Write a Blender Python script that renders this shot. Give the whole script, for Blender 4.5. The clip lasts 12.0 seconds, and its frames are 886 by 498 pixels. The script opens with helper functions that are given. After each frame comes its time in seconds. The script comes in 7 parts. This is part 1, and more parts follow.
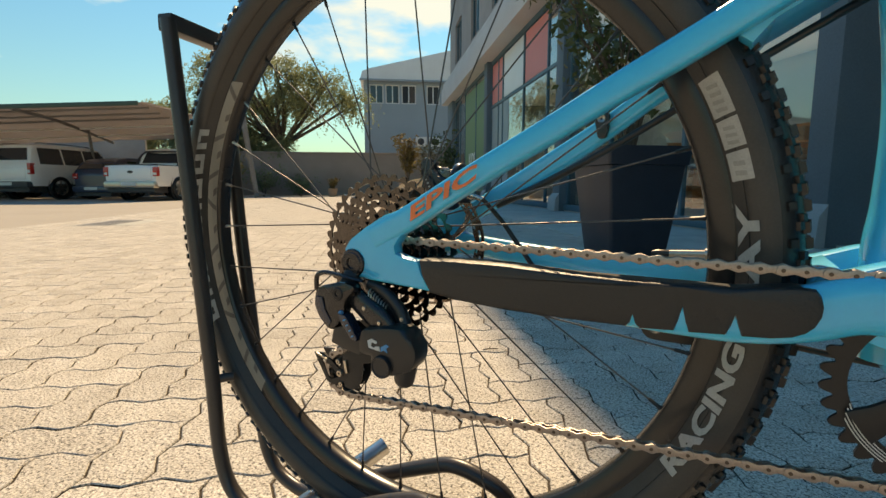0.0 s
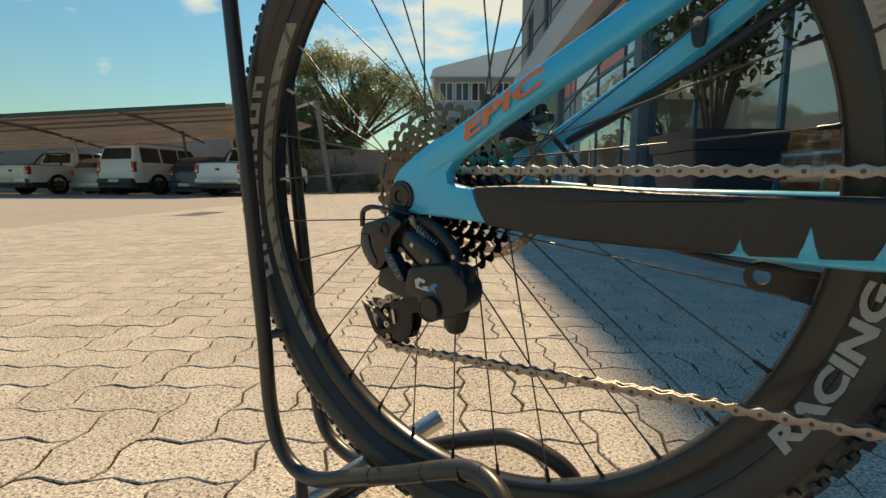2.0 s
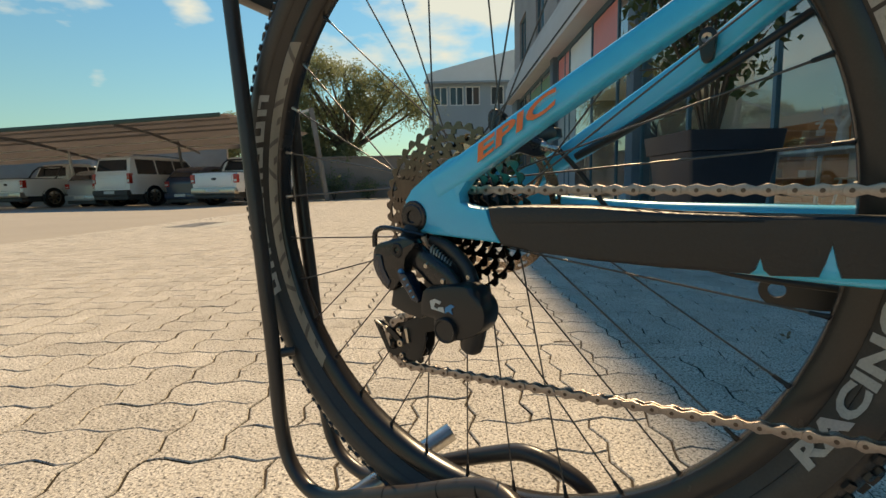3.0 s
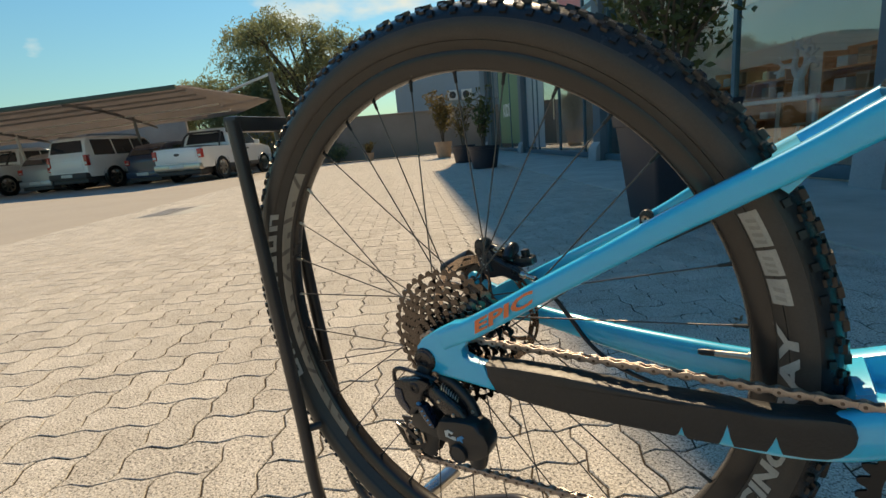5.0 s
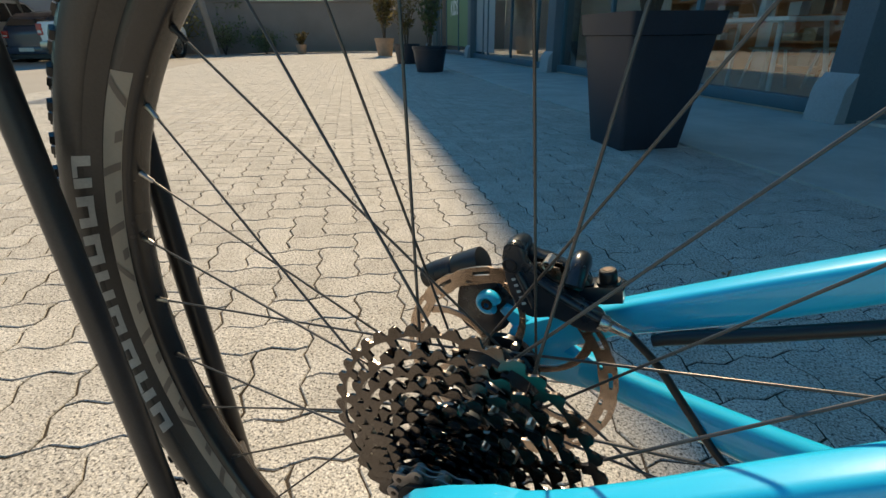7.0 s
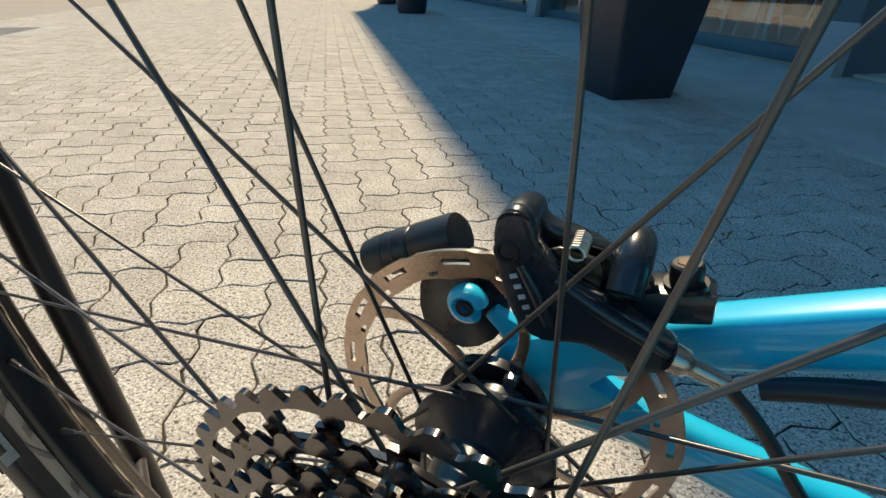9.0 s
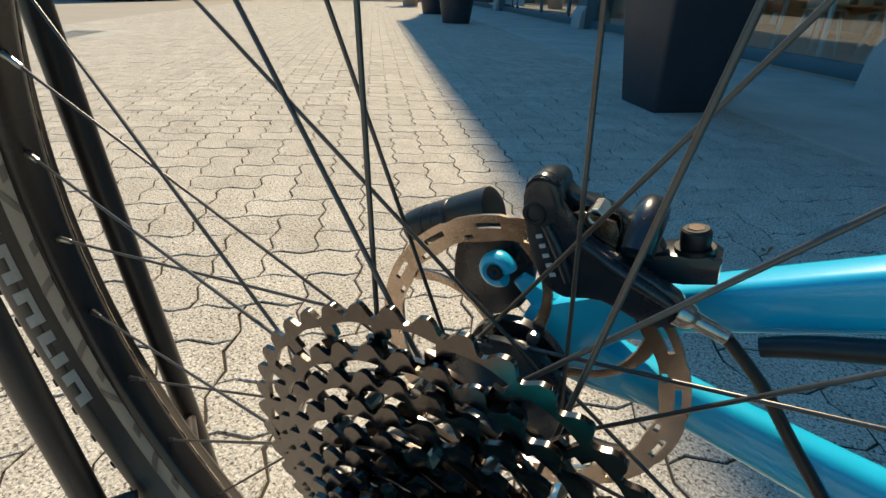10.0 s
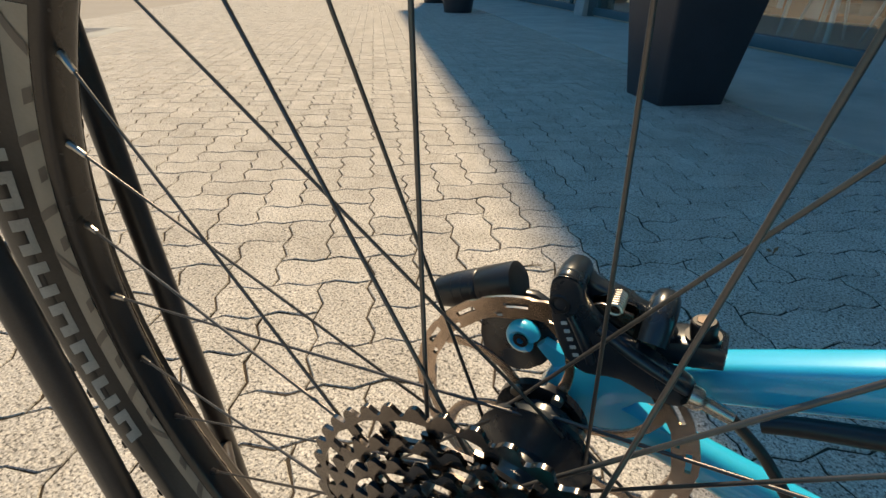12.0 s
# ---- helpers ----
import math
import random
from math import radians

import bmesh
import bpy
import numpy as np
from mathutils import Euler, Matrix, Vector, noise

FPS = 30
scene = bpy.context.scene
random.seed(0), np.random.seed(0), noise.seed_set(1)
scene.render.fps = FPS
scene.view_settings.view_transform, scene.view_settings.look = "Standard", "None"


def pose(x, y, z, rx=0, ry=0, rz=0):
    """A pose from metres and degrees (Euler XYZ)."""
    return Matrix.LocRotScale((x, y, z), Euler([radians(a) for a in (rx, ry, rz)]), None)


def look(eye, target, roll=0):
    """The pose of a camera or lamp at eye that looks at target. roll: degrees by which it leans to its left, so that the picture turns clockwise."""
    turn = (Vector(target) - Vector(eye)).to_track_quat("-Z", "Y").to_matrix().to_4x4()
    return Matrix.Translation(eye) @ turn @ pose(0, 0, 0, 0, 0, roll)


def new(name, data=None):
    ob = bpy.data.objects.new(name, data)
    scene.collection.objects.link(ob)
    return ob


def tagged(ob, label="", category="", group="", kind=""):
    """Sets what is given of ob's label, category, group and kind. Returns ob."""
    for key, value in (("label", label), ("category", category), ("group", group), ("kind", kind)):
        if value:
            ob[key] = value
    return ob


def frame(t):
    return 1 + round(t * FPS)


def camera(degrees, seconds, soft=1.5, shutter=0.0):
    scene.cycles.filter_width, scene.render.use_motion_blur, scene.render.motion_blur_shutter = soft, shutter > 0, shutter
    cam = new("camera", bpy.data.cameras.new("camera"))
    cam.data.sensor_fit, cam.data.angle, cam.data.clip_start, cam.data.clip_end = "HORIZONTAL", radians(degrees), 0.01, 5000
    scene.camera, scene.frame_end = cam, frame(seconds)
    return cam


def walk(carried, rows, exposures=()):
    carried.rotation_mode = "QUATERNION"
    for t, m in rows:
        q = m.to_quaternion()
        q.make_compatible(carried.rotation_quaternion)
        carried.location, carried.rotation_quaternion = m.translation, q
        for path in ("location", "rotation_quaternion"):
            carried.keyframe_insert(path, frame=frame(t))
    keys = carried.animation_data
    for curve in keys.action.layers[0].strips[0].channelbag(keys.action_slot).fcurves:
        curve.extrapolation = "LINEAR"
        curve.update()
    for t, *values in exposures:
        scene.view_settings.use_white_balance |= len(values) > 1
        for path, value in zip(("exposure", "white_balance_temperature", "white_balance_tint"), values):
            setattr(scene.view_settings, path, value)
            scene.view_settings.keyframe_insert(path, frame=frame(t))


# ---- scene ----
cam = camera(84.4, 12.0)
PATH = [
    (0, (0.295, -0.448, 0.499), (-0.66, 1.29, 0.242), 0.1),
    (0.5, (0.3, -0.458, 0.495), (-0.802, 1.191, 0.235), -0.1),
    (1, (0.297, -0.442, 0.486), (-0.869, 1.16, 0.219), -0.0),
    (1.5, (0.288, -0.431, 0.469), (-0.897, 1.158, 0.208), 0.0),
    (2, (0.279, -0.403, 0.437), (-0.906, 1.186, 0.172), 0.1),
    (2.5, (0.278, -0.403, 0.443), (-0.904, 1.19, 0.189), -0.4),
    (3, (0.267, -0.409, 0.45), (-0.912, 1.188, 0.202), -1.2),
    (3.2, (0.26, -0.404, 0.452), (-0.908, 1.201, 0.203), -1.7),
    (4.8, (0.292, -0.481, 0.628), (-0.8165, 1.1356, 0.2359), -5.2),
    (5, (0.297, -0.476, 0.655), (-0.7926, 1.1426, 0.2199), -5.1),
    (5.5, (0.284, -0.484, 0.704), (-0.738, 1.152, 0.173), -4.2),
    (6, (0.253, -0.451, 0.74), (-0.713, 1.183, 0.11), -3.2),
    (6.5, (0.173, -0.345, 0.703), (-0.72, 1.292, -0.018), -1.9),
    (7, (0.0848, -0.2159, 0.6445), (-0.7383, 1.4202, -0.1565), -0.7),
    (7.2, (0.0606, -0.1774, 0.6268), (-0.747, 1.4538, -0.2034), -0.4),
    (8.8, (0.028, -0.0884, 0.591), (-0.692, 1.5138, -0.366), 1.1),
    (9, (0.0389, -0.0955, 0.5951), (-0.6791, 1.4977, -0.38), 1.0),
    (9.5, (0.0518, -0.126, 0.5882), (-0.725, 1.4381, -0.3878), 1.5),
    (10, (0.0517, -0.1234, 0.5904), (-0.7938, 1.4235, -0.3565), 1.6),
    (10.5, (0.0296, -0.1101, 0.6152), (-0.8462, 1.43, -0.3147), 1.8),
    (11, (0.0275, -0.1089, 0.638), (-0.8346, 1.4104, -0.335), 1.3),
    (11.5, (0.0325, -0.1136, 0.6408), (-0.819, 1.3907, -0.3652), 0.9),
    (12, (0.0394, -0.1304, 0.6387), (-0.8105, 1.3881, -0.3474), 0.5),
]
walk(cam, [(t, look(eye, target, roll)) for t, eye, target, roll in PATH], [(0.0, 0.45, 7900, 12), (1.0, 0.2, 7800, 12), (2.5, 0.15, 7800, 12), (3.2, 0.18, 7700, 12), (5.0, 0.2, 7100, 11), (6.5, 0.22, 6700, 9), (9.0, 0.36, 6500, 7), (10.0, 0.36, 6500, 7), (12.0, 0.3, 7000, 11)])


# ---------------------------------------------------------------- light
SUN_AZ, SUN_EL = 23.8, 50.0      # degrees left of +y, degrees up
sun_way = Vector((-math.sin(radians(SUN_AZ)) * math.cos(radians(SUN_EL)), math.cos(radians(SUN_AZ)) * math.cos(radians(SUN_EL)), math.sin(radians(SUN_EL))))
sun = new("sun", bpy.data.lights.new("sun", "SUN"))
sun.data.energy, sun.data.angle, sun.data.color = 5.0, radians(0.53), (1.0, 0.80, 0.54)
sun.matrix_world = look(sun_way * 60, (0, 0, 0))

world = bpy.data.worlds.new("world")
scene.world = world
world.use_nodes = True
wn, wl = world.node_tree.nodes, world.node_tree.links
sky = wn.new("ShaderNodeTexSky")
sky.sky_type, sky.sun_disc = "NISHITA", False
sky.sun_elevation, sky.sun_rotation = radians(SUN_EL), radians(-SUN_AZ)
sky.air_density, sky.dust_density, sky.ozone_density = 1.5, 0.8, 0.6
# thin drifting clouds over the whole sky
wc = wn.new("ShaderNodeTexCoord")
wm = wn.new("ShaderNodeMapping")
wm.inputs["Scale"].default_value = (1.0, 1.0, 2.6)
cn = wn.new("ShaderNodeTexNoise")
cn.inputs["Scale"].default_value, cn.inputs["Detail"].default_value, cn.inputs["Roughness"].default_value = 5.0, 5.0, 0.52
cr = wn.new("ShaderNodeValToRGB")
cr.color_ramp.elements[0].position, cr.color_ramp.elements[1].position = 0.60, 0.74
cmix = wn.new("ShaderNodeMixRGB")
cmix.inputs["Color2"].default_value = (7.2, 8.0, 7.7, 1)
wl.new(wc.outputs["Generated"], wm.inputs["Vector"])
wl.new(wm.outputs["Vector"], cn.inputs["Vector"])
# a hazy bank below the sun and two small puffs: direction, radius
cover = cn.outputs["Fac"]
for way, radius in (((-0.50, 0.80, 0.34), 0.24), ((-0.84, 0.449, 0.306), 0.065), ((-0.926, 0.328, 0.186), 0.045)):
    far = wn.new("ShaderNodeVectorMath")
    far.operation = "DISTANCE"
    far.inputs[1].default_value = way
    wl.new(wc.outputs["Generated"], far.inputs[0])
    fall = wn.new("ShaderNodeMapRange")
    fall.interpolation_type = "SMOOTHSTEP"
    fall.inputs["From Min"].default_value, fall.inputs["From Max"].default_value = radius, 0.0
    fall.inputs["To Min"].default_value, fall.inputs["To Max"].default_value = 0.0, 0.26
    wl.new(far.outputs["Value"], fall.inputs["Value"])
    plus = wn.new("ShaderNodeMath")
    plus.operation = "ADD"
    wl.new(cover, plus.inputs[0])
    wl.new(fall.outputs[0], plus.inputs[1])
    cover = plus.outputs[0]
wl.new(cover, cr.inputs["Fac"])
wl.new(cr.outputs["Color"], cmix.inputs["Fac"])
# the blue deepens from a pale horizon to the zenith
up = wn.new("ShaderNodeSeparateXYZ")
wl.new(wc.outputs["Generated"], up.inputs["Vector"])
height = wn.new("ShaderNodeValToRGB")
height.color_ramp.elements[0].position, height.color_ramp.elements[1].position = 0.0, 0.75
height.color_ramp.elements[0].color, height.color_ramp.elements[1].color = (0.58, 0.90, 0.98, 1), (0.17, 0.80, 1.26, 1)
wl.new(up.outputs["Z"], height.inputs["Fac"])
teal = wn.new("ShaderNodeMixRGB")
teal.blend_type = "MULTIPLY"
teal.inputs["Fac"].default_value = 1.0
wl.new(sky.outputs["Color"], teal.inputs["Color1"])
wl.new(height.outputs["Color"], teal.inputs["Color2"])
wl.new(teal.outputs["Color"], cmix.inputs["Color1"])
wl.new(cmix.outputs["Color"], wn["Background"].inputs["Color"])
wn["Background"].inputs["Strength"].default_value = 0.091


# ---------------------------------------------------------------- materials
def surface(name, base, rough=0.6, metal=0.0, grain=(300, 0.25), stain=(12, 0.2), bump=(400, 0.1), rand=0.0, coat=0.0, tint=None, spec=0.5, thin=0.0, pits=None, world_space=False, island=0.0):
    """A procedural surface: base colour varied by a fine grain and larger stains, with fine relief."""
    m = bpy.data.materials.new(name)
    m.use_nodes = True
    nt = m.node_tree
    N, L = nt.nodes, nt.links
    b = N["Principled BSDF"]
    b.inputs["Roughness"].default_value, b.inputs["Metallic"].default_value = rough, metal
    b.inputs["Coat Weight"].default_value = coat
    b.inputs["Coat Roughness"].default_value = 0.08
    b.inputs["Specular IOR Level"].default_value = spec
    tc = N.new("ShaderNodeTexCoord")
    geo = N.new("ShaderNodeNewGeometry")

    def noise_at(scale, detail):
        n = N.new("ShaderNodeTexNoise")
        n.inputs["Scale"].default_value, n.inputs["Detail"].default_value, n.inputs["Roughness"].default_value = scale, detail, 0.6
        L.new(geo.outputs["Position"] if world_space else tc.outputs["Object"], n.inputs["Vector"])
        return n

    def math_node(op, a, bb):
        n = N.new("ShaderNodeMath")
        n.operation = op
        for i, v in enumerate((a, bb)):
            if isinstance(v, (int, float)):
                n.inputs[i].default_value = v
            else:
                L.new(v, n.inputs[i])
        return n.outputs[0]

    g, s = noise_at(grain[0], 3), noise_at(stain[0], 4)
    v = math_node("MULTIPLY_ADD", g.outputs["Fac"], 2 * grain[1])
    v.node.inputs[2].default_value = 1 - grain[1]
    w = math_node("MULTIPLY_ADD", s.outputs["Fac"], 2 * stain[1])
    w.node.inputs[2].default_value = 1 - stain[1]
    v = math_node("MULTIPLY", v, w)
    if pits:
        # small dark pits: scale, share, depth
        pn = noise_at(pits[0], 2)
        mr = N.new("ShaderNodeMapRange")
        mr.inputs["From Min"].default_value, mr.inputs["From Max"].default_value = pits[1] - 0.03, pits[1] + 0.03
        mr.inputs["To Min"].default_value, mr.inputs["To Max"].default_value = pits[2], 1.0
        L.new(pn.outputs["Fac"], mr.inputs["Value"])
        v = math_node("MULTIPLY", v, mr.outputs[0])
    if rand:
        oi = N.new("ShaderNodeObjectInfo")
        r = math_node("MULTIPLY_ADD", oi.outputs["Random"], 2 * rand)
        r.node.inputs[2].default_value = 1 - rand
        v = math_node("MULTIPLY", v, r)
    if island:
        r = math_node("MULTIPLY_ADD", geo.outputs["Random Per Island"], 2 * island)
        r.node.inputs[2].default_value = 1 - island
        v = math_node("MULTIPLY", v, r)
    mix = N.new("ShaderNodeMixRGB")
    mix.blend_type = "MIX"
    mix.inputs["Color1"].default_value = (*base, 1)
    mix.inputs["Color2"].default_value = (*(tint or base), 1)
    L.new(s.outputs["Fac"], mix.inputs["Fac"])
    sc = N.new("ShaderNodeVectorMath")
    sc.operation = "SCALE"
    L.new(mix.outputs["Color"], sc.inputs[0])
    L.new(v, sc.inputs["Scale"])
    L.new(sc.outputs["Vector"], b.inputs["Base Color"])
    rr = math_node("MULTIPLY_ADD", s.outputs["Fac"], 0.3 * rough)
    rr.node.inputs[2].default_value = 0.85 * rough
    L.new(rr, b.inputs["Roughness"])
    if thin:
        tl, ms = N.new("ShaderNodeBsdfTranslucent"), N.new("ShaderNodeMixShader")
        ms.inputs["Fac"].default_value = thin
        L.new(sc.outputs["Vector"], tl.inputs["Color"])
        L.new(b.outputs["BSDF"], ms.inputs[1])
        L.new(tl.outputs["BSDF"], ms.inputs[2])
        L.new(ms.outputs["Shader"], N["Material Output"].inputs["Surface"])
    if bump and bump[1]:
        bn = noise_at(bump[0], 4)
        bm = N.new("ShaderNodeBump")
        bm.inputs["Strength"].default_value, bm.inputs["Distance"].default_value = bump[1], 0.4 / bump[0]
        L.new(bn.outputs["Fac"], bm.inputs["Height"])
        L.new(bm.outputs["Normal"], b.inputs["Normal"])
    return m


def glass(name, colour=(0.9, 0.95, 0.95), rough=0.0):
    m = bpy.data.materials.new(name)
    m.use_nodes = True
    b = m.node_tree.nodes["Principled BSDF"]
    b.inputs["Base Color"].default_value, b.inputs["Roughness"].default_value = (*colour, 1), rough
    b.inputs["Transmission Weight"].default_value, b.inputs["IOR"].default_value = 1.0, 1.85
    return m


PAVER = surface("paver_concrete", (0.515, 0.47, 0.402), 0.92, grain=(230, 1.5), stain=(8, 0.45), bump=(95, 1.0), rand=0.08, pits=(150, 0.40, 0.30), tint=(0.42, 0.40, 0.37), spec=0.25, world_space=True)
PAVER_FIELD = surface("paver_concrete_field", (0.515, 0.47, 0.402), 0.92, grain=(230, 1.5), stain=(8, 0.45), bump=(95, 1.0), island=0.08, pits=(150, 0.40, 0.30), tint=(0.42, 0.40, 0.37), spec=0.25, world_space=True)
JOINT = surface("joint_sand", (0.072, 0.055, 0.040), 0.95, grain=(400, 0.7), stain=(9, 0.7), bump=(500, 0.6), spec=0.2, tint=(0.034, 0.028, 0.022), world_space=True)
JOINT_SIDE = surface("dirty_paver_side", (0.055, 0.045, 0.035), 0.95, grain=(300, 0.5), stain=(14, 0.5), bump=(300, 0.5), spec=0.2, world_space=True)
ASPHALT = surface("worn_asphalt", (0.34, 0.31, 0.27), 0.95, grain=(180, 0.35), stain=(0.6, 0.16), bump=(160, 0.5), spec=0.25)
CONCRETE = surface("walkway_concrete", (0.46, 0.455, 0.42), 0.9, grain=(140, 0.18), stain=(2.2, 0.55), tint=(0.34, 0.335, 0.31), bump=(160, 0.3), spec=0.25)
RUBBER = surface("tyre_rubber", (0.050, 0.043, 0.038), 0.42, grain=(500, 0.3), stain=(25, 0.35), bump=(900, 0.25), spec=0.4)
TREAD = surface("tread_rubber", (0.018, 0.018, 0.019), 0.26, grain=(300, 0.35), stain=(30, 0.4), bump=(500, 0.3), spec=0.45)
RIM = surface("matte_black_rim", (0.022, 0.019, 0.018), 0.26, grain=(700, 0.2), stain=(20, 0.3), bump=(900, 0.06))
DECAL = surface("grey_rim_decal", (0.25, 0.215, 0.17), 0.40, grain=(500, 0.12), stain=(30, 0.15), bump=(900, 0.05))
DECAL_DARK = surface("brown_rim_decal", (0.10, 0.080, 0.065), 0.42, grain=(500, 0.12), stain=(30, 0.15), bump=(900, 0.05))
PRINT = surface("pale_tyre_print", (0.40, 0.38, 0.345), 0.7, grain=(700, 0.25), stain=(60, 0.25), bump=(900, 0.2))
PRINT_DARK = surface("dark_print", (0.05, 0.05, 0.05), 0.7, grain=(700, 0.2), stain=(60, 0.2), bump=(900, 0.1))
PAINT = surface("light_blue_gloss_paint", (0.012, 0.50, 0.80), 0.34, grain=(900, 0.04), stain=(14, 0.07), bump=(60, 0.01), coat=0.8)
ORANGE = surface("orange_decal", (0.85, 0.20, 0.06), 0.45, grain=(600, 0.12), stain=(60, 0.1), bump=(900, 0.04))
BLACK = surface("black_anodised_metal", (0.018, 0.018, 0.020), 0.38, metal=0.35, grain=(600, 0.2), stain=(40, 0.3), bump=(900, 0.05))
# black with a blue cast in its base colour, standing in for reflected sky
CALIPER = surface("satin_black_sky_tint", (0.012, 0.019, 0.028), 0.28, grain=(500, 0.3), stain=(60, 0.4), bump=(700, 0.05), coat=0.25)
GLOSS_BLACK = surface("gloss_black_metal", (0.020, 0.020, 0.023), 0.27, metal=0.4, grain=(500, 0.2), stain=(30, 0.3), bump=(700, 0.03), coat=0.4)
PLASTIC = surface("black_moulded_plastic", (0.016, 0.016, 0.018), 0.36, grain=(700, 0.2), stain=(30, 0.25), bump=(900, 0.12))
GUARD = surface("ribbed_rubber_guard", (0.018, 0.018, 0.019), 0.42, grain=(500, 0.25), stain=(30, 0.25), bump=(330, 0.5))
STEEL = surface("brushed_steel", (0.52, 0.47, 0.41), 0.3, metal=1.0, grain=(500, 0.18), stain=(40, 0.25), bump=(700, 0.05))
ROTOR = surface("brake_steel", (0.50, 0.39, 0.31), 0.25, metal=1.0, grain=(400, 0.2), stain=(50, 0.3), bump=(800, 0.05))
CHAIN = surface("chain_steel", (0.33, 0.29, 0.27), 0.42, metal=1.0, grain=(600, 0.25), stain=(80, 0.35), bump=(900, 0.05))
PIN = surface("dark_pin_steel", (0.10, 0.08, 0.07), 0.4, metal=1.0, grain=(600, 0.2), stain=(80, 0.3), bump=None)
COG = surface("dark_cog_steel", (0.115, 0.10, 0.092), 0.18, metal=1.0, grain=(500, 0.25), stain=(60, 0.35), bump=(900, 0.06))
SPOKE = surface("black_spoke_steel", (0.10, 0.092, 0.088), 0.32, metal=0.6, grain=(500, 0.2), stain=(40, 0.3), bump=(800, 0.03))
STAND = surface("black_powder_coat", (0.045, 0.038, 0.036), 0.33, grain=(600, 0.25), stain=(18, 0.4), bump=(500, 0.12))
CHROME = surface("dull_zinc_tube", (0.55, 0.53, 0.50), 0.28, metal=1.0, grain=(400, 0.15), stain=(30, 0.3), bump=(500, 0.06))
SILVER_MARK = surface("silver_mark", (0.55, 0.55, 0.53), 0.5, grain=(600, 0.1), stain=(60, 0.1), bump=None)
LABEL_PRINT = surface("grey_label_print", (0.31, 0.295, 0.265), 0.7, grain=(700, 0.2), stain=(60, 0.2), bump=None)
STICKER = surface("cream_sticker", (0.72, 0.66, 0.50), 0.5, grain=(600, 0.06), stain=(40, 0.08), bump=None)
BLUE_BLACK = surface("blue_black_gloss", (0.012, 0.022, 0.045), 0.22, grain=(500, 0.15), stain=(40, 0.25), bump=None, coat=0.5)
BLUE_MARK = surface("blue_mark", (0.05, 0.25, 0.5), 0.5, grain=(600, 0.1), stain=(60, 0.1), bump=None)
POT = surface("dark_pot", (0.020, 0.022, 0.034), 0.45, grain=(90, 0.25), stain=(6, 0.35), bump=(120, 0.15))
CLAY = surface("clay_pot", (0.42, 0.28, 0.19), 0.85, grain=(120, 0.2), stain=(9, 0.3), bump=(160, 0.3))
SOIL = surface("potting_soil", (0.05, 0.035, 0.025), 0.95, grain=(120, 0.4), stain=(12, 0.3), bump=(80, 1.0))
LEAF = surface("shrub_leaf", (0.065, 0.095, 0.032), 0.45, grain=(30, 0.3), stain=(4, 0.4), bump=(80, 0.1), tint=(0.10, 0.105, 0.035), thin=0.3)
LEAF_TREE = surface("tree_leaf", (0.20, 0.245, 0.12), 0.6, grain=(8, 0.3), stain=(0.8, 0.4), bump=(30, 0.1), tint=(0.26, 0.25, 0.125), thin=0.65)
LEAF_RUST = surface("rusty_leaf", (0.20, 0.11, 0.035), 0.6, grain=(40, 0.3), stain=(6, 0.35), bump=(60, 0.1), tint=(0.12, 0.12, 0.04), thin=0.35)
LEAF_GOLD = surface("yellow_leaf", (0.30, 0.20, 0.03), 0.6, grain=(30, 0.3), stain=(4, 0.3), bump=(60, 0.1))
BARK = surface("bark", (0.10, 0.075, 0.055), 0.9, grain=(40, 0.35), stain=(5, 0.3), bump=(40, 0.9))
DRY = surface("dry_leaf", (0.22, 0.13, 0.07), 0.8, grain=(300, 0.3), stain=(60, 0.3), bump=(300, 0.3))
WALL_GREY = surface("grey_render", (0.50, 0.51, 0.51), 0.9, grain=(60, 0.12), stain=(0.9, 0.18), bump=(90, 0.3))
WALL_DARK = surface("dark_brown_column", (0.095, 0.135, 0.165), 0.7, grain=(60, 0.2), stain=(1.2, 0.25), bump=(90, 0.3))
PLINTH = surface("grey_plinth_render", (0.30, 0.32, 0.33), 0.8, grain=(60, 0.15), stain=(2.2, 0.3), bump=(90, 0.3))
WALL_UPPER = surface("brown_grey_render", (0.31, 0.29, 0.28), 0.85, grain=(60, 0.2), stain=(1.2, 0.25), bump=(90, 0.3))
WALL_BLUE = surface("grey_blue_cladding", (0.31, 0.37, 0.41), 0.8, grain=(40, 0.1), stain=(0.5, 0.14), bump=(40, 0.15))
ROOF_WHITE = surface("white_sheet_roof", (0.80, 0.81, 0.80), 0.5, grain=(40, 0.08), stain=(0.7, 0.12), bump=(30, 0.1))
WALL_BROWN = surface("brown_boundary_wall", (0.31, 0.255, 0.22), 0.9, grain=(40, 0.2), stain=(0.7, 0.3), bump=(60, 0.4))
BRICK_FAR = surface("far_brick", (0.26, 0.15, 0.11), 0.9, grain=(30, 0.25), stain=(0.8, 0.25), bump=(40, 0.5))
SHADE_CLOTH = surface("shade_net", (0.24, 0.205, 0.18), 0.9, grain=(60, 0.2), stain=(0.6, 0.25), bump=(60, 0.3), thin=0.4)
GREEN_EDGE = surface("green_fascia", (0.06, 0.10, 0.085), 0.8, grain=(50, 0.2), stain=(1, 0.25), bump=(60, 0.2))
STEEL_PAINT = surface("grey_painted_steel", (0.22, 0.21, 0.20), 0.6, grain=(60, 0.15), stain=(3, 0.2), bump=(80, 0.1))
WHITE_STEEL = surface("white_painted_steel", (0.72, 0.70, 0.66), 0.5, grain=(60, 0.08), stain=(3, 0.12), bump=(80, 0.06))
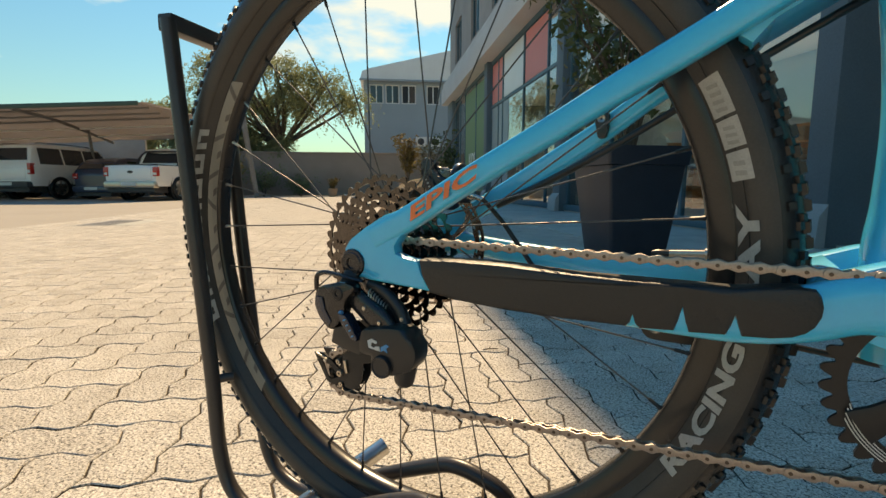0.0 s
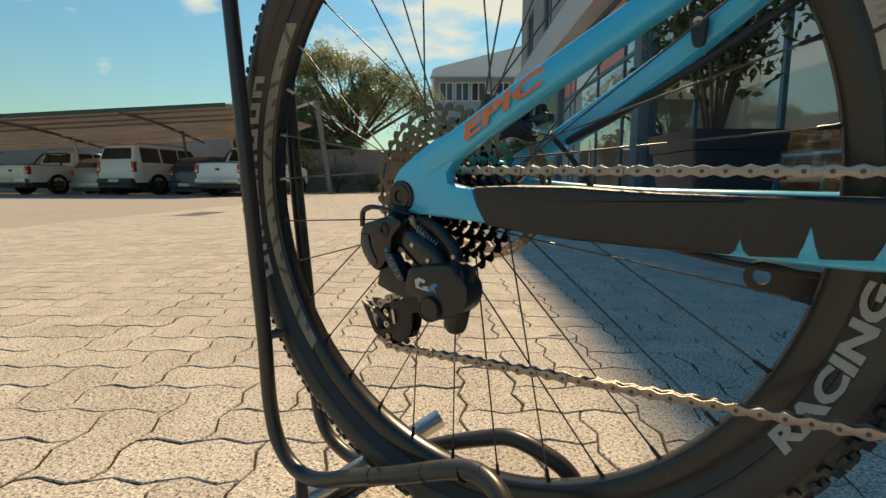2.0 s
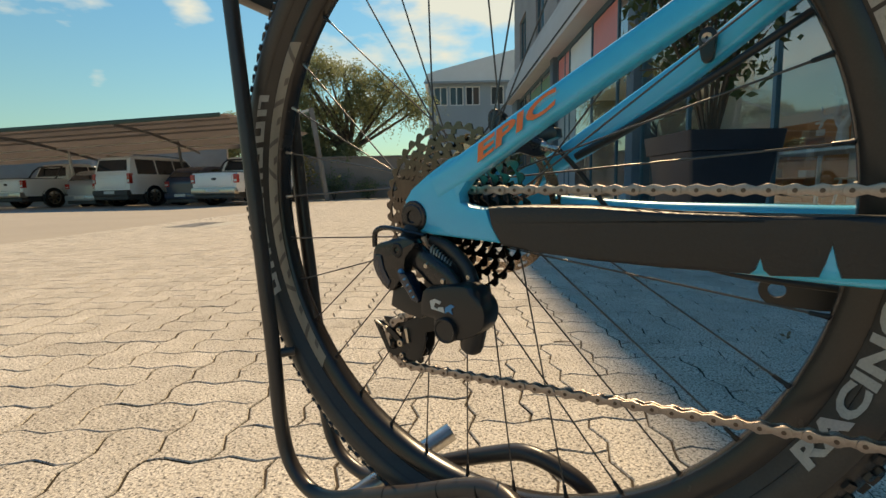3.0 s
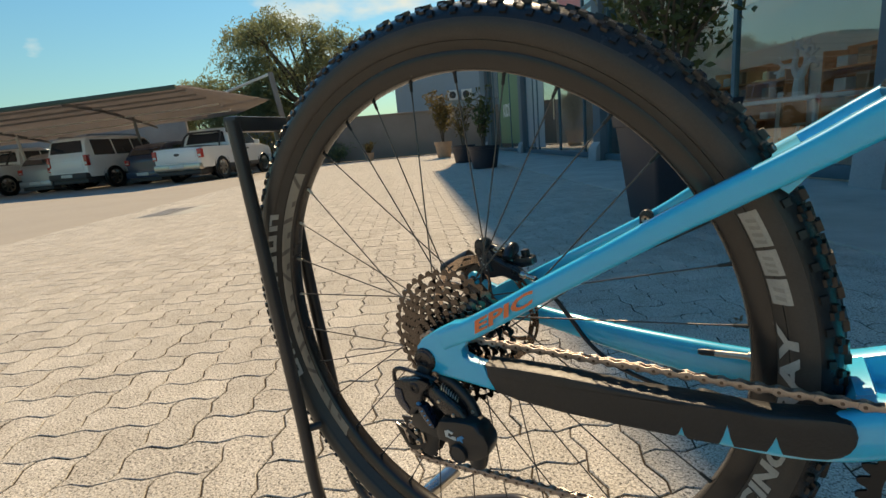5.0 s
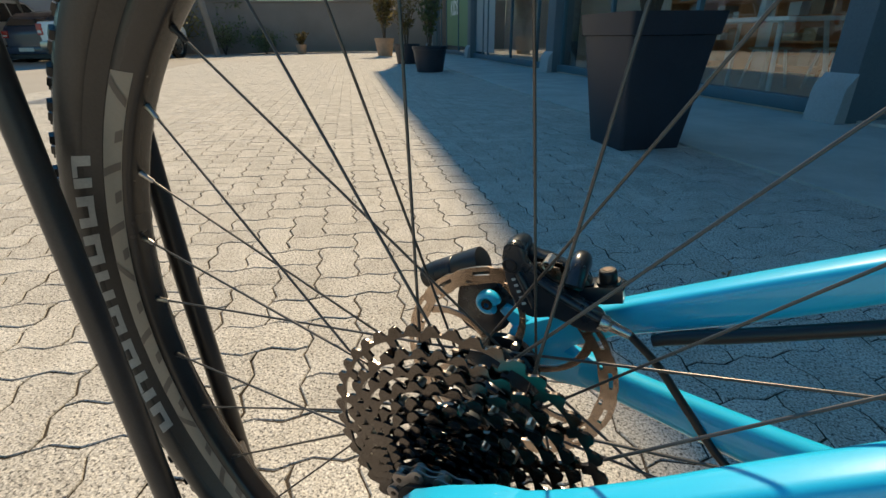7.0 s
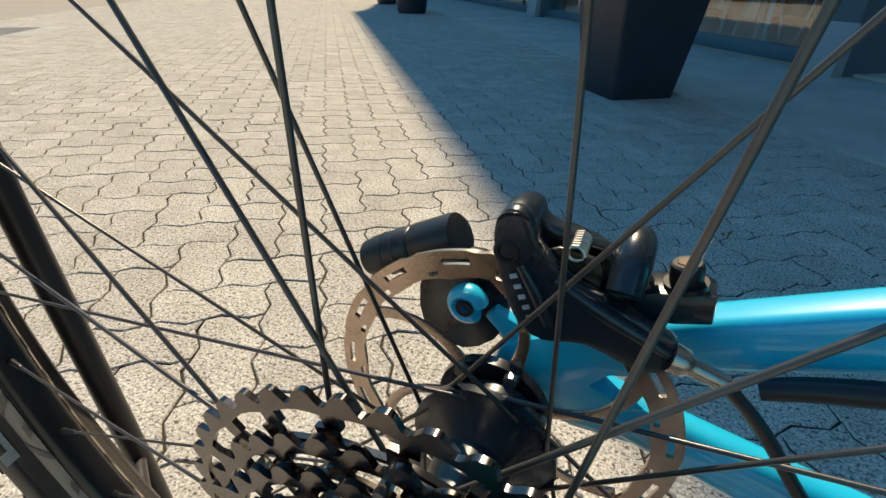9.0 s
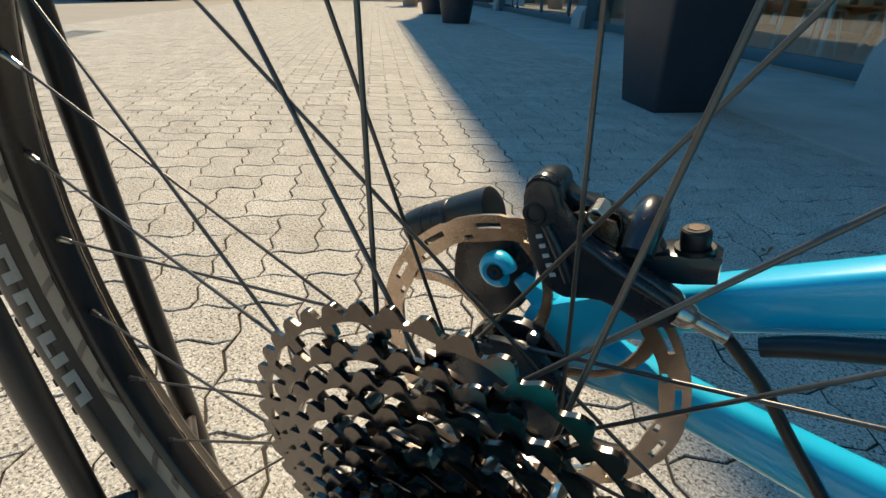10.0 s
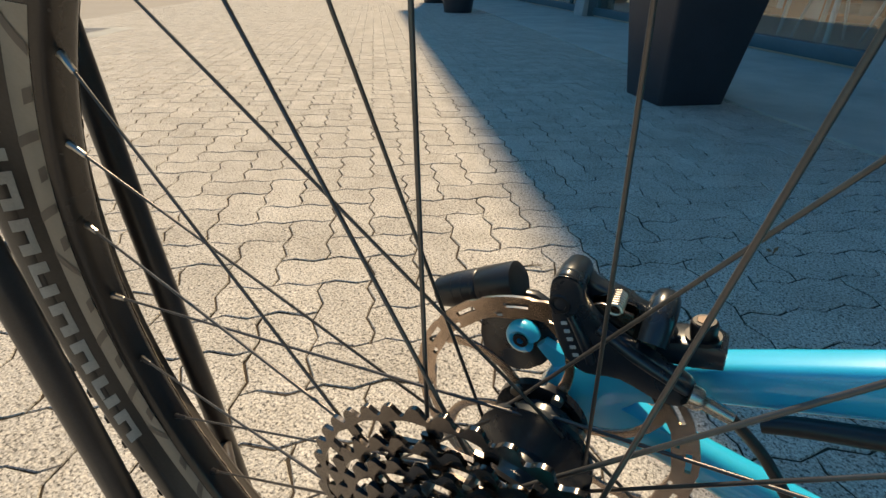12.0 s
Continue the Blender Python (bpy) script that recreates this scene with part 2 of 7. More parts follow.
FRAME_DARK = surface("dark_window_frame", (0.05, 0.12, 0.16), 0.45, grain=(90, 0.15), stain=(3, 0.2), bump=(90, 0.08))
FRAME_RED = surface("red_window_film", (0.62, 0.20, 0.18), 0.5, grain=(60, 0.1), stain=(3, 0.12), bump=None)
PANEL_BLUE = surface("blue_grey_panel", (0.22, 0.29, 0.33), 0.45, grain=(40, 0.08), stain=(1.4, 0.15), bump=None)
FILM_WHITE = surface("frosted_window_film", (0.62, 0.66, 0.66), 0.35, grain=(40, 0.05), stain=(1.4, 0.1), bump=None)
FILM_GREEN = surface("yellow_green_banner", (0.15, 0.25, 0.11), 0.6, grain=(40, 0.1), stain=(1.6, 0.3), bump=None, tint=(0.08, 0.18, 0.10))
ORANGE_SHELF = surface("orange_shelf_board", (0.66, 0.27, 0.10), 0.6, grain=(30, 0.15), stain=(2, 0.2), bump=(60, 0.1))
WHITE_WOOD = surface("white_painted_wood", (0.75, 0.74, 0.71), 0.55, grain=(60, 0.06), stain=(3, 0.1), bump=(90, 0.08))
PLY = surface("pale_plywood", (0.52, 0.38, 0.24), 0.6, grain=(40, 0.15), stain=(3, 0.15), bump=(90, 0.1))
SHOP_WALL = surface("shop_plaster", (0.82, 0.80, 0.76), 0.9, grain=(30, 0.08), stain=(0.8, 0.15), bump=(60, 0.2))
SHOP_FLOOR = surface("shop_floor", (0.60, 0.56, 0.50), 0.45, grain=(60, 0.1), stain=(1.2, 0.15), bump=(60, 0.05))
GLASS = glass("clear_pane")
GLASS_DARK = surface("dark_glass", (0.022, 0.030, 0.038), 0.06, grain=(20, 0.1), stain=(2, 0.2), bump=None, coat=0.5)
CAR_WHITE = surface("white_car_paint", (0.85, 0.85, 0.83), 0.3, grain=(60, 0.03), stain=(1.5, 0.06), bump=None, coat=0.8)
CAR_SILVER = surface("silver_car_paint", (0.42, 0.44, 0.46), 0.3, metal=0.4, grain=(60, 0.03), stain=(1.5, 0.06), bump=None, coat=0.8)
CAR_BLUE = surface("dark_blue_car_paint", (0.025, 0.045, 0.09), 0.3, grain=(60, 0.05), stain=(1.5, 0.1), bump=None, coat=0.8)
LAMP_RED = surface("red_lamp_lens", (0.5, 0.03, 0.02), 0.2, grain=(60, 0.1), stain=(20, 0.2), bump=None, coat=0.5)
CAR_TRIM = surface("grey_car_trim", (0.05, 0.05, 0.052), 0.6, grain=(60, 0.15), stain=(4, 0.2), bump=(60, 0.05))
PLATE = surface("pale_number_plate", (0.65, 0.65, 0.62), 0.5, grain=(60, 0.05), stain=(10, 0.1), bump=None)


# ---------------------------------------------------------------- mesh helpers
def part(name, bm, material, parent=None, label="", angle=35, m=None):
    """Links a bmesh (or a mesh) as one mesh object under parent."""
    if isinstance(bm, bmesh.types.BMesh):
        bmesh.ops.recalc_face_normals(bm, faces=bm.faces[:])
        me = bpy.data.meshes.new(name)
        bm.to_mesh(me)
        bm.free()
    else:
        me = bm
    if not me.materials:
        for mm in material if isinstance(material, (list, tuple)) else [material]:
            me.materials.append(mm)
    me.polygons.foreach_set("use_smooth", [True] * len(me.polygons))
    me.set_sharp_from_angle(angle=radians(angle))
    ob = new(name, me)
    ob.parent = parent
    if m is not None:
        ob.matrix_basis = m
    if label:
        tagged(ob, label)
    return ob


def thing(name, label, category, group="", kind="", m=None):
    ob = new(name)
    ob.empty_display_size = 0.05
    if m is not None:
        ob.matrix_basis = m
    return tagged(ob, label, category, group, kind)


def add_box(bm, lo, hi, bevel=0.0, m=None, mat_index=0):
    r = bmesh.ops.create_cube(bm, size=1.0)
    vs = r["verts"]
    c, d = (Vector(lo) + Vector(hi)) / 2, Vector(hi) - Vector(lo)
    for v in vs:
        v.co = Vector((v.co.x * d.x, v.co.y * d.y, v.co.z * d.z)) + c
    if bevel:
        es = list({e for v in vs for e in v.link_edges})
        r2 = bmesh.ops.bevel(bm, geom=es, offset=bevel, segments=2, affect="EDGES", profile=0.6)
        vs = list({v for f in r2["faces"] for v in f.verts} | {v for v in vs if v.is_valid})
    if m is not None:
        bmesh.ops.transform(bm, matrix=m, verts=vs)
    if mat_index:
        for f in {f for v in vs for f in v.link_faces}:
            f.material_index = mat_index
    return vs


def box(lo, hi, bevel=0.0):
    bm = bmesh.new()
    add_box(bm, lo, hi, bevel)
    return bm


def holed_wall(bm, t0, t1, s0, s1, z0, z1, holes, swap=False):
    """One closed wall from t0 to t1 thick, s0 to s1 long, with holes (s0, s1, z0, z1) right through; runs along y, or along x with swap."""
    ss = sorted({s0, s1, *[h[0] for h in holes], *[h[1] for h in holes]})
    zs = sorted({z0, z1, *[h[2] for h in holes], *[h[3] for h in holes]})
    verts = {}

    def vert(i, j, t):
        if (i, j, t) not in verts:
            verts[i, j, t] = bm.verts.new((ss[i], t, zs[j]) if swap else (t, ss[i], zs[j]))
        return verts[i, j, t]

    def solid(i, j):
        if not (0 <= i < len(ss) - 1 and 0 <= j < len(zs) - 1):
            return False
        a, c = (ss[i] + ss[i + 1]) / 2, (zs[j] + zs[j + 1]) / 2
        return not any(h[0] < a < h[1] and h[2] < c < h[3] for h in holes)

    for i in range(len(ss) - 1):
        for j in range(len(zs) - 1):
            if solid(i, j):
                for t in (t0, t1):
                    bm.faces.new([vert(p, q, t) for p, q in ((i, j), (i + 1, j), (i + 1, j + 1), (i, j + 1))])
                for di, dj, e in ((-1, 0, ((i, j), (i, j + 1))), (1, 0, ((i + 1, j), (i + 1, j + 1))), (0, -1, ((i, j), (i + 1, j))), (0, 1, ((i, j + 1), (i + 1, j + 1)))):
                    if not solid(i + di, j + dj):
                        bm.faces.new([vert(*e[0], t0), vert(*e[1], t0), vert(*e[1], t1), vert(*e[0], t1)])
    return bm


def smooth_line(pts, n=8):
    """Points along a Catmull-Rom curve through pts (tuples of any length)."""
    P = [np.array(p, float) for p in pts]
    P = [2 * P[0] - P[1]] + P + [2 * P[-1] - P[-2]]
    out = []
    for i in range(1, len(P) - 2):
        for k in range(n):
            t = k / n
            out.append(0.5 * (2 * P[i] + (P[i + 1] - P[i - 1]) * t + (2 * P[i - 1] - 5 * P[i] + 4 * P[i + 1] - P[i + 2]) * t * t + (3 * P[i] - P[i - 1] - 3 * P[i + 1] + P[i + 2]) * t ** 3))
    out.append(P[-2])
    return out


def add_sweep(bm, pts, segs=12, ref=(0, 1, 0), power=1.0, caps=True):
    """A tube along pts = (x, y, z, half height, half width); the width runs along ref."""
    rings = []
    ref = Vector(ref)
    P = [Vector(p[:3]) for p in pts]
    for i, p in enumerate(pts):
        t = (P[min(i + 1, len(P) - 1)] - P[max(i - 1, 0)]).normalized()
        side = (ref - t * ref.dot(t)).normalized()
        up = side.cross(t)
        a, b = p[3], p[4] if len(p) > 4 else p[3]
        ring = []
        for k in range(segs):
            th = 2 * math.pi * k / segs
            c, s = math.cos(th), math.sin(th)
            c, s = math.copysign(abs(c) ** power, c), math.copysign(abs(s) ** power, s)
            ring.append(bm.verts.new(P[i] + side * (b * c) + up * (a * s)))
        rings.append(ring)
    for r0, r1 in zip(rings, rings[1:]):
        for k in range(segs):
            bm.faces.new((r0[k], r0[(k + 1) % segs], r1[(k + 1) % segs], r1[k]))
    if caps:
        bm.faces.new(rings[0])
        bm.faces.new(rings[-1][::-1])
    return bm


def sweep(pts, segs=12, ref=(0, 1, 0), n=8, power=1.0):
    return add_sweep(bmesh.new(), smooth_line(pts, n) if n > 1 else pts, segs, ref, power)


def add_revolve(bm, profile, segs=64, a0=0.0, a1=360.0, closed=False):
    """Turns a profile of (radius, y) about the y axis."""
    full = abs(a1 - a0) >= 359.9
    cols = []
    for k in range(segs if full else segs + 1):
        a = radians(a0 + (a1 - a0) * k / segs)
        cols.append([bm.verts.new((r * math.cos(a), y, r * math.sin(a))) for r, y in profile])
    for k in range(segs):
        c0, c1 = cols[k], cols[(k + 1) % len(cols)]
        for i in range(len(profile) - (0 if closed else 1)):
            j = (i + 1) % len(profile)
            bm.faces.new((c0[i], c0[j], c1[j], c1[i]))
    return bm


def add_rod(bm, p0, p1, r0, r1=None, segs=10):
    p0, p1 = Vector(p0), Vector(p1)
    d = p1 - p0
    ref = (1, 0, 0) if abs(d.normalized().x) < 0.8 else (0, 0, 1)
    return add_sweep(bm, [(*p0, r0, r0), (*p1, r1 or r0, r1 or r0)], segs, ref)


def rod(p0, p1, r0, r1=None, segs=10):
    return add_rod(bmesh.new(), p0, p1, r0, r1, segs)


def add_slab(bm, outline, y0, y1, bevel=0.002, m=None):
    """A plate with the outline (x, z), between y0 and y1, its rims rounded."""
    vs = [bm.verts.new((x, y0, z)) for x, z in outline]
    f = bm.faces.new(vs)
    r = bmesh.ops.extrude_face_region(bm, geom=[f])
    top = [v for v in r["geom"] if isinstance(v, bmesh.types.BMVert)]
    for v in top:
        v.co.y = y1
    if bevel:
        es = [e for e in {e for v in vs + top for e in v.link_edges} if abs(e.verts[0].co.y - e.verts[1].co.y) < 1e-9]
        bmesh.ops.bevel(bm, geom=es, offset=bevel, segments=2, affect="EDGES", profile=0.6)
    return bm


def slab(outline, y0, y1, bevel=0.002, n=0):
    pts = [tuple(p) for p in outline]
    if n:
        loop = pts[-2:] + pts + pts[:3]
        pts = [tuple(p) for p in smooth_line(loop, n)][2 * n:-2 * n - 1]
        pts = pts[:len(outline) * n]
    return add_slab(bmesh.new(), pts, y0, y1, bevel)


def polar_plate(rings, cells, skip, y, thick):
    """A flat ring of cells: rings[i](k) gives the i-th radius at step k; skip(i, k) leaves a hole."""
    bm = bmesh.new()
    V = [[bm.verts.new((f(k) * math.cos(2 * math.pi * k / cells), y, f(k) * math.sin(2 * math.pi * k / cells))) for k in range(cells)] for f in rings]
    for i in range(len(rings) - 1):
        for k in range(cells):
            if not skip(i, k):
                bm.faces.new((V[i][k], V[i][(k + 1) % cells], V[i + 1][(k + 1) % cells], V[i + 1][k]))
    bmesh.ops.delete(bm, geom=[v for v in bm.verts if not v.link_faces], context="VERTS")
    bmesh.ops.recalc_face_normals(bm, faces=bm.faces[:])
    bmesh.ops.solidify(bm, geom=bm.faces[:], thickness=thick)
    return bm


def lettering(body, size, weight=0.0, shear=0.0):
    """A flat mesh of the built-in font, in the xz plane, as (vertices, faces)."""
    cu = bpy.data.curves.new("lettering", "FONT")
    cu.body, cu.size, cu.offset, cu.shear, cu.resolution_u = body, size, weight, shear, 3
    cu.fill_mode = "FRONT"
    tmp = bpy.data.objects.new("lettering", cu)
    me = bpy.data.meshes.new_from_object(tmp)
    vs = [tuple(v.co) for v in me.vertices]
    fs = [tuple(p.vertices) for p in me.polygons]
    bpy.data.objects.remove(tmp)
    bpy.data.meshes.remove(me)
    bpy.data.curves.remove(cu)
    return vs, fs


# ---------------------------------------------------------------- the place: ground, building, car park
TURN = 36.5                       # the shop front runs this many degrees left of +y
# place frame: x across towards the shop, y along the front
PLACE = Matrix.Rotation(radians(TURN), 4, "Z")


def ground_sheet():
    bm = bmesh.new()
    xs = [-400, -60, -30, -15, -4.2, 4, 20, 60, 400]
    V = [[bm.verts.new((x, y, -0.016)) for y in xs] for x in xs]
    for i in range(len(xs) - 1):
        for j in range(len(xs) - 1):
            bm.faces.new((V[i][j], V[i + 1][j], V[i + 1][j + 1], V[i][j + 1]))
    return tagged(part("ground", bm, ASPHALT, m=PLACE), "wide sunlit sheet of worn pale asphalt", "ground", kind="structure")


ground_sheet()
tagged(part("walkway", box((1.944, -9, -0.06), (3.6, 27, 0.012), 0.006), CONCRETE, m=PLACE), "smooth grey concrete walkway along the shop front", "walkway", kind="structure")

# ---- main building
DEPTH = 9.0
FRONT = 3.6


def wall_with_openings(name, x0, x1, s0, s1, z0, z1, holes, material, label):
    """A wall from x0 to x1 thick, with holes (s0, s1, z0, z1) right through it."""
    bm = holed_wall(bmesh.new(), x0, x1, s0, s1, z0, z1, holes)
    return tagged(part(name, bm, material, m=PLACE), label, "wall", kind="structure")


TOP = 16.6
CORNER = 23.75
upper = [(s, s + 1.5, z, z + 1.7) for s in (17.0, 13.6, 10.2, 6.8, 3.4, 0.0, -3.4) for z in (5.9, 9.4, 12.9)] + [(20.6, 22.2, z, z + 1.7) for z in (5.9, 9.4, 12.9)]
wall_with_openings("wall_front", FRONT, FRONT + 0.3, -8, CORNER, 5.34, TOP, upper, WALL_UPPER, "dark brown rendered upper wall of the shop building")
for i, (a, b, c, d) in enumerate(upper):
    w = thing("window_%d" % (i + 1), "dark framed upper window set in the brown wall", "window", kind="structure", m=PLACE)
    bm = bmesh.new()
    for lo, hi in (((a, c), (b, c + 0.06)), ((a, d - 0.06), (b, d)), ((a, c + 0.06), (a + 0.06, d - 0.06)), ((b - 0.06, c + 0.06), (b, d - 0.06)), (((a + b) / 2 - 0.03, c + 0.06), ((a + b) / 2 + 0.03, d - 0.06))):
        add_box(bm, (FRONT + 0.08, lo[0] + 0.002, lo[1] + 0.002), (FRONT + 0.16, hi[0] - 0.002, hi[1] - 0.002))
    part("window_frame", bm, FRAME_DARK, w)
    part("pane", box((FRONT + 0.11, a + 0.05, c + 0.05), (FRONT + 0.125, b - 0.05, d - 0.05)), GLASS_DARK, w)
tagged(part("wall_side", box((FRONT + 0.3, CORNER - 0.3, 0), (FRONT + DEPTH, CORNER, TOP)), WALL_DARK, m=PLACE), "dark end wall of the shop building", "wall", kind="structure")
# wide openings added out of view so that daylight brightens the shop inside
wall_with_openings("wall_back", FRONT + DEPTH, FRONT + DEPTH + 0.3, -8, CORNER, 0, TOP, [(q, q + 4.4, 0.5, 3.6) for q in (-7.0, -1.8, 3.4, 8.6, 13.8, 18.6)], SHOP_WALL, "rear wall of the shop building with added unseen openings for daylight")
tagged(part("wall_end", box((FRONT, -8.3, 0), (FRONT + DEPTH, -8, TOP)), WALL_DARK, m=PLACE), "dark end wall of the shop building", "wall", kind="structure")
tagged(part("roof", box((FRONT - 0.1, -8.4, TOP), (FRONT + DEPTH + 0.4, CORNER + 0.1, TOP + 0.3)), WALL_GREY, m=PLACE), "flat concrete roof slab of the shop building", "roof", kind="structure")
tagged(part("ceiling", box((FRONT + 0.3, -8, 4.42), (FRONT + DEPTH, CORNER - 0.3, 4.6)), SHOP_WALL, m=PLACE), "pale plastered shop ceiling", "ceiling", kind="structure")
tagged(part("floor", box((FRONT, -8, -0.05), (FRONT + DEPTH, CORNER - 0.3, 0.03)), SHOP_FLOOR, m=PLACE), "smooth brown shop floor", "floor", kind="structure")
# projecting grey concrete band with a groove
band = bmesh.new()
add_box(band, (FRONT - 0.42, -8, 4.36), (FRONT + 0.3, CORNER + 0.06, 5.06), 0.01)
add_box(band, (FRONT - 0.34, -8, 5.075), (FRONT + 0.3, CORNER + 0.03, 5.34), 0.01)
tagged(part("concrete_band", band, WALL_GREY, m=PLACE), "projecting grey concrete band above the shop windows", "facade band", kind="structure")
# columns, each with a splayed foot
for s0, s1 in ((22.3, CORNER), (15.1, 15.5), (8.62, 8.97), (2.88, 3.11), (-4.0, -3.5)):
    col = bmesh.new()
    add_box(col, (FRONT - 0.12, s0, 0.0), (FRONT + (1.0 if s0 < 3 else 0.35), s1, 4.36), 0.012)
    c = thing("column", "grey rendered square column between the shop windows", "column", "columns of the shop front", "structure", PLACE)
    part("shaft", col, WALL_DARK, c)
    # plinth with a sloping top
    pl = bmesh.new()
    add_slab(pl, [(FRONT - 0.22, 0.0), (FRONT - 0.20, 0.26), (FRONT - 0.123, 0.36), (FRONT - 0.123, 0.0)], s0 - 0.02, s1 + 0.03, 0.006)
    part("plinth", pl, PLINTH, c)


def shop_window(s0, s1, mullions, transom, films=(), sill=0.14, back=0.0, label="large shop window with thin dark frames"):
    """A glazed bay between two columns; films = (from, to, z0, z1, material)."""
    w = thing("shop_window", label, "window", "windows of the shop front", "structure", PLACE)
    f0 = FRONT + 0.02 + back
    bm = bmesh.new()
    add_box(bm, (f0 - 0.05, s0, 0.03), (f0 + 0.09, s1, sill), 0.006)
    add_box(bm, (f0, s0, 4.24), (f0 + 0.07, s1, 4.36))
    if transom:
        add_box(bm, (f0, s0 + 0.06, transom - 0.035), (f0 + 0.07, s1 - 0.06, transom + 0.035))
    cuts = [s0] + list(mullions) + [s1]
    for c in cuts:
        a, b = (c, c + 0.06) if c == s0 else (c - 0.06, c) if c == s1 else (c - 0.03, c + 0.03)
        spans = [(sill, transom - 0.035), (transom + 0.035, 4.24)] if transom and c not in (s0, s1) else [(sill, 4.24)]
        for z0, z1 in spans:
            add_box(bm, (f0 + 0.004, a, z0), (f0 + 0.066, b, z1))
    part("window_frame", bm, FRAME_DARK, w)
    for a, b in zip(cuts, cuts[1:]):
        for z0, z1 in ([(sill, transom - 0.03), (transom + 0.03, 4.24)] if transom else [(sill, 4.24)]):
            p = part("pane", box((f0 + 0.03, a + 0.03, z0), (f0 + 0.038, b - 0.03, z1)), GLASS, w)
            p.visible_shadow = False
    for a, b, z0, z1, mt in films:
        part("window_film", box((f0 + 0.022, a, z0), (f0 + 0.027, b, z1)), mt, w)
    return w


shop_window(15.5, 22.3, (17.6, 19.8, 21.0), 0, [(15.6, 17.5, 0.3, 4.1, FILM_GREEN), (17.7, 19.7, 0.3, 4.1, FILM_GREEN)], label="shop window with a yellow-green printed banner behind it")
shop_window(8.97, 15.1, (9.9, 11.65, 13.7, 14.2), 2.96, [(13.78, 15.0, 3.02, 4.2, FRAME_RED), (11.75, 13.6, 3.02, 4.2, FILM_WHITE), (9.98, 11.55, 3.02, 4.2, FRAME_RED), (13.05, 13.64, 0.2, 2.9, PANEL_BLUE), (13.76, 14.14, 0.2, 2.9, PANEL_BLUE), (14.26, 15.02, 0.2, 2.9, PANEL_BLUE)], label="glazed shop entrance with red and frosted upper panes")
shop_window(3.11, 8.62, (5.0, 6.9), 2.96, [], label="large shop window looking in on white furniture")
shop_window(-3.5, 2.88, (-1.4, 0.5), 2.96, [], back=0.85, label="large shaded shop window set back behind the columns")
tagged(part("door_handle_rail", rod((FRONT - 0.05, 11.8, 0.9), (FRONT - 0.05, 11.8, 1.5), 0.016), STEEL, m=PLACE), "upright steel handle of the glazed shop door", "door handle", kind="structure")
# inner partition behind the window
tagged(part("wall_partition", box((FRONT + 3.4, -7.9, 0.03), (FRONT + 3.5, CORNER - 0.4, 2.45)), SHOP_WALL, m=PLACE), "pale inner wall of the shop", "wall", kind="structure")


def letters_on(parent, body, size, origin, ux, uz, material, weight=0.0, shear=0.0, name="lettering"):
    vs, fs = lettering(body, size, weight, shear)
    o, ux, uz = Vector(origin), Vector(ux), Vector(uz)
    me = bpy.data.meshes.new(name)
    me.from_pydata([tuple(o + ux * v[0] + uz * v[1]) for v in vs], [], fs)
    ob = part(name, me, material, parent)
    return ob


banner = thing("banner_text", "white lettering on the yellow-green window banner", "lettering", kind="structure", m=PLACE)
letters_on(banner, "KIDS", 0.62, (FRONT + 0.040, 18.95, 1.30), (0, -1, 0), (0, 0, 1), FILM_WHITE, 0.02)


# ---- shop furniture seen through the glass
def white_table(x, y):
    t = thing("table", "white painted table with splayed legs behind the shop window", "table", m=PLACE @ pose(x, y, 0.03))
    part("tabletop", box((-0.35, -0.75, 0.70), (0.35, 0.75, 0.735), 0.006), WHITE_WOOD, t)
    for sx in (-1, 1):
        for sy in (-1, 1):
            part("leg", rod((0.32 * sx, 0.68 * sy, 0), (0.24 * sx, 0.55 * sy, 0.70), 0.022), WHITE_WOOD, t)


def stool(x, y):
    t = thing("stool", "low pale plywood stool beside the white table", "stool", "stools behind the window", m=PLACE @ pose(x, y, 0.03))
    part("seat", box((-0.16, -0.16, 0.42), (0.16, 0.16, 0.445), 0.01), PLY, t)
    for sx in (-1, 1):
        for sy in (-1, 1):
            part("leg", rod((0.17 * sx, 0.17 * sy, 0), (0.11 * sx, 0.11 * sy, 0.42), 0.016), WHITE_WOOD, t)


def antler_tree(x, y):
    t = thing("decorative_tree", "white cut-out tree ornament standing on the table", "ornament", m=PLACE @ pose(x, y, 0.765))
    rng = random.Random(5)
    bm = bmesh.new()

    def grow(p, d, ln, r, level):
        q = p + d * ln
        add_sweep(bm, [(*p, r, r), (*((p + q) / 2 + Vector((0, rng.uniform(-0.02, 0.02), 0))), r * 0.9, r * 0.9), (*q, r * 0.7, r * 0.7)], 8, (1, 0, 0))
        if level:
            for s in (-1, 1):
                a = rng.uniform(0.45, 0.8) * s
                dd = Vector((d.x * 0.5 + rng.uniform(-0.15, 0.15), d.y * math.cos(a) - d.z * math.sin(a), d.y * math.sin(a) + d.z * math.cos(a))).normalized()
                grow(q, dd, ln * rng.uniform(0.68, 0.85), r * 0.72, level - 1)

    grow(Vector((0, 0, 0)), Vector((0, 0, 1)), 0.19, 0.058, 4)
    part("branch", bm, WHITE_WOOD, t)
    part("base", box((-0.12, -0.12, -0.03), (0.12, 0.12, 0.005), 0.004), WHITE_WOOD, t)


white_table(FRONT + 0.46, 4.60)
for sx, sy in ((1.25, 4.2), (1.2, 5.2), (1.6, 4.7)):
    stool(FRONT + sx, sy)
antler_tree(FRONT + 0.30, 4.36)


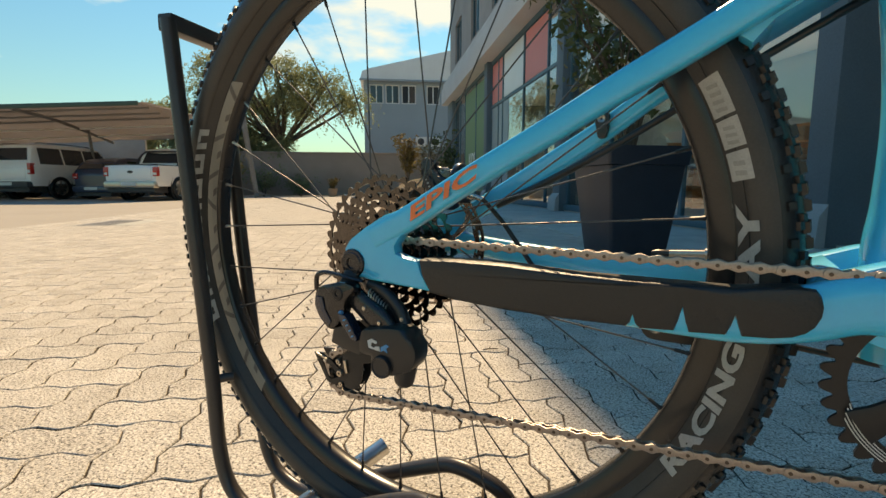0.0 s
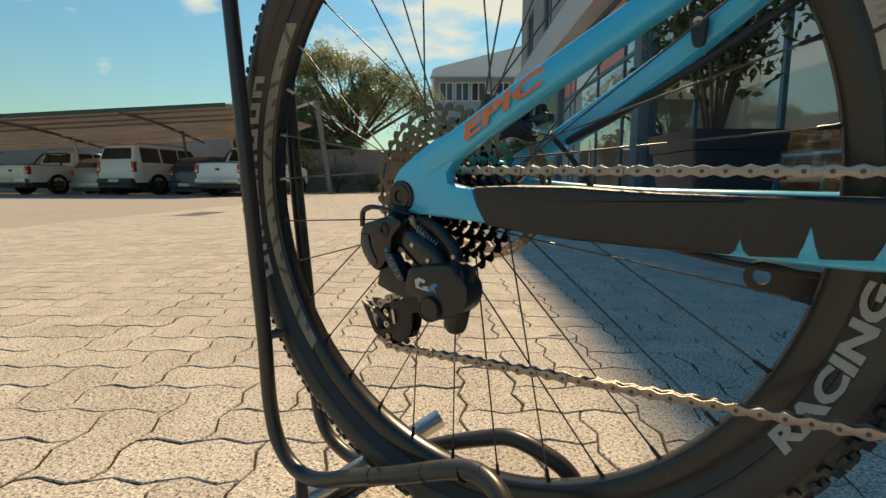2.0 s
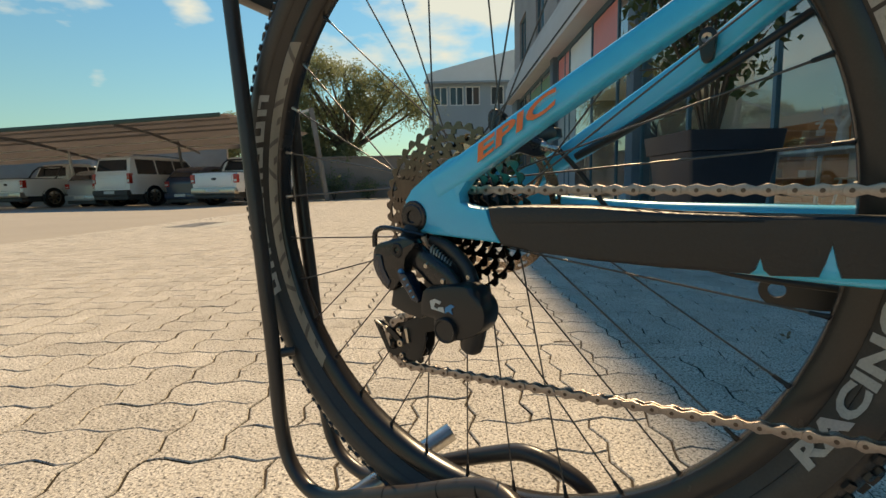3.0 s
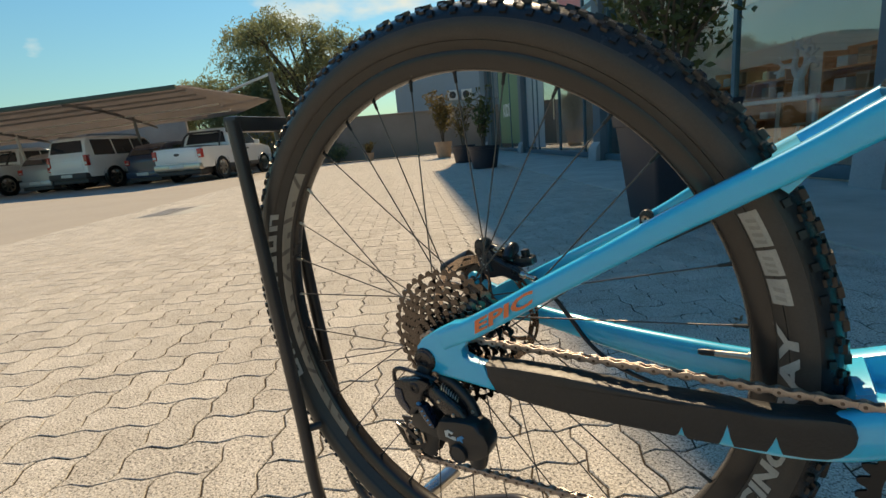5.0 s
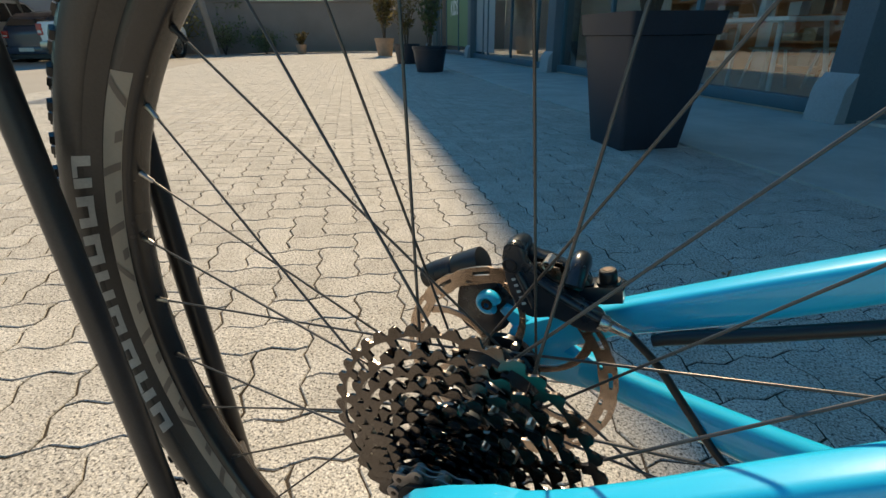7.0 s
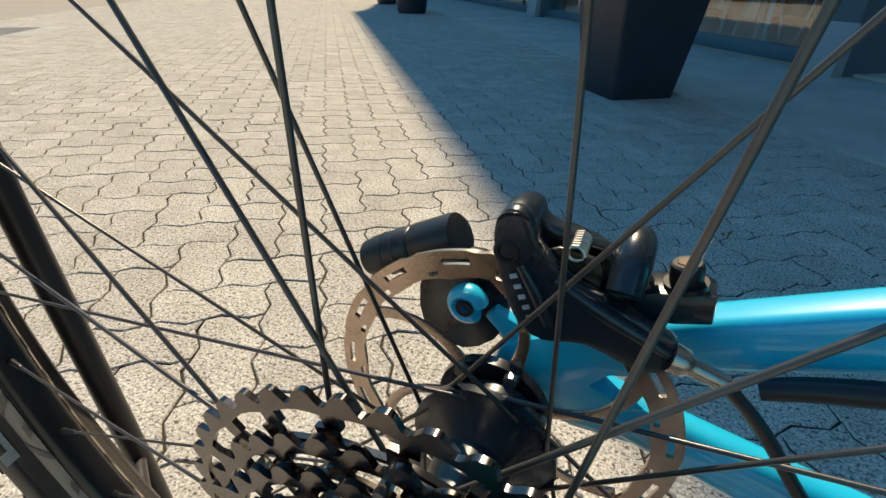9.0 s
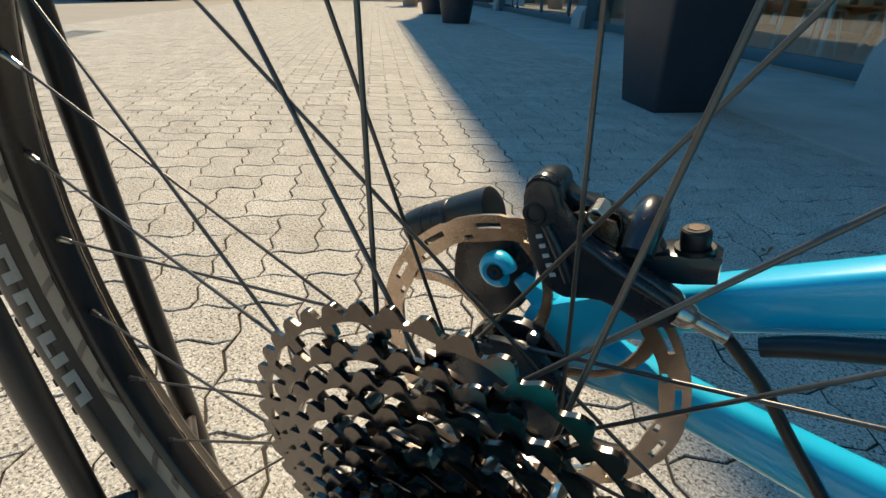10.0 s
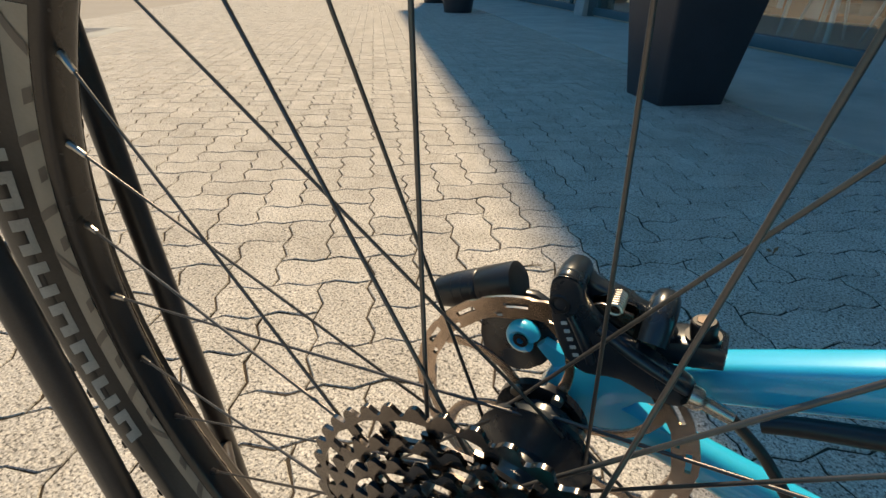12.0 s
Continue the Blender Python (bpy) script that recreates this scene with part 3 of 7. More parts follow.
def shelf_unit(x, y):
    t = thing("shelf_unit", "orange shelf unit with boxes along the inner wall", "shelf", m=PLACE @ pose(x, y, 0.03))
    for k in range(4):
        part("shelf", box((-0.2, -1.0, 0.35 * k + 0.1), (0.2, 1.0, 0.35 * k + 0.13), 0.003), ORANGE_SHELF, t)
    for sy in (-1.0, 0.0, 1.0):
        part("upright", box((-0.2, sy - 0.015, 0), (0.2, sy + 0.015, 1.45), 0.003), ORANGE_SHELF, t)
    part("back_panel", box((0.2, -1.02, 0), (0.22, 1.02, 1.5)), ORANGE_SHELF, t)
    rng = random.Random(3)
    for k in range(4):
        for i in range(5):
            y0 = -0.95 + 0.39 * i
            if abs(y0 + 0.15) < 0.2:
                continue
            part("box", box((-0.15, y0, 0.35 * k + 0.13), (0.12, y0 + rng.uniform(0.14, 0.25), 0.35 * k + 0.13 + rng.uniform(0.1, 0.25)), 0.004), rng.choice([PLY, WHITE_WOOD, FILM_WHITE, CLAY]), t)


shelf_unit(FRONT + 3.15, 6.2)
shelf_unit(FRONT + 3.15, 9.0)


# ---- grey-blue neighbour building with a white sheet roof, far behind
def far_building():
    m = PLACE @ pose(-0.85, 37.5, 0)
    b = thing("warehouse", "grey-blue far building with a white sheet roof and upper windows", "building", m=m)
    W, D, Hh = 16.0, 12.0, 8.3
    wins = [(a, b, 6.6, 8.0) for a, b in ((0.4, 1.45), (1.6, 2.65), (2.8, 3.9), (4.7, 5.7), (7.0, 8.4), (9.6, 11.0), (12.4, 13.8))]
    bm = holed_wall(bmesh.new(), 0, 0.3, 0.0, W, 0, Hh, wins, True)
    part("wall", bm, WALL_BLUE, b)
    for lo, hi in (((0, 0.304, 0), (0.3, D, Hh)), ((W - 0.3, 0.304, 0), (W, D, Hh)), ((0.304, D - 0.3, 0), (W - 0.304, D, Hh))):
        part("wall", box(lo, hi), WALL_BLUE, b)
    roof = bmesh.new()
    add_slab(roof, [(-0.25, Hh), (W + 0.2, Hh), (W + 0.2, Hh + 4.6), (0.35, Hh + 0.75), (-0.1, Hh + 0.55)], -0.25, D + 0.2, 0.0)
    part("roof", roof, ROOF_WHITE, b, "white ribbed sheet roof")
    ribs = bmesh.new()
    for k in range(40):
        x = 0.4 + 0.4 * k
        add_box(ribs, (x, -0.29, Hh + 0.02), (x + 0.07, -0.25, Hh + 0.55 + x * 0.24))
    part("roof_rib", ribs, ROOF_WHITE, b)
    part("gutter", box((-0.3, -0.4, Hh - 0.12), (W + 0.2, -0.26, Hh + 0.02), 0.02), WALL_BLUE, b)
    for a, c, z0, z1 in wins:
        w = part("window", box((a, 0.12, z0), (c, 0.16, z1)), GLASS_DARK, b)
        bm = bmesh.new()
        for lo, hi in (((a, z0), (c, z0 + 0.08)), ((a, z1 - 0.08), (c, z1)), ((a, z0 + 0.08), (a + 0.08, z1 - 0.08)), ((c - 0.08, z0 + 0.08), (c, z1 - 0.08)), (((a + c) / 2 - 0.04, z0 + 0.08), ((a + c) / 2 + 0.04, z1 - 0.08))):
            add_box(bm, (lo[0], 0.06, lo[1]), (hi[0], 0.118, hi[1]))
        part("window_frame", bm, WHITE_STEEL, w)
    for x in (3.85, 4.85):
        u = part("air_unit", box((x, -0.5, 3.45), (x + 0.8, -0.02, 4.15), 0.03), WHITE_STEEL, b, "white wall-mounted air unit")
        part("fan_grille", add_revolve(bmesh.new(), [(0.02, 0), (0.24, 0), (0.25, 0.02)], 20), CAR_TRIM, u, m=pose(x + 0.36, -0.53, 3.80))


far_building()
tagged(part("boundary_wall", box((-24, 24.4, 0), (7.5, 24.65, 2.05), 0.02), WALL_BROWN, m=PLACE), "long brown rendered boundary wall at the back of the car park", "wall", kind="structure")
tagged(part("wall_coping", box((-24.05, 24.33, 2.05), (7.55, 24.72, 2.12), 0.01), WALL_BROWN, m=PLACE), "brown coping on the boundary wall", "wall coping", kind="structure")


tagged(part("wall_carport", box((-42, 23.4, 0), (-10.3, 23.6, 2.95), 0.02), WALL_UPPER, m=PLACE), "plain grey rendered wall behind the parked cars", "wall", kind="structure")


# low far house rows behind the car park
def far_house(x, y, w, d, h, label):
    b = thing("house", label, "house", m=PLACE @ pose(x, y, 0))
    part("wall", box((0, 0, 0), (w, d, h)), BRICK_FAR, b)
    bm = bmesh.new()
    add_slab(bm, [(-0.5, h), (w + 0.5, h), (w * 0.5, h + 1.3)], -0.4, d + 0.4, 0)
    part("roof", bm, BRICK_FAR, b)
    for k in range(int(w // 4)):
        win = part("window", box((1.2 + 4 * k, -0.03, 1.0), (2.8 + 4 * k, 0.02, 2.1)), GLASS_DARK, b)
        part("window_frame", box((1.1 + 4 * k, -0.05, 0.92), (2.9 + 4 * k, -0.031, 1.0)), WHITE_STEEL, win)


far_house(-42, 30, 18, 8, 2.9, "low brown brick house far behind the parked cars")


# ---- carport over the parked cars
def carport():
    c = thing("carport", "long shade-net carport on grey steel posts", "carport", m=PLACE)
    x0, x1, y0, y1 = -27.0, -7.3, 16.2, 22.0
    rise = lambda x: -0.05 * (x1 - x)
    bm = bmesh.new()
    nx = 36
    for j, (y, z) in enumerate(((y0, 3.05), (y0 + 0.5, 3.14), (19.0, 2.92), (y1, 2.55))):
        for k in range(nx + 1):
            x = x0 + (x1 - x0) * k / nx
            bm.verts.new((x, y, z + rise(x) - 0.05 * math.sin(math.pi * (k % 6) / 6.0)))
    bm.verts.ensure_lookup_table()
    for j in range(3):
        for k in range(nx):
            a = j * (nx + 1) + k
            bm.faces.new((bm.verts[a], bm.verts[a + 1], bm.verts[a + nx + 2], bm.verts[a + nx + 1]))
    # end flap drawn out to the slanting pole
    tip = bm.verts.new((-5.55, 20.6, 2.86))
    bm.verts.ensure_lookup_table()
    for j in range(3):
        bm.faces.new((bm.verts[j * (nx + 1) + nx], tip, bm.verts[(j + 1) * (nx + 1) + nx]))
    bmesh.ops.solidify(bm, geom=bm.faces[:], thickness=0.02)
    part("net_roof", bm, SHADE_CLOTH, c, "sagging brown shade net")
    part("fascia", sweep([(x0, y0 - 0.04, 3.02 + rise(x0), 0.07, 0.025), (x1, y0 - 0.04, 3.02, 0.07, 0.025)], 8, (0, 1, 0), 1), GREEN_EDGE, c)
    for k in range(5):
        x = x1 - 3.6 - 4.6 * k
        part("post", rod((x, 20.6, 0), (x, 20.2, 2.78 + rise(x)), 0.055), WHITE_STEEL if k % 2 else STEEL_PAINT, c)
        part("beam", sweep([(x, y0, 2.96 + rise(x), 0.05, 0.03), (x, 18.5, 2.86 + rise(x), 0.06, 0.03), (x, y1, 2.42 + rise(x), 0.05, 0.03)], 8, (1, 0, 0)), STEEL_PAINT, c)
    for y, z in ((16.9, 2.98), (17.7, 2.92), (18.5, 2.87), (19.6, 2.74), (20.8, 2.58)):
        part("purlin", sweep([(x0, y, z + rise(x0), 0.035, 0.03), (x1, y, z, 0.035, 0.03)], 8, (0, 1, 0), 1), STEEL_PAINT if y < 19 else WHITE_STEEL, c)


carport()
pole = thing("floodlight_pole", "slanting grey steel pole at the end of the carport", "pole", m=PLACE)
part("shaft", rod((-5.02, 21.0, 0), (-5.52, 21.0, 3.95), 0.11), STEEL_PAINT, pole)
part("arm", rod((-5.55, 21.0, 3.9), (-8.2, 21.0, 3.08), 0.05), WHITE_STEEL, pole, "pale sloping arm")


# ---- parked vehicles: outline = (y along, z of the top) from tail to nose
OUTLINES = {
    "pickup": [(0.00, 0.98), (0.03, 1.10), (0.10, 1.13), (1.70, 1.15), (1.78, 1.17), (1.92, 1.66), (2.05, 1.77), (2.40, 1.81), (3.00, 1.80), (3.30, 1.73), (4.02, 1.18), (4.30, 1.13), (4.95, 1.04), (5.20, 0.90), (5.30, 0.72)],
    "off_roader": [(0.00, 1.10), (0.05, 1.28), (0.16, 1.74), (0.26, 1.84), (0.60, 1.90), (1.60, 1.90), (2.60, 1.86), (2.90, 1.80), (3.45, 1.26), (3.60, 1.19), (4.40, 1.10), (4.70, 0.98), (4.80, 0.75)],
    "hatchback": [(0.00, 0.84), (0.05, 0.98), (0.30, 1.30), (0.55, 1.43), (1.10, 1.50), (1.80, 1.49), (2.20, 1.42), (2.90, 1.00), (3.10, 0.95), (3.65, 0.82), (3.85, 0.66), (3.90, 0.55)],
}
BELT = {"pickup": 1.14, "off_roader": 1.16, "hatchback": 0.93}
GLAZING = {  # side windows as (y0 at belt, y1 at belt, y0 at roof, y1 at roof)
    "pickup": [(2.02, 2.78, 2.14, 2.78), (2.84, 3.82, 2.84, 3.28)],
    "off_roader": [(0.32, 1.18, 0.36, 1.18), (1.26, 2.06, 1.26, 2.06), (2.12, 3.26, 2.12, 2.82)],
    "hatchback": [(0.66, 1.46, 0.86, 1.46), (1.52, 2.66, 1.52, 2.10)],
}


def vehicle(name, shape, label, x, y, paint, width, turn=14):
    v = thing(name, label, "car", "parked vehicles", m=PLACE @ pose(x, y, 0, 0, 0, -turn))
    top, belt, W = OUTLINES[shape], BELT[shape], width / 2
    length, roof = top[-1][0], max(z for _, z in top)
    low = 0.46 if shape != "hatchback" else 0.30
    ys = sorted({round(k * length / 44, 3) for k in range(45)} | {p[0] for p in top})
    z_at = lambda q: float(np.interp(q, [p[0] for p in top], [p[1] for p in top]))

    def half(q, z):
        """Half width of the shell at y = q and height z."""
        ends = 1 - 0.10 * max(0.0, 1 - q / 0.35) ** 2 - 0.16 * max(0.0, 1 - (length - q) / 0.8) ** 2
        lean = 0.0 if z <= belt else 0.20 * (z - belt) / (roof - belt)
        tuck = 0.05 * max(0.0, (0.75 - z) / 0.4)
        return W * ends * (1 - lean - tuck)

    bm = bmesh.new()
    rings = []
    for q in ys:
        zt = z_at(q)
        zs = [low, low + 0.12, 0.5 * (low + min(belt, zt)), min(belt, zt) - 0.05, min(belt, zt), 0.5 * (min(belt, zt) + zt), zt - 0.06 * (zt > belt + 0.2)]
        pts = [(half(q, z), z) for z in zs] + [(half(q, zt) * 0.93, zt + 0.004), (half(q, zt) * 0.5, zt + 0.018), (0.0, zt + 0.024)]
        pts = [(w, z) for w, z in pts]
        ring = [bm.verts.new((-w, q, z)) for w, z in pts] + [bm.verts.new((w, q, z)) for w, z in pts[-2::-1]]
        rings.append(ring)
    for r0, r1 in zip(rings, rings[1:]):
        for k in range(len(r0) - 1):
            bm.faces.new((r0[k], r0[k + 1], r1[k + 1], r1[k]))
    bm.faces.new(rings[0]), bm.faces.new(rings[-1][::-1])
    part("body", bm, paint, v, angle=32)

    def pane(kind, corners, off):
        """A thin pane: corners on the shell, pushed out along off."""
        bm = bmesh.new()
        n = len(corners)
        outer = [bm.verts.new(Vector(c) + Vector(off)) for c in corners]
        inner = [bm.verts.new(Vector(c) - Vector(off) * 3) for c in corners]
        bm.faces.new(outer), bm.faces.new(inner[::-1])
        for k in range(n):
            bm.faces.new((outer[k], inner[k], inner[(k + 1) % n], outer[(k + 1) % n]))
        return part(kind, bm, GLASS_DARK, v)

    zb, zt = belt + 0.05, roof - 0.13
    for sx in (-1, 1):
        for y0, y1, y2, y3 in GLAZING[shape]:
            wb, wt = sx * half((y0 + y1) / 2, zb), sx * half((y2 + y3) / 2, zt)
            pane("side_window", [(wb, y0, zb), (wb, y1, zb), (wt, y3, zt), (wt, y2, zt)], (sx * 0.010, 0, 0))
    glass_y = {"pickup": (1.80, 1.94), "off_roader": (0.055, 0.16), "hatchback": (0.09, 0.36)}[shape]
    z0 = z_at(glass_y[0]) + 0.04
    z1 = min(z_at(glass_y[1]), roof - 0.16)
    w0, w1 = half(glass_y[0], z0) * 0.86, half(glass_y[1], z1) * 0.84
    pane("rear_window", [(-w0, glass_y[0], z0), (w0, glass_y[0], z0), (w1, glass_y[1], z1), (-w1, glass_y[1], z1)], (0, -0.022, 0.012))
    wr = 0.40 if shape != "hatchback" else 0.31
    for sx in (-1, 1):
        for wy in (length * 0.21, length * 0.80):
            wx = half(wy, wr + 0.2)
            part("wheel_arch", add_revolve(bmesh.new(), [(wr + 0.075, -0.012), (wr + 0.075, 0.012), (0.02, 0.012)], 28), CAR_TRIM, v, m=pose(sx * (wx + 0.004), wy, wr + 0.02, 0, 0, 90))
            w = part("wheel", add_revolve(bmesh.new(), [(wr * 0.66, -0.1), (wr * 0.95, -0.11), (wr, -0.08), (wr, 0.08), (wr * 0.95, 0.11), (wr * 0.66, 0.1)], 32), TREAD, v, m=pose(sx * (wx - 0.07), wy, wr, 0, 0, 90))
            hub = add_revolve(bmesh.new(), [(wr * 0.68, -0.098), (wr * 0.60, -0.08), (wr * 0.60, 0.08), (wr * 0.68, 0.098)], 28)
            for q in range(7):
                add_box(hub, (-0.028, -0.094, 0.0), (0.028, 0.094, wr * 0.64), 0, Matrix.Rotation(radians(360 * q / 7), 4, "Y"))
            part("rim", hub, STEEL, w)
        lz0, lz1, lw = {"pickup": (0.78, 1.08, 0.15), "off_roader": (0.86, 1.24, 0.13), "hatchback": (0.72, 0.92, 0.20)}[shape]
        lx = half(0.06, 0.9)
        lamp = part("tail_lamp", box((-lw / 2, -0.03, lz0), (lw / 2, 0.16, lz1), 0.02), LAMP_RED, v, m=pose(sx * (lx - lw / 2 + 0.02), 0, 0))
        part("lamp_lens", box((-lw * 0.36, -0.036, lz0 + 0.04), (lw * 0.36, -0.02, lz0 + 0.4 * (lz1 - lz0)), 0.004), PLATE, lamp, "pale lower lens")
        part("side_mirror", box((sx * (W + 0.08) - 0.10, -0.06, belt + 0.02), (sx * (W + 0.08) + 0.10, 0.05, belt + 0.19), 0.04), paint, v, m=pose(0, GLAZING[shape][-1][1] - 0.12, 0))
        part("sill_trim", box((sx * W * 0.95 - 0.03, length * 0.30, low - 0.10), (sx * W * 0.95 + 0.03, length * 0.71, low + 0.06), 0.02), CAR_TRIM, v)
        for k, g in enumerate(GLAZING[shape][-2:]):
            part("door_handle", box((sx * half(g[0], belt - 0.12) - 0.012, g[0] + 0.06, belt - 0.15), (sx * half(g[0], belt - 0.12) + 0.022, g[0] + 0.26, belt - 0.11), 0.008), paint if shape == "off_roader" else CAR_TRIM, v)
    part("bumper", box((-W * 0.90, -0.14, low - 0.06), (W * 0.90, 0.16, low + 0.16), 0.05), {"pickup": STEEL, "off_roader": CAR_TRIM, "hatchback": paint}[shape], v)
    part("lower_valance", box((-W * 0.84, -0.05, low - 0.20), (W * 0.84, 0.30, low - 0.05), 0.03), CAR_TRIM, v)
    part("number_plate", box((-0.25, -0.156, low + 0.02), (0.25, -0.141, low + 0.13), 0.003), PLATE, v)
    part("undertray", box((-W * 0.80, 0.2, 0.24), (W * 0.80, length - 0.3, low + 0.1), 0.03), CAR_TRIM, v)
    if shape == "pickup":
        part("tailgate", box((-W * 0.72, -0.022, low + 0.20), (W * 0.72, 0.05, 1.06), 0.018), paint, v)
        part("badge", slab([(0.10 * math.cos(q * 0.5236), 0.92 + 0.045 * math.sin(q * 0.5236)) for q in range(12)], -0.034, -0.020, 0.003), CAR_TRIM, v)
        bar = bmesh.new()
        for sx in (-1, 1):
            add_sweep(bar, [(*p[:3], 0.032, 0.032) for p in smooth_line([(sx * W * 0.80, 1.35, 1.12), (sx * W * 0.76, 1.62, 1.50), (sx * W * 0.66, 1.80, 1.68)], 5)], 10, (0, 1, 0))
        add_rod(bar, (-W * 0.66, 1.80, 1.68), (W * 0.66, 1.80, 1.68), 0.032)
        part("roll_bar", bar, CAR_TRIM, v)
        part("bed_liner", box((-W * 0.78, 0.12, 1.146), (W * 0.78, 1.64, 1.176), 0.01), CAR_TRIM, v, "black bed cover")
    if shape == "off_roader":
        part("tailgate", box((-W * 0.70, -0.018, low + 0.22), (W * 0.70, 0.05, 1.08), 0.018), paint, v)
        for sx in (-1, 1):
            part("roof_rail", sweep([(sx * W * 0.70, 0.5, 1.90, 0.012, 0.014), (sx * W * 0.70, 0.6, 1.955, 0.014, 0.014), (sx * W * 0.70, 2.4, 1.94, 0.014, 0.014), (sx * W * 0.70, 2.55, 1.88, 0.012, 0.014)], 8, (1, 0, 0), 4), CAR_TRIM, v)
    return v


vehicle("pickup_truck", "pickup", "white double-cab pickup truck parked under the carport edge", -7.85, 16.55, CAR_WHITE, 1.86, turn=10)
vehicle("hatchback", "hatchback", "small dark blue hatchback parked beside the white pickup", -10.05, 18.6, CAR_BLUE, 1.64)
vehicle("off_roader", "off_roader", "white boxy off-roader parked under the shade net", -12.45, 18.15, CAR_WHITE, 1.92, turn=17)
vehicle("hatchback", "hatchback", "small silver hatchback parked beside the off-roader", -14.6, 19.5, CAR_SILVER, 1.68)
vehicle("pickup_truck", "pickup", "white double-cab pickup truck parked further along the row", -17.0, 18.8, CAR_WHITE, 1.86)


# ---- plants
def leaf_cloud(centres, radius, count, size, seed, droop=0.3, shape=(1.0, 0.42)):
    """Many small folded leaves scattered in clumps round the given centres; returns a mesh."""
    rng = np.random.default_rng(seed)
    c = np.array(centres)[rng.integers(0, len(centres), count)]
    d = rng.normal(size=(count, 3))
    d /= np.linalg.norm(d, axis=1)[:, None]
    p = c + d * radius * rng.random((count, 1)) ** 0.45 * np.array((1, 1, 0.75))
    ax = rng.normal(size=(count, 3))
    ax[:, 2] -= droop * 2
    ax /= np.linalg.norm(ax, axis=1)[:, None]
    side = np.cross(ax, rng.normal(size=(count, 3)))
    side /= np.linalg.norm(side, axis=1)[:, None]
    nor = np.cross(ax, side)
    ln = size * rng.uniform(0.6, 1.25, (count, 1)) * shape[0]
    wd = ln * shape[1]
    q = np.stack([p, p + ax * ln * 0.5 + side * wd * 0.5 + nor * wd * 0.15, p + ax * ln, p + ax * ln * 0.5 - side * wd * 0.5 + nor * wd * 0.15], 1).reshape(-1, 3)
    me = bpy.data.meshes.new("leaves")
    n = np.arange(count) * 4
    me.from_pydata(q.tolist(), [], np.stack([n, n + 1, n + 2, n + 3], 1).tolist())
    return me


def tree(name, label, x, y, height, spread, seed, leaves, size, material, m=PLACE, trunk=0.16):
    rng = random.Random(seed)
    t = thing(name, label, "tree", m=m @ pose(x, y, 0))
    bm = bmesh.new()
    tips = []
    fork = height * 0.15
    add_sweep(bm, [(*p[:3], p[3], p[3]) for p in smooth_line([(0, 0, 0, trunk * 1.3), (0.05, 0.03, fork * 0.5, trunk), (0.0, 0.05, fork, trunk * 0.85)], 5)], 10, (1, 0, 0))

    def limb(p, d, ln, r, level):
        q = p + d * ln + Vector((rng.uniform(-0.1, 0.1), rng.uniform(-0.1, 0.1), 0.1)) * ln * 0.3
        mid = (p + q) / 2 + Vector((rng.uniform(-0.12, 0.12), rng.uniform(-0.12, 0.12), rng.uniform(0, 0.12))) * ln
        add_sweep(bm, [(*s[:3], s[3], s[3]) for s in smooth_line([(*p, r), (*mid, r * 0.8), (*q, r * 0.6)], 4)], 7, (1, 0.1, 0))
        if level == 1:
            tips.append(tuple(q))
            tips.append(tuple(q - Vector((0, 0, 0.12 * ln))))
        if level == 0:
            for drop in (0.35, 0.8, 1.3):
                tips.append(tuple(q - Vector((0, 0, drop * ln))))
            tips.append(tuple(q))
            tips.append(tuple(mid * 0.4 + q * 0.6))
            return
        for k in range(rng.choice((2, 3))):
            a = rng.uniform(0, 2 * math.pi)
            dd = (d * 0.8 + Vector((math.cos(a), math.sin(a), rng.uniform(-0.1, 0.5))) * rng.uniform(0.45, 0.8)).normalized()
            limb(q, dd, ln * rng.uniform(0.6, 0.8), r * 0.6, level - 1)

    for k in range(7):
        a = 2 * math.pi * k / 7 + rng.uniform(-0.4, 0.4)
        limb(Vector((0, 0.05, fork)), Vector((math.cos(a) * spread / height, math.sin(a) * spread / height, rng.uniform(0.15, 1.1))).normalized(), height * 0.25, trunk * 0.6, 3)
    part("trunk", bm, BARK, t)
    part("crown", leaf_cloud(tips, height * 0.08, leaves, size, seed, 0.6), material, t, angle=180)
    return t


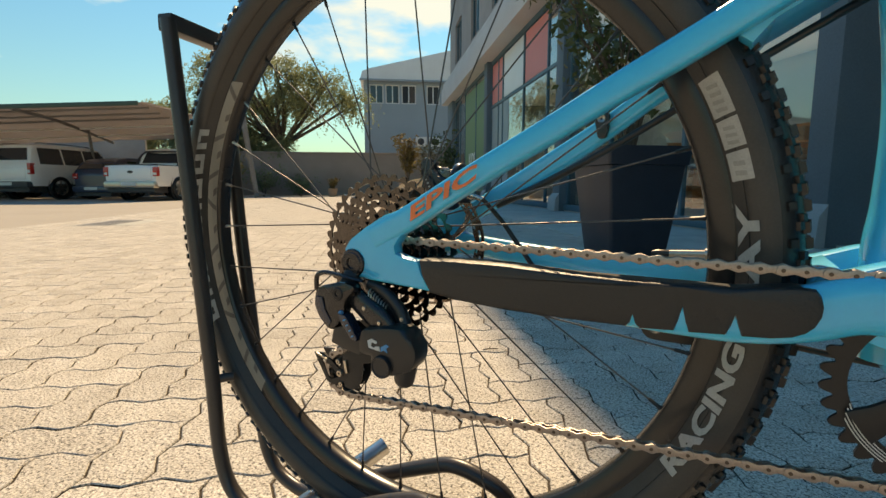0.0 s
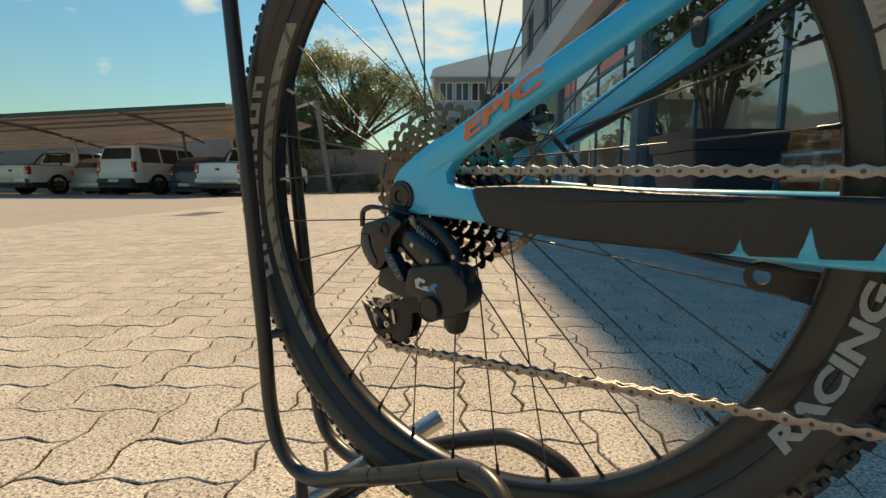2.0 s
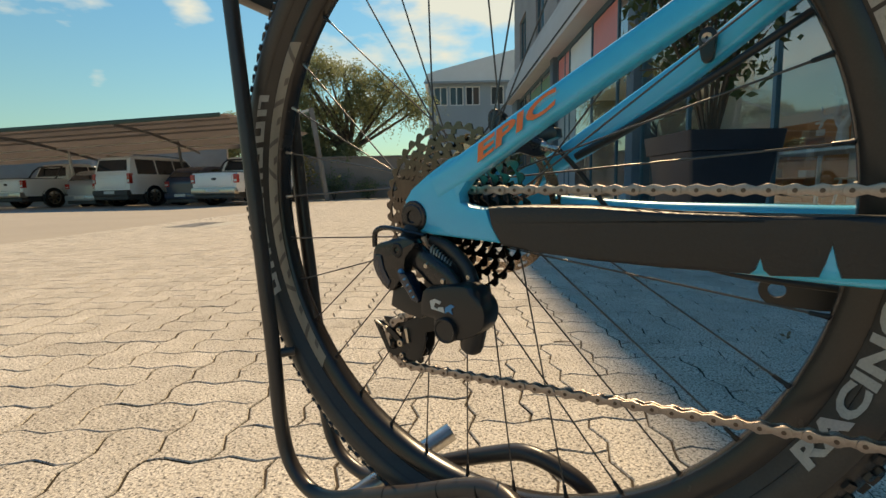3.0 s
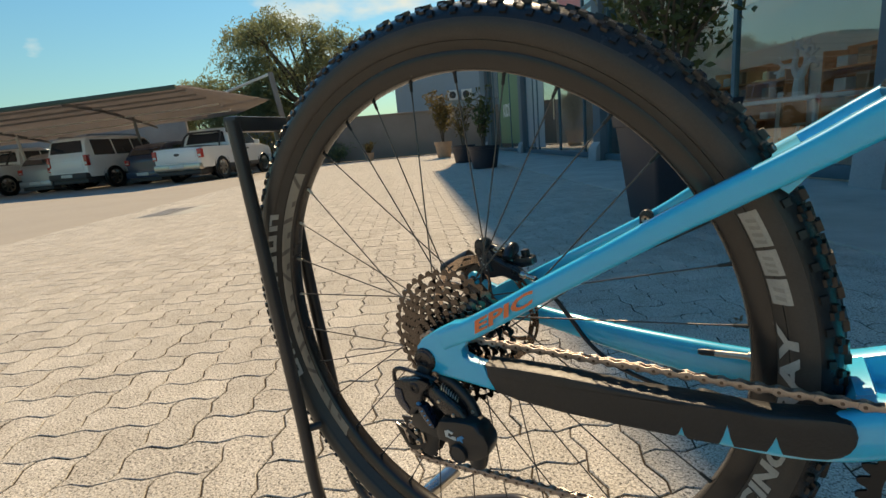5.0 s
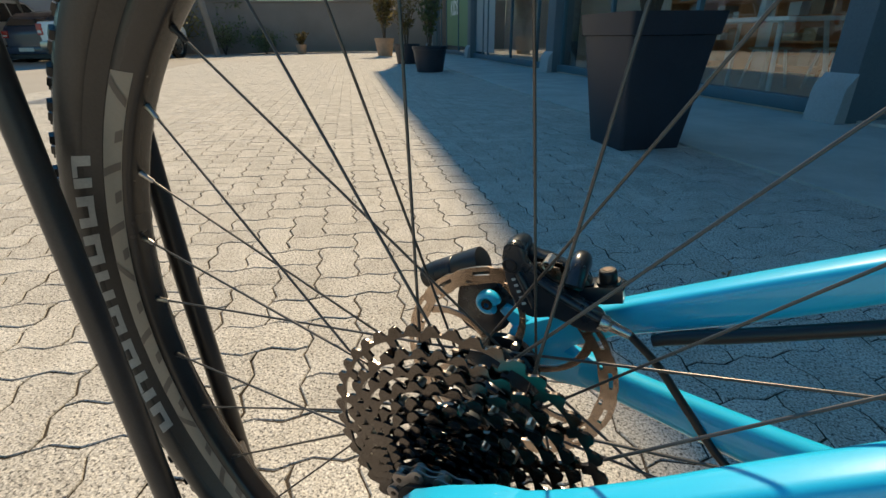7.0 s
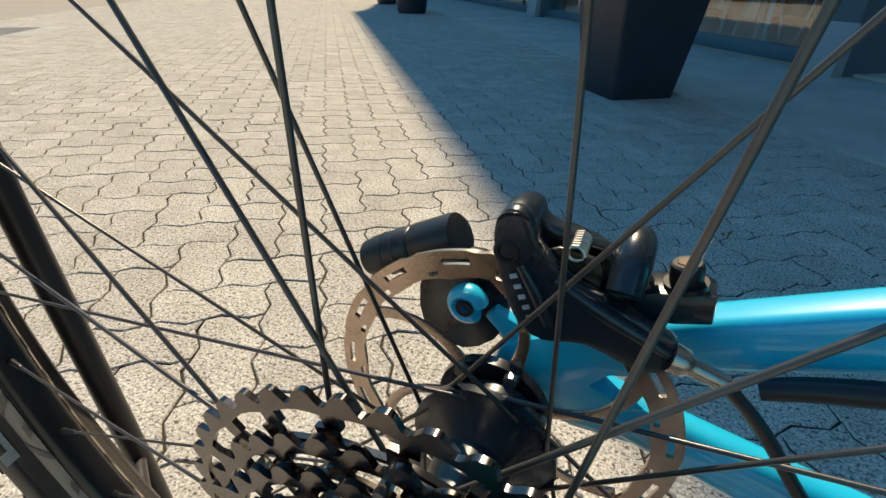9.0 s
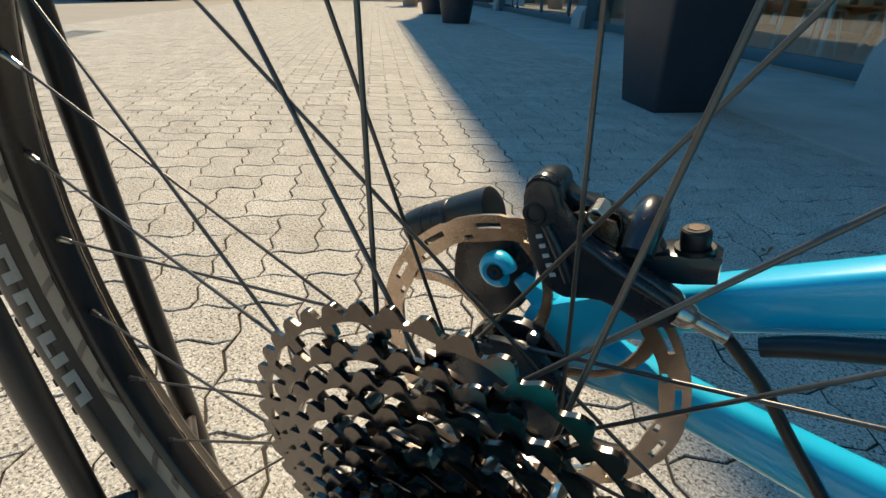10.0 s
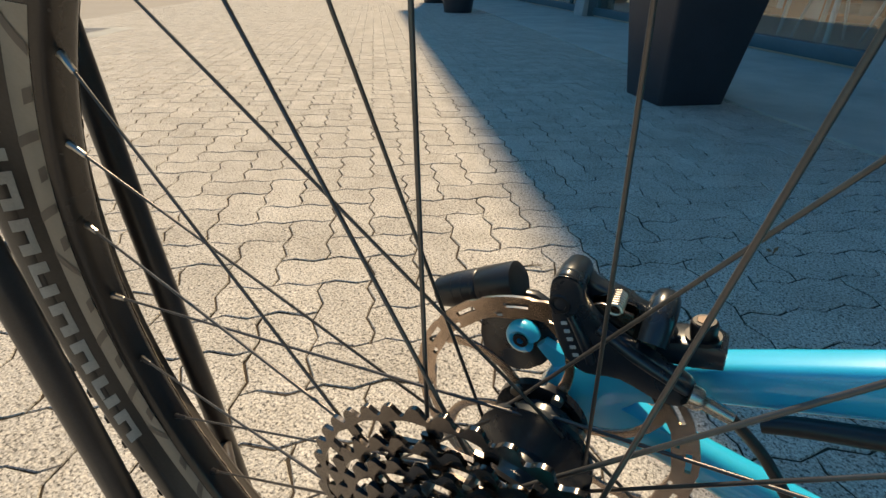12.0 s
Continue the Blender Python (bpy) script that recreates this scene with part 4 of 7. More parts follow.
def fronds(tips, per_tip, leaves, reach, size, seed):
    """Drooping strands hung round the given tips, each set with small narrow leaves; returns a mesh."""
    rng = np.random.default_rng(seed)
    n = len(tips) * per_tip
    a = rng.uniform(0, 2 * math.pi, n)
    out = np.stack([np.cos(a), np.sin(a), rng.uniform(-0.2, 0.7, n)], 1)
    start = np.repeat(np.array(tips), per_tip, 0) + rng.normal(0, 0.16, (n, 3))
    ln = reach * rng.uniform(0.45, 1.25, n)
    f = (np.arange(leaves) + 0.5) / leaves
    p = start[:, None, :] + out[:, None, :] * (ln[:, None] * f * 0.75)[:, :, None]
    p[:, :, 2] -= ln[:, None] * (f ** 2) * 0.95
    p = p.reshape(-1, 3) + rng.normal(0, 0.035, (n * leaves, 3))
    m = len(p)
    ax = np.repeat(out, leaves, 0) * 0.5 + rng.normal(0, 0.5, (m, 3))
    ax[:, 2] -= np.tile(f, n) * 1.2
    ax /= np.linalg.norm(ax, axis=1)[:, None]
    side = np.cross(ax, rng.normal(size=(m, 3)))
    side /= np.linalg.norm(side, axis=1)[:, None]
    q = size * rng.uniform(0.6, 1.3, (m, 1))
    v = np.stack([p, p + ax * q * 0.5 + side * q * 0.20, p + ax * q, p + ax * q * 0.5 - side * q * 0.20], 1).reshape(-1, 3)
    k = np.arange(m) * 4
    me = bpy.data.meshes.new("fronds")
    me.from_pydata(v.tolist(), [], np.stack([k, k + 1, k + 2, k + 3], 1).tolist())
    return me


def drooping_tree(label, x, y, fork, lobes, seed, per_tip, reach, size, trunk):
    """Wide crown of hanging fronds; lobes: centre, radii and number of limb ends."""
    rng = random.Random(seed)
    t = thing("shade_tree", label, "tree", m=PLACE @ pose(x, y, 0))
    bm = bmesh.new()
    top = Vector((0.25, 0, fork))
    add_sweep(bm, [(*p[:3], p[3], p[3]) for p in smooth_line([(0, 0, 0, trunk * 1.35), (0.05, 0.04, fork * 0.5, trunk), (*top, trunk * 0.85)], 5)], 12, (1, 0, 0))
    tips = []
    for c, rad, count in lobes:
        c = Vector(c)
        hub_pts = []
        for k in range(max(2, count // 6)):
            d = Vector((rng.gauss(0, 1), rng.gauss(0, 1), rng.gauss(0, 1))).normalized()
            h = c + Vector((d.x * rad[0], d.y * rad[1], d.z * rad[2])) * 0.42
            hub_pts.append(h)
            mid = top.lerp(h, 0.5) + Vector((rng.uniform(-0.3, 0.3), rng.uniform(-0.3, 0.3), rng.uniform(-0.1, 0.45)))
            add_sweep(bm, [(*p[:3], p[3], p[3]) for p in smooth_line([(*top, trunk * 0.55), (*mid, trunk * 0.42), (*h, trunk * 0.26)], 5)], 8, (1, 0.1, 0))
        for k in range(count):
            d = Vector((rng.gauss(0, 1), rng.gauss(0, 1), rng.gauss(0, 1) + 0.25)).normalized()
            e = c + Vector((d.x * rad[0], d.y * rad[1], d.z * rad[2])) * rng.uniform(0.62, 1.0)
            h = min(hub_pts, key=lambda w: (w - e).length)
            mid = h.lerp(e, 0.55) + Vector((rng.uniform(-0.15, 0.15), rng.uniform(-0.15, 0.15), rng.uniform(0.0, 0.3)))
            add_sweep(bm, [(*p[:3], p[3], p[3]) for p in smooth_line([(*h, trunk * 0.2), (*mid, trunk * 0.13), (*e, trunk * 0.05)], 4)], 6, (1, 0.1, 0))
            tips += [tuple(e), tuple(mid.lerp(e, 0.45))]
    part("trunk", bm, BARK, t)
    part("crown", fronds(tips, per_tip, 16, reach, size, seed), LEAF_TREE, t, angle=180)
    return t


drooping_tree("broad tree with hanging feathery brownish green fronds behind the wall", -5.2, 26.5, 2.5, (((-1.0, 0.0, 5.9), (3.1, 2.2, 1.75), 56), ((-2.6, 0.2, 4.3), (2.1, 1.6, 1.6), 26), ((2.3, 0.0, 5.5), (2.0, 1.6, 1.0), 20), ((3.9, 0.1, 5.0), (1.0, 0.9, 0.6), 8), ((0.6, 0.2, 4.5), (1.8, 1.5, 0.8), 10), ((-5.5, 0.4, 4.35), (1.3, 0.8, 0.5), 14)), 11, 8, 1.35, 0.155, 0.17)
drooping_tree("low leafy tree filling the gap behind the boundary wall", -7.3, 25.4, 1.2, (((0.0, 0.0, 2.6), (1.8, 0.9, 1.3), 26), ((1.9, 0.1, 2.1), (1.2, 0.8, 1.1), 14)), 17, 10, 0.9, 0.16, 0.12)
tree("shade_tree", "darker tree rising behind the carport roof", -9.6, 27.5, 6.6, 4.6, 13, 20000, 0.17, LEAF_TREE)


def bush(name, label, x, y, z, w, h, count, size, material, seed, m=PLACE, stems=6):
    rng = random.Random(seed)
    t = thing(name, label, "shrub", m=m @ pose(x, y, z))
    bm = bmesh.new()
    tips = []
    for k in range(stems):
        a = 2 * math.pi * k / stems + rng.uniform(-0.4, 0.4)
        r = w * rng.uniform(0.15, 0.5)
        top = (math.cos(a) * r, math.sin(a) * r, h * rng.uniform(0.65, 1.0))
        mid = (top[0] * 0.35, top[1] * 0.35, top[2] * 0.5)
        st = 0.004 + 0.006 * h
        pts = smooth_line([(0.02 * math.cos(a), 0.02 * math.sin(a), -0.02, st), (*mid, st * 0.8), (*top, st * 0.4)], 5)
        add_sweep(bm, [(*s[:3], s[3], s[3]) for s in pts], 6, (1, 0.1, 0))
        for s in pts[4:]:
            tips.append(tuple(s[:3]))
        for j in range(4):
            b = pts[rng.randrange(4, len(pts))]
            c = (b[0] + rng.uniform(-1, 1) * w * 0.28, b[1] + rng.uniform(-1, 1) * w * 0.28, b[2] + rng.uniform(-0.02, 0.22) * h)
            add_sweep(bm, [(*b[:3], st * 0.5, st * 0.5), (*c, st * 0.3, st * 0.3)], 5, (1, 0.1, 0))
            tips.append(c)
    part("stem", bm, BARK, t)
    part("foliage", leaf_cloud(tips, w * 0.16, count, size, seed, 0.1, (1.0, 0.5)), material, t, angle=180)
    return t


def square_planter(x, y, base, top, height, turn):
    t = thing("planter", "tall dark square tapered planter on the paving", "plant pot", m=PLACE @ pose(x, y, 0, 0, 0, turn))
    bm = bmesh.new()

    def ring(h, z):
        return [bm.verts.new((sx * h, sy * h, z)) for sx, sy in ((-1, -1), (1, -1), (1, 1), (-1, 1))]

    k = lambda z: (base + (top - base) * z / height) / 2
    lip = height * 0.84
    rs = [ring(k(0), 0), ring(k(lip), lip), ring(k(lip) + 0.014, lip + 0.004), ring(top / 2 + 0.014, height), ring(top / 2 - 0.02, height), ring(top / 2 - 0.03, height - 0.06)]
    for r0, r1 in zip(rs, rs[1:]):
        for i in range(4):
            bm.faces.new((r0[i], r0[(i + 1) % 4], r1[(i + 1) % 4], r1[i]))
    bm.faces.new(rs[0][::-1]), bm.faces.new(rs[-1])
    es = [e for e in bm.edges if abs(e.verts[0].co.z - e.verts[1].co.z) > 0.05 and e.verts[0].co.x * e.verts[1].co.x > 0]
    bmesh.ops.bevel(bm, geom=es, offset=0.022, segments=3, affect="EDGES", profile=0.5)
    part("pot", bm, POT, t)
    part("soil", box((-top / 2 + 0.03, -top / 2 + 0.03, height - 0.09), (top / 2 - 0.03, top / 2 - 0.03, height - 0.045), 0.004), SOIL, t)
    return t


def round_pot(x, y, r0, r1, h, material, label):
    t = thing("flower_pot", label, "plant pot", "pots along the shop front", m=PLACE @ pose(x, y, 0))
    bm = add_revolve(bmesh.new(), [(0.005, 0.0), (r0, 0.0), (r1 * 0.96, h * 0.86), (r1, h * 0.87), (r1 + 0.012, h), (r1 - 0.02, h), (r1 - 0.035, h * 0.9)], 36)
    bmesh.ops.transform(bm, matrix=Matrix.Rotation(radians(90), 4, "X"), verts=bm.verts)
    part("pot", bm, material, t)
    s = add_revolve(bmesh.new(), [(0.004, h * 0.91), (r1 - 0.03, h * 0.9), (r1 - 0.03, h * 0.86)], 24)
    bmesh.ops.transform(s, matrix=Matrix.Rotation(radians(90), 4, "X"), verts=s.verts)
    part("soil", s, SOIL, t)
    return t


square_planter(1.67, 2.65, 0.39, 0.56, 0.75, 2)
bush("planter_shrub", "leafy green shrub with thin stems growing from the square planter", 1.67, 2.65, 0.70, 1.25, 1.45, 2100, 0.070, LEAF, 21, stems=12)
for x, y, r0, r1, h, mt, lb in ((1.45, 9.75, 0.25, 0.33, 0.46, POT, "dark round flower pot with a leafy plant"), (1.35, 12.9, 0.24, 0.32, 0.46, POT, "dark round flower pot with a small shrub"), (1.15, 18.1, 0.24, 0.33, 0.58, CLAY, "clay flower pot with a rusty conifer"), (-2.0, 22.3, 0.16, 0.22, 0.36, CLAY, "small clay flower pot with dry grass")):
    round_pot(x, y, r0, r1, h, mt, lb)
bush("pot_plant", "green leafy plant growing from a dark round pot", 1.45, 9.75, 0.41, 0.62, 1.1, 420, 0.10, LEAF, 31)
bush("pot_plant", "olive green shrub growing from a dark round pot", 1.35, 12.9, 0.41, 0.66, 1.2, 420, 0.09, LEAF_RUST, 32)
bush("pot_plant", "rusty brown conifer growing from a clay pot", 1.15, 18.1, 0.5, 0.85, 1.9, 900, 0.14, LEAF_RUST, 33, stems=9)
bush("pot_plant", "dry rusty grass tuft in a small clay pot", -2.0, 22.3, 0.3, 0.45, 0.5, 160, 0.16, LEAF_RUST, 34)
for i, (x, y, w, h) in enumerate(((-5.2, 23.2, 1.8, 1.3), (-6.9, 23.5, 1.9, 2.2), (-3.6, 23.6, 1.5, 1.0), (-8.5, 23.6, 2.0, 2.3))):
    bush("hedge_bush", "garden bush with yellowish leaves along the boundary wall", x, y, 0, w, h, 700, 0.13, LEAF_GOLD if i == 1 else LEAF_TREE, 41 + i, stems=9)

drain = thing("drain_cover", "flat metal drain grate set in a pale concrete collar", "drain", m=PLACE @ pose(-3.52, 6.52, -0.004))
part("collar", box((-0.26, -0.52, 0), (0.46, 0.56, 0.0055), 0.001), CONCRETE, drain, "pale concrete collar")
part("frame", box((-0.2, -0.45, 0.0056), (0.2, 0.45, 0.0085), 0.001), STEEL_PAINT, drain)
for k in range(8):
    part("bar", box((-0.17, -0.41 + 0.11 * k, 0.0084), (0.17, -0.36 + 0.11 * k, 0.0115)), STEEL_PAINT, drain)


# ---------------------------------------------------------------- the bicycle's rear half, axle at the origin, forward = +x
bike = thing("bicycle", "light blue mountain bike held by its rear wheel in a stand", "bicycle", m=pose(0, 0, 0.43, 1.8, 0, 0))

# ---- wheel
PHASE = -2.8
SIDE = [(0.3125, -0.0128), (0.3185, -0.0190), (0.3218, -0.0222), (0.3222, -0.0217), (0.3228, -0.0231), (0.3255, -0.0252), (0.3335, -0.0282), (0.3420, -0.0272), (0.3500, -0.0234), (0.3563, -0.0158), (0.3590, -0.0062)]
tyre_profile = SIDE + [(r, -y) for r, y in SIDE[::-1]]
carcass = add_revolve(bmesh.new(), tyre_profile, 160)
for f in carcass.faces:
    if f.calc_center_median().xz.length > 0.3405:
        f.material_index = 1
tyre = part("tyre", carcass, [RUBBER, TREAD], bike, "black knobbly tyre with pale print", angle=60)


def tyre_normal(y):
    """Radius and outward tilt of the tyre at y."""
    for (r0, y0), (r1, y1) in zip(tyre_profile, tyre_profile[1:]):
        if y0 <= y <= y1 and y1 - y0 > 1e-6:
            f = (y - y0) / (y1 - y0)
            return r0 + (r1 - r0) * f, math.atan2(-(r1 - r0), (y1 - y0))
    return 0.3425, 0.0


def tread_knobs():
    rng = random.Random(2)
    vs, fs = [], []

    def knob(angle, y, lx, ly, h, skew):
        r, tilt = tyre_normal(max(-0.0272, min(0.0272, y)))
        b = len(vs)
        for top in (0, 1):
            k = 0.82 if top else 1.0
            for sx, sy in ((-1, -1), (1, -1), (1, 1), (-1, 1)):
                u, w, hh = sx * lx / 2 * k + sy * skew, sy * ly / 2 * k, h * top - 0.0012 * (1 - top)
                # w runs along the tyre's section, hh out of it
                yy = y + w * math.cos(tilt) + hh * math.sin(tilt)
                rr = r - w * math.sin(tilt) + hh * math.cos(tilt)
                a = angle + u / r
                vs.append((rr * math.cos(a), yy, rr * math.sin(a)))
        fs.extend([(b + 4, b + 5, b + 6, b + 7), (b, b + 1, b + 5, b + 4), (b + 1, b + 2, b + 6, b + 5), (b + 2, b + 3, b + 7, b + 6), (b + 3, b, b + 4, b + 7)])

    n = 164
    for k in range(n):
        a = 2 * math.pi * k / n
        st = 2 * math.pi / n
        e = 0.0006 * rng.uniform(-1, 1)
        if k % 2 == 0:
            for s in (-1, 1):
                knob(a, s * 0.0050 + e, 0.0092, 0.0080, 0.0034, 0.0008 * s)
                knob(a + st * 0.2, s * 0.0242, 0.0074, 0.0066, 0.0026, 0)
        else:
            for s in (-1, 1):
                knob(a, s * 0.0128 + e, 0.0090, 0.0078, 0.0034, -0.0008 * s)
                knob(a + st * 0.5, s * 0.0180, 0.0066, 0.0050, 0.0030, 0)
                knob(a + st * 0.1, s * 0.0205, 0.0070, 0.0060, 0.0028, 0)
    me = bpy.data.meshes.new("tread")
    me.from_pydata(vs, [], fs)
    return me


part("tread", tread_knobs(), TREAD, tyre, angle=20)


def sidewall(r, lift=0.0004):
    """y of the near tyre side at radius r."""
    for (r0, y0), (r1, y1) in zip(SIDE, SIDE[1:]):
        if r0 <= r <= r1:
            return y0 + (y1 - y0) * (r - r0) / (r1 - r0) - lift
    return -0.0284


def arc_print(name, body, a0, a1, r0, r1, material, label, weight=0.02):
    """Lettering bent along the tyre side, reading from a0 to a1 degrees, feet at r1, heads at r0."""
    vs, fs = lettering(body, 1.0, weight)
    xs, ys = [v[0] for v in vs], [v[1] for v in vs]
    lo, hi, y0, y1 = min(xs), max(xs), min(ys), max(ys)
    out = []
    for v in vs:
        a = radians(a0 + (a1 - a0) * (v[0] - lo) / (hi - lo))
        r = r1 + (r0 - r1) * (v[1] - y0) / (y1 - y0)
        out.append((r * math.cos(a), sidewall(r, 0.0014), r * math.sin(a)))
    me = bpy.data.meshes.new(name)
    me.from_pydata(out, [], fs)
    return part(name, me, material, tyre, label)


def arc_patch(bm, a0, a1, r0, r1, y=None, skew=0.0, steps=6, lift=0.0004):
    rows = []
    for k in range(steps + 1):
        row = []
        for j in range(4):
            r = r0 + (r1 - r0) * j / 3
            a = radians(a0 + (a1 - a0) * k / steps + skew * j / 3)
            row.append(bm.verts.new((r * math.cos(a), (sidewall(r, lift) if y is None else y(r)), r * math.sin(a))))
        rows.append(row)
    for p, q in zip(rows, rows[1:]):
        for j in range(3):
            bm.faces.new((p[j], p[j + 1], q[j + 1], q[j]))
    return bm


arc_print("tyre_lettering", "RACING", -31.5, -9.0, 0.3150, 0.3285, PRINT, "pale grey lettering on the tyre", 0.045)
arc_print("tyre_lettering", "RAY", -4.2, 10.2, 0.3150, 0.3285, PRINT, "pale grey lettering on the tyre", 0.045)
# pale label blocks with unreadable print
for a0, a1, bars in ((13.3, 17.2, 2), (17.7, 21.6, 3), (22.1, 27.6, 4)):
    lab = part("tyre_label", arc_patch(bmesh.new(), a0, a1, 0.3155, 0.3295), PRINT, tyre, "pale rectangular label on the tyre")
    bm = bmesh.new()
    for k in range(bars):
        w = (a1 - a0) / (bars + 1)
        arc_patch(bm, a0 + w * (k + 0.6), a0 + w * (k + 1.1), 0.3185, 0.3255, skew=-0.25, steps=2, lift=0.0008)
    part("label_print", bm, LABEL_PRINT, lab)
# maker's print on the rear part of the tyre, as plain bars
bm = bmesh.new()
for k in range(8):
    a = 153.6 + 6.05 * k
    arc_patch(bm, a, a + 1.5, 0.3182, 0.3272, skew=0.7, lift=0.0007, steps=3)
    arc_patch(bm, a + 3.3, a + 4.8, 0.3182, 0.3272, skew=0.7, lift=0.0007, steps=3)
    r = 0.3182 if k % 3 else 0.3242
    arc_patch(bm, a + 1.2, a + 3.6, r, r + 0.0030, skew=0.3, lift=0.0008, steps=3)
part("tyre_print", bm, PRINT, tyre, "pale grey block print on the tyre")

rim_side = [(0.3145, -0.0138), (0.3125, -0.0146), (0.3055, -0.0136), (0.2990, -0.0108), (0.2957, -0.0084), (0.2944, -0.0060), (0.2940, 0.0)]
rim = part("rim", add_revolve(bmesh.new(), rim_side + [(r, -y) for r, y in rim_side[-2::-1]], 160), RIM, bike, "matte black rim with grey decals", angle=50)


def rim_face(r):
    for (r1, y1), (r0, y0) in zip(rim_side, rim_side[1:]):
        if r0 <= r <= r1:
            return y0 + (y1 - y0) * (r - r0) / (r1 - r0) - 0.0004
    return -0.0148


# pale band on both slopes of the rim, broken by brown angular blocks
for side, lb in ((1, "pale tan band on the rim"), (-1, "pale tan band on the rim")):
    face = lambda r: side * rim_face(r)
    band = part("rim_decal", arc_patch(bmesh.new(), 139.0, 221.0, 0.2985, 0.3116, face, skew=1.5, steps=60), DECAL, rim, lb)
    bm = bmesh.new()
    for k in range(8):
        a = 143.0 + 9.7 * k
        arc_patch(bm, a, a + 1.3, 0.2987, 0.3114, lambda r: face(r) - side * 0.0004, skew=2.4 if k % 3 else -2.0, steps=3)
        arc_patch(bm, a + 4.6, a + 6.4, 0.2987, 0.3030, lambda r: face(r) - side * 0.0004, skew=0.9, steps=3)
    part("decal_block", bm, DECAL_DARK, band, "brown angular blocks")

hub_profile = [(0.0085, -0.074), (0.0085, -0.066), (0.017, -0.066), (0.017, -0.027), (0.0295, -0.0265), (0.0300, -0.0220), (0.024, -0.0205), (0.0155, -0.015), (0.0140, 0.0), (0.0150, 0.022), (0.0245, 0.030), (0.0300, 0.0315), (0.0295, 0.0355), (0.019, 0.0365), (0.019, 0.050), (0.0085, 0.0515), (0.0085, 0.074)]
hub = part("hub", add_revolve(bmesh.new(), hub_profile, 48), CALIPER, bike, "gloss black hub")

SLACK = {5: -0.7, 6: -0.6, 7: -0.6, 8: -0.5, 9: -0.5, 10: -0.2, 11: -1.3, 12: -0.75, 13: 0.2, 15: 0.2, 16: 0.3}      # spokes that sit a little off their even spacing
for k in range(32):
    a = radians(PHASE + 11.25 * k + SLACK.get(k, 0.0))
    right = k % 2 == 1
    lead = (-1, 1, 1, -1)[k % 4]
    y = -0.0242 if right else 0.0335
    off = 0.0022 * lead
    ha = a + lead * radians(72)
    p_hub = Vector((0.0262 * math.cos(ha), y + off, 0.0262 * math.sin(ha)))
    p_rim = Vector((0.296 * math.cos(a), 0.0, 0.296 * math.sin(a)))
    d = (p_hub - p_rim).normalized()
    sp = bmesh.new()
    add_sweep(sp, [(*(p_hub - d * 0.001 + Vector((0, -off * 1.6, 0))), 0.0011, 0.0011), (*p_hub, 0.0011, 0.0011), (*(p_hub - d * 0.02), 0.00088, 0.00088), (*(p_rim + d * 0.03), 0.00082, 0.00082), (*(p_rim + d * 0.004), 0.00105, 0.00105)], 8, (0.1, 1, 0.1))
    s = part("spoke", sp, SPOKE, bike, angle=60)
    nip = bmesh.new()
    add_sweep(nip, [(*(p_rim - d * 0.002), 0.0024, 0.0024), (*(p_rim + d * 0.003), 0.0023, 0.0023), (*(p_rim + d * 0.0045), 0.0018, 0.0018), (*(p_rim + d * 0.0125), 0.0017, 0.0017), (*(p_rim + d * 0.0135), 0.0012, 0.0012)], 8, (0.1, 1, 0.1))
    part("nipple", nip, STEEL if k in (13, 14, 15, 16) else BLACK, s)

# valve
va = radians(2.8)
vd = Vector((math.cos(va), 0, math.sin(va)))
valve = bmesh.new()
add_sweep(valve, [(*(vd * r), q, q) for r, q in ((0.2965, 0.0045), (0.2925, 0.0045), (0.2920, 0.0031), (0.266, 0.0030), (0.2655, 0.0024))], 12, (0, 1, 0))
vo = part("valve", valve, STEEL, bike, "silver tubeless valve stem")
part("valve_cap", add_sweep(bmesh.new(), [(*(vd * r), q, q) for r, q in ((0.267, 0.0030), (0.256, 0.0032), (0.2525, 0.0022))], 10, (0, 1, 0)), PLASTIC, vo, "black valve cap")

# ---- cassette
TEETH = (42, 36, 32, 28, 24, 21, 18, 16, 14, 12, 10)
cassette = part("cassette", add_revolve(bmesh.new(), [(0.0165, -0.0285), (0.0175, -0.0285), (0.0175, -0.066), (0.012, -0.067), (0.012, -0.0255)], 32, closed=True), BLACK, bike, m=pose(-0.003, 0, -0.001), label="eleven-speed cassette of dark steel sprockets")


COG_PITCH = 0.01213


def sprocket(teeth, y, inner, arms, thick=0.0019):
    """A toothed plate: slim toothed rim, slanting arms, and an inner ring."""
    pitch = teeth * COG_PITCH / (2 * math.pi)
    shape = [pitch + d for d in (-0.0022, -0.0026, -0.0024, -0.0012, 0.0008, 0.0018, 0.0021, 0.0019, 0.0016, 0.0012, 0.0002, -0.0012)]
    cells = teeth * 12
    rim_in = pitch - 0.0050
    room = rim_in - inner > 0.0032
    wob = lambda k, d: d * math.cos(2 * math.pi * arms * k / cells)
    if room:
        mid = (inner + 0.0018 + rim_in) / 2
        rings = [lambda k: inner, lambda k: inner + 0.0016 + wob(k, 0.0003), lambda k: mid, lambda k: rim_in + wob(k, -0.0005)]
    else:
        rings = [lambda k: min(inner, rim_in - 0.001)]
    rings += [lambda k: pitch - 0.0038, lambda k: shape[k % 12]]
    per = cells / arms

    def skip(i, k):
        if not room or i not in (1, 2):
            return False
        return ((k + (0.16 * per if i == 2 else 0)) % per) / per > 0.27

    return polar_plate(rings, cells, skip, y, thick)


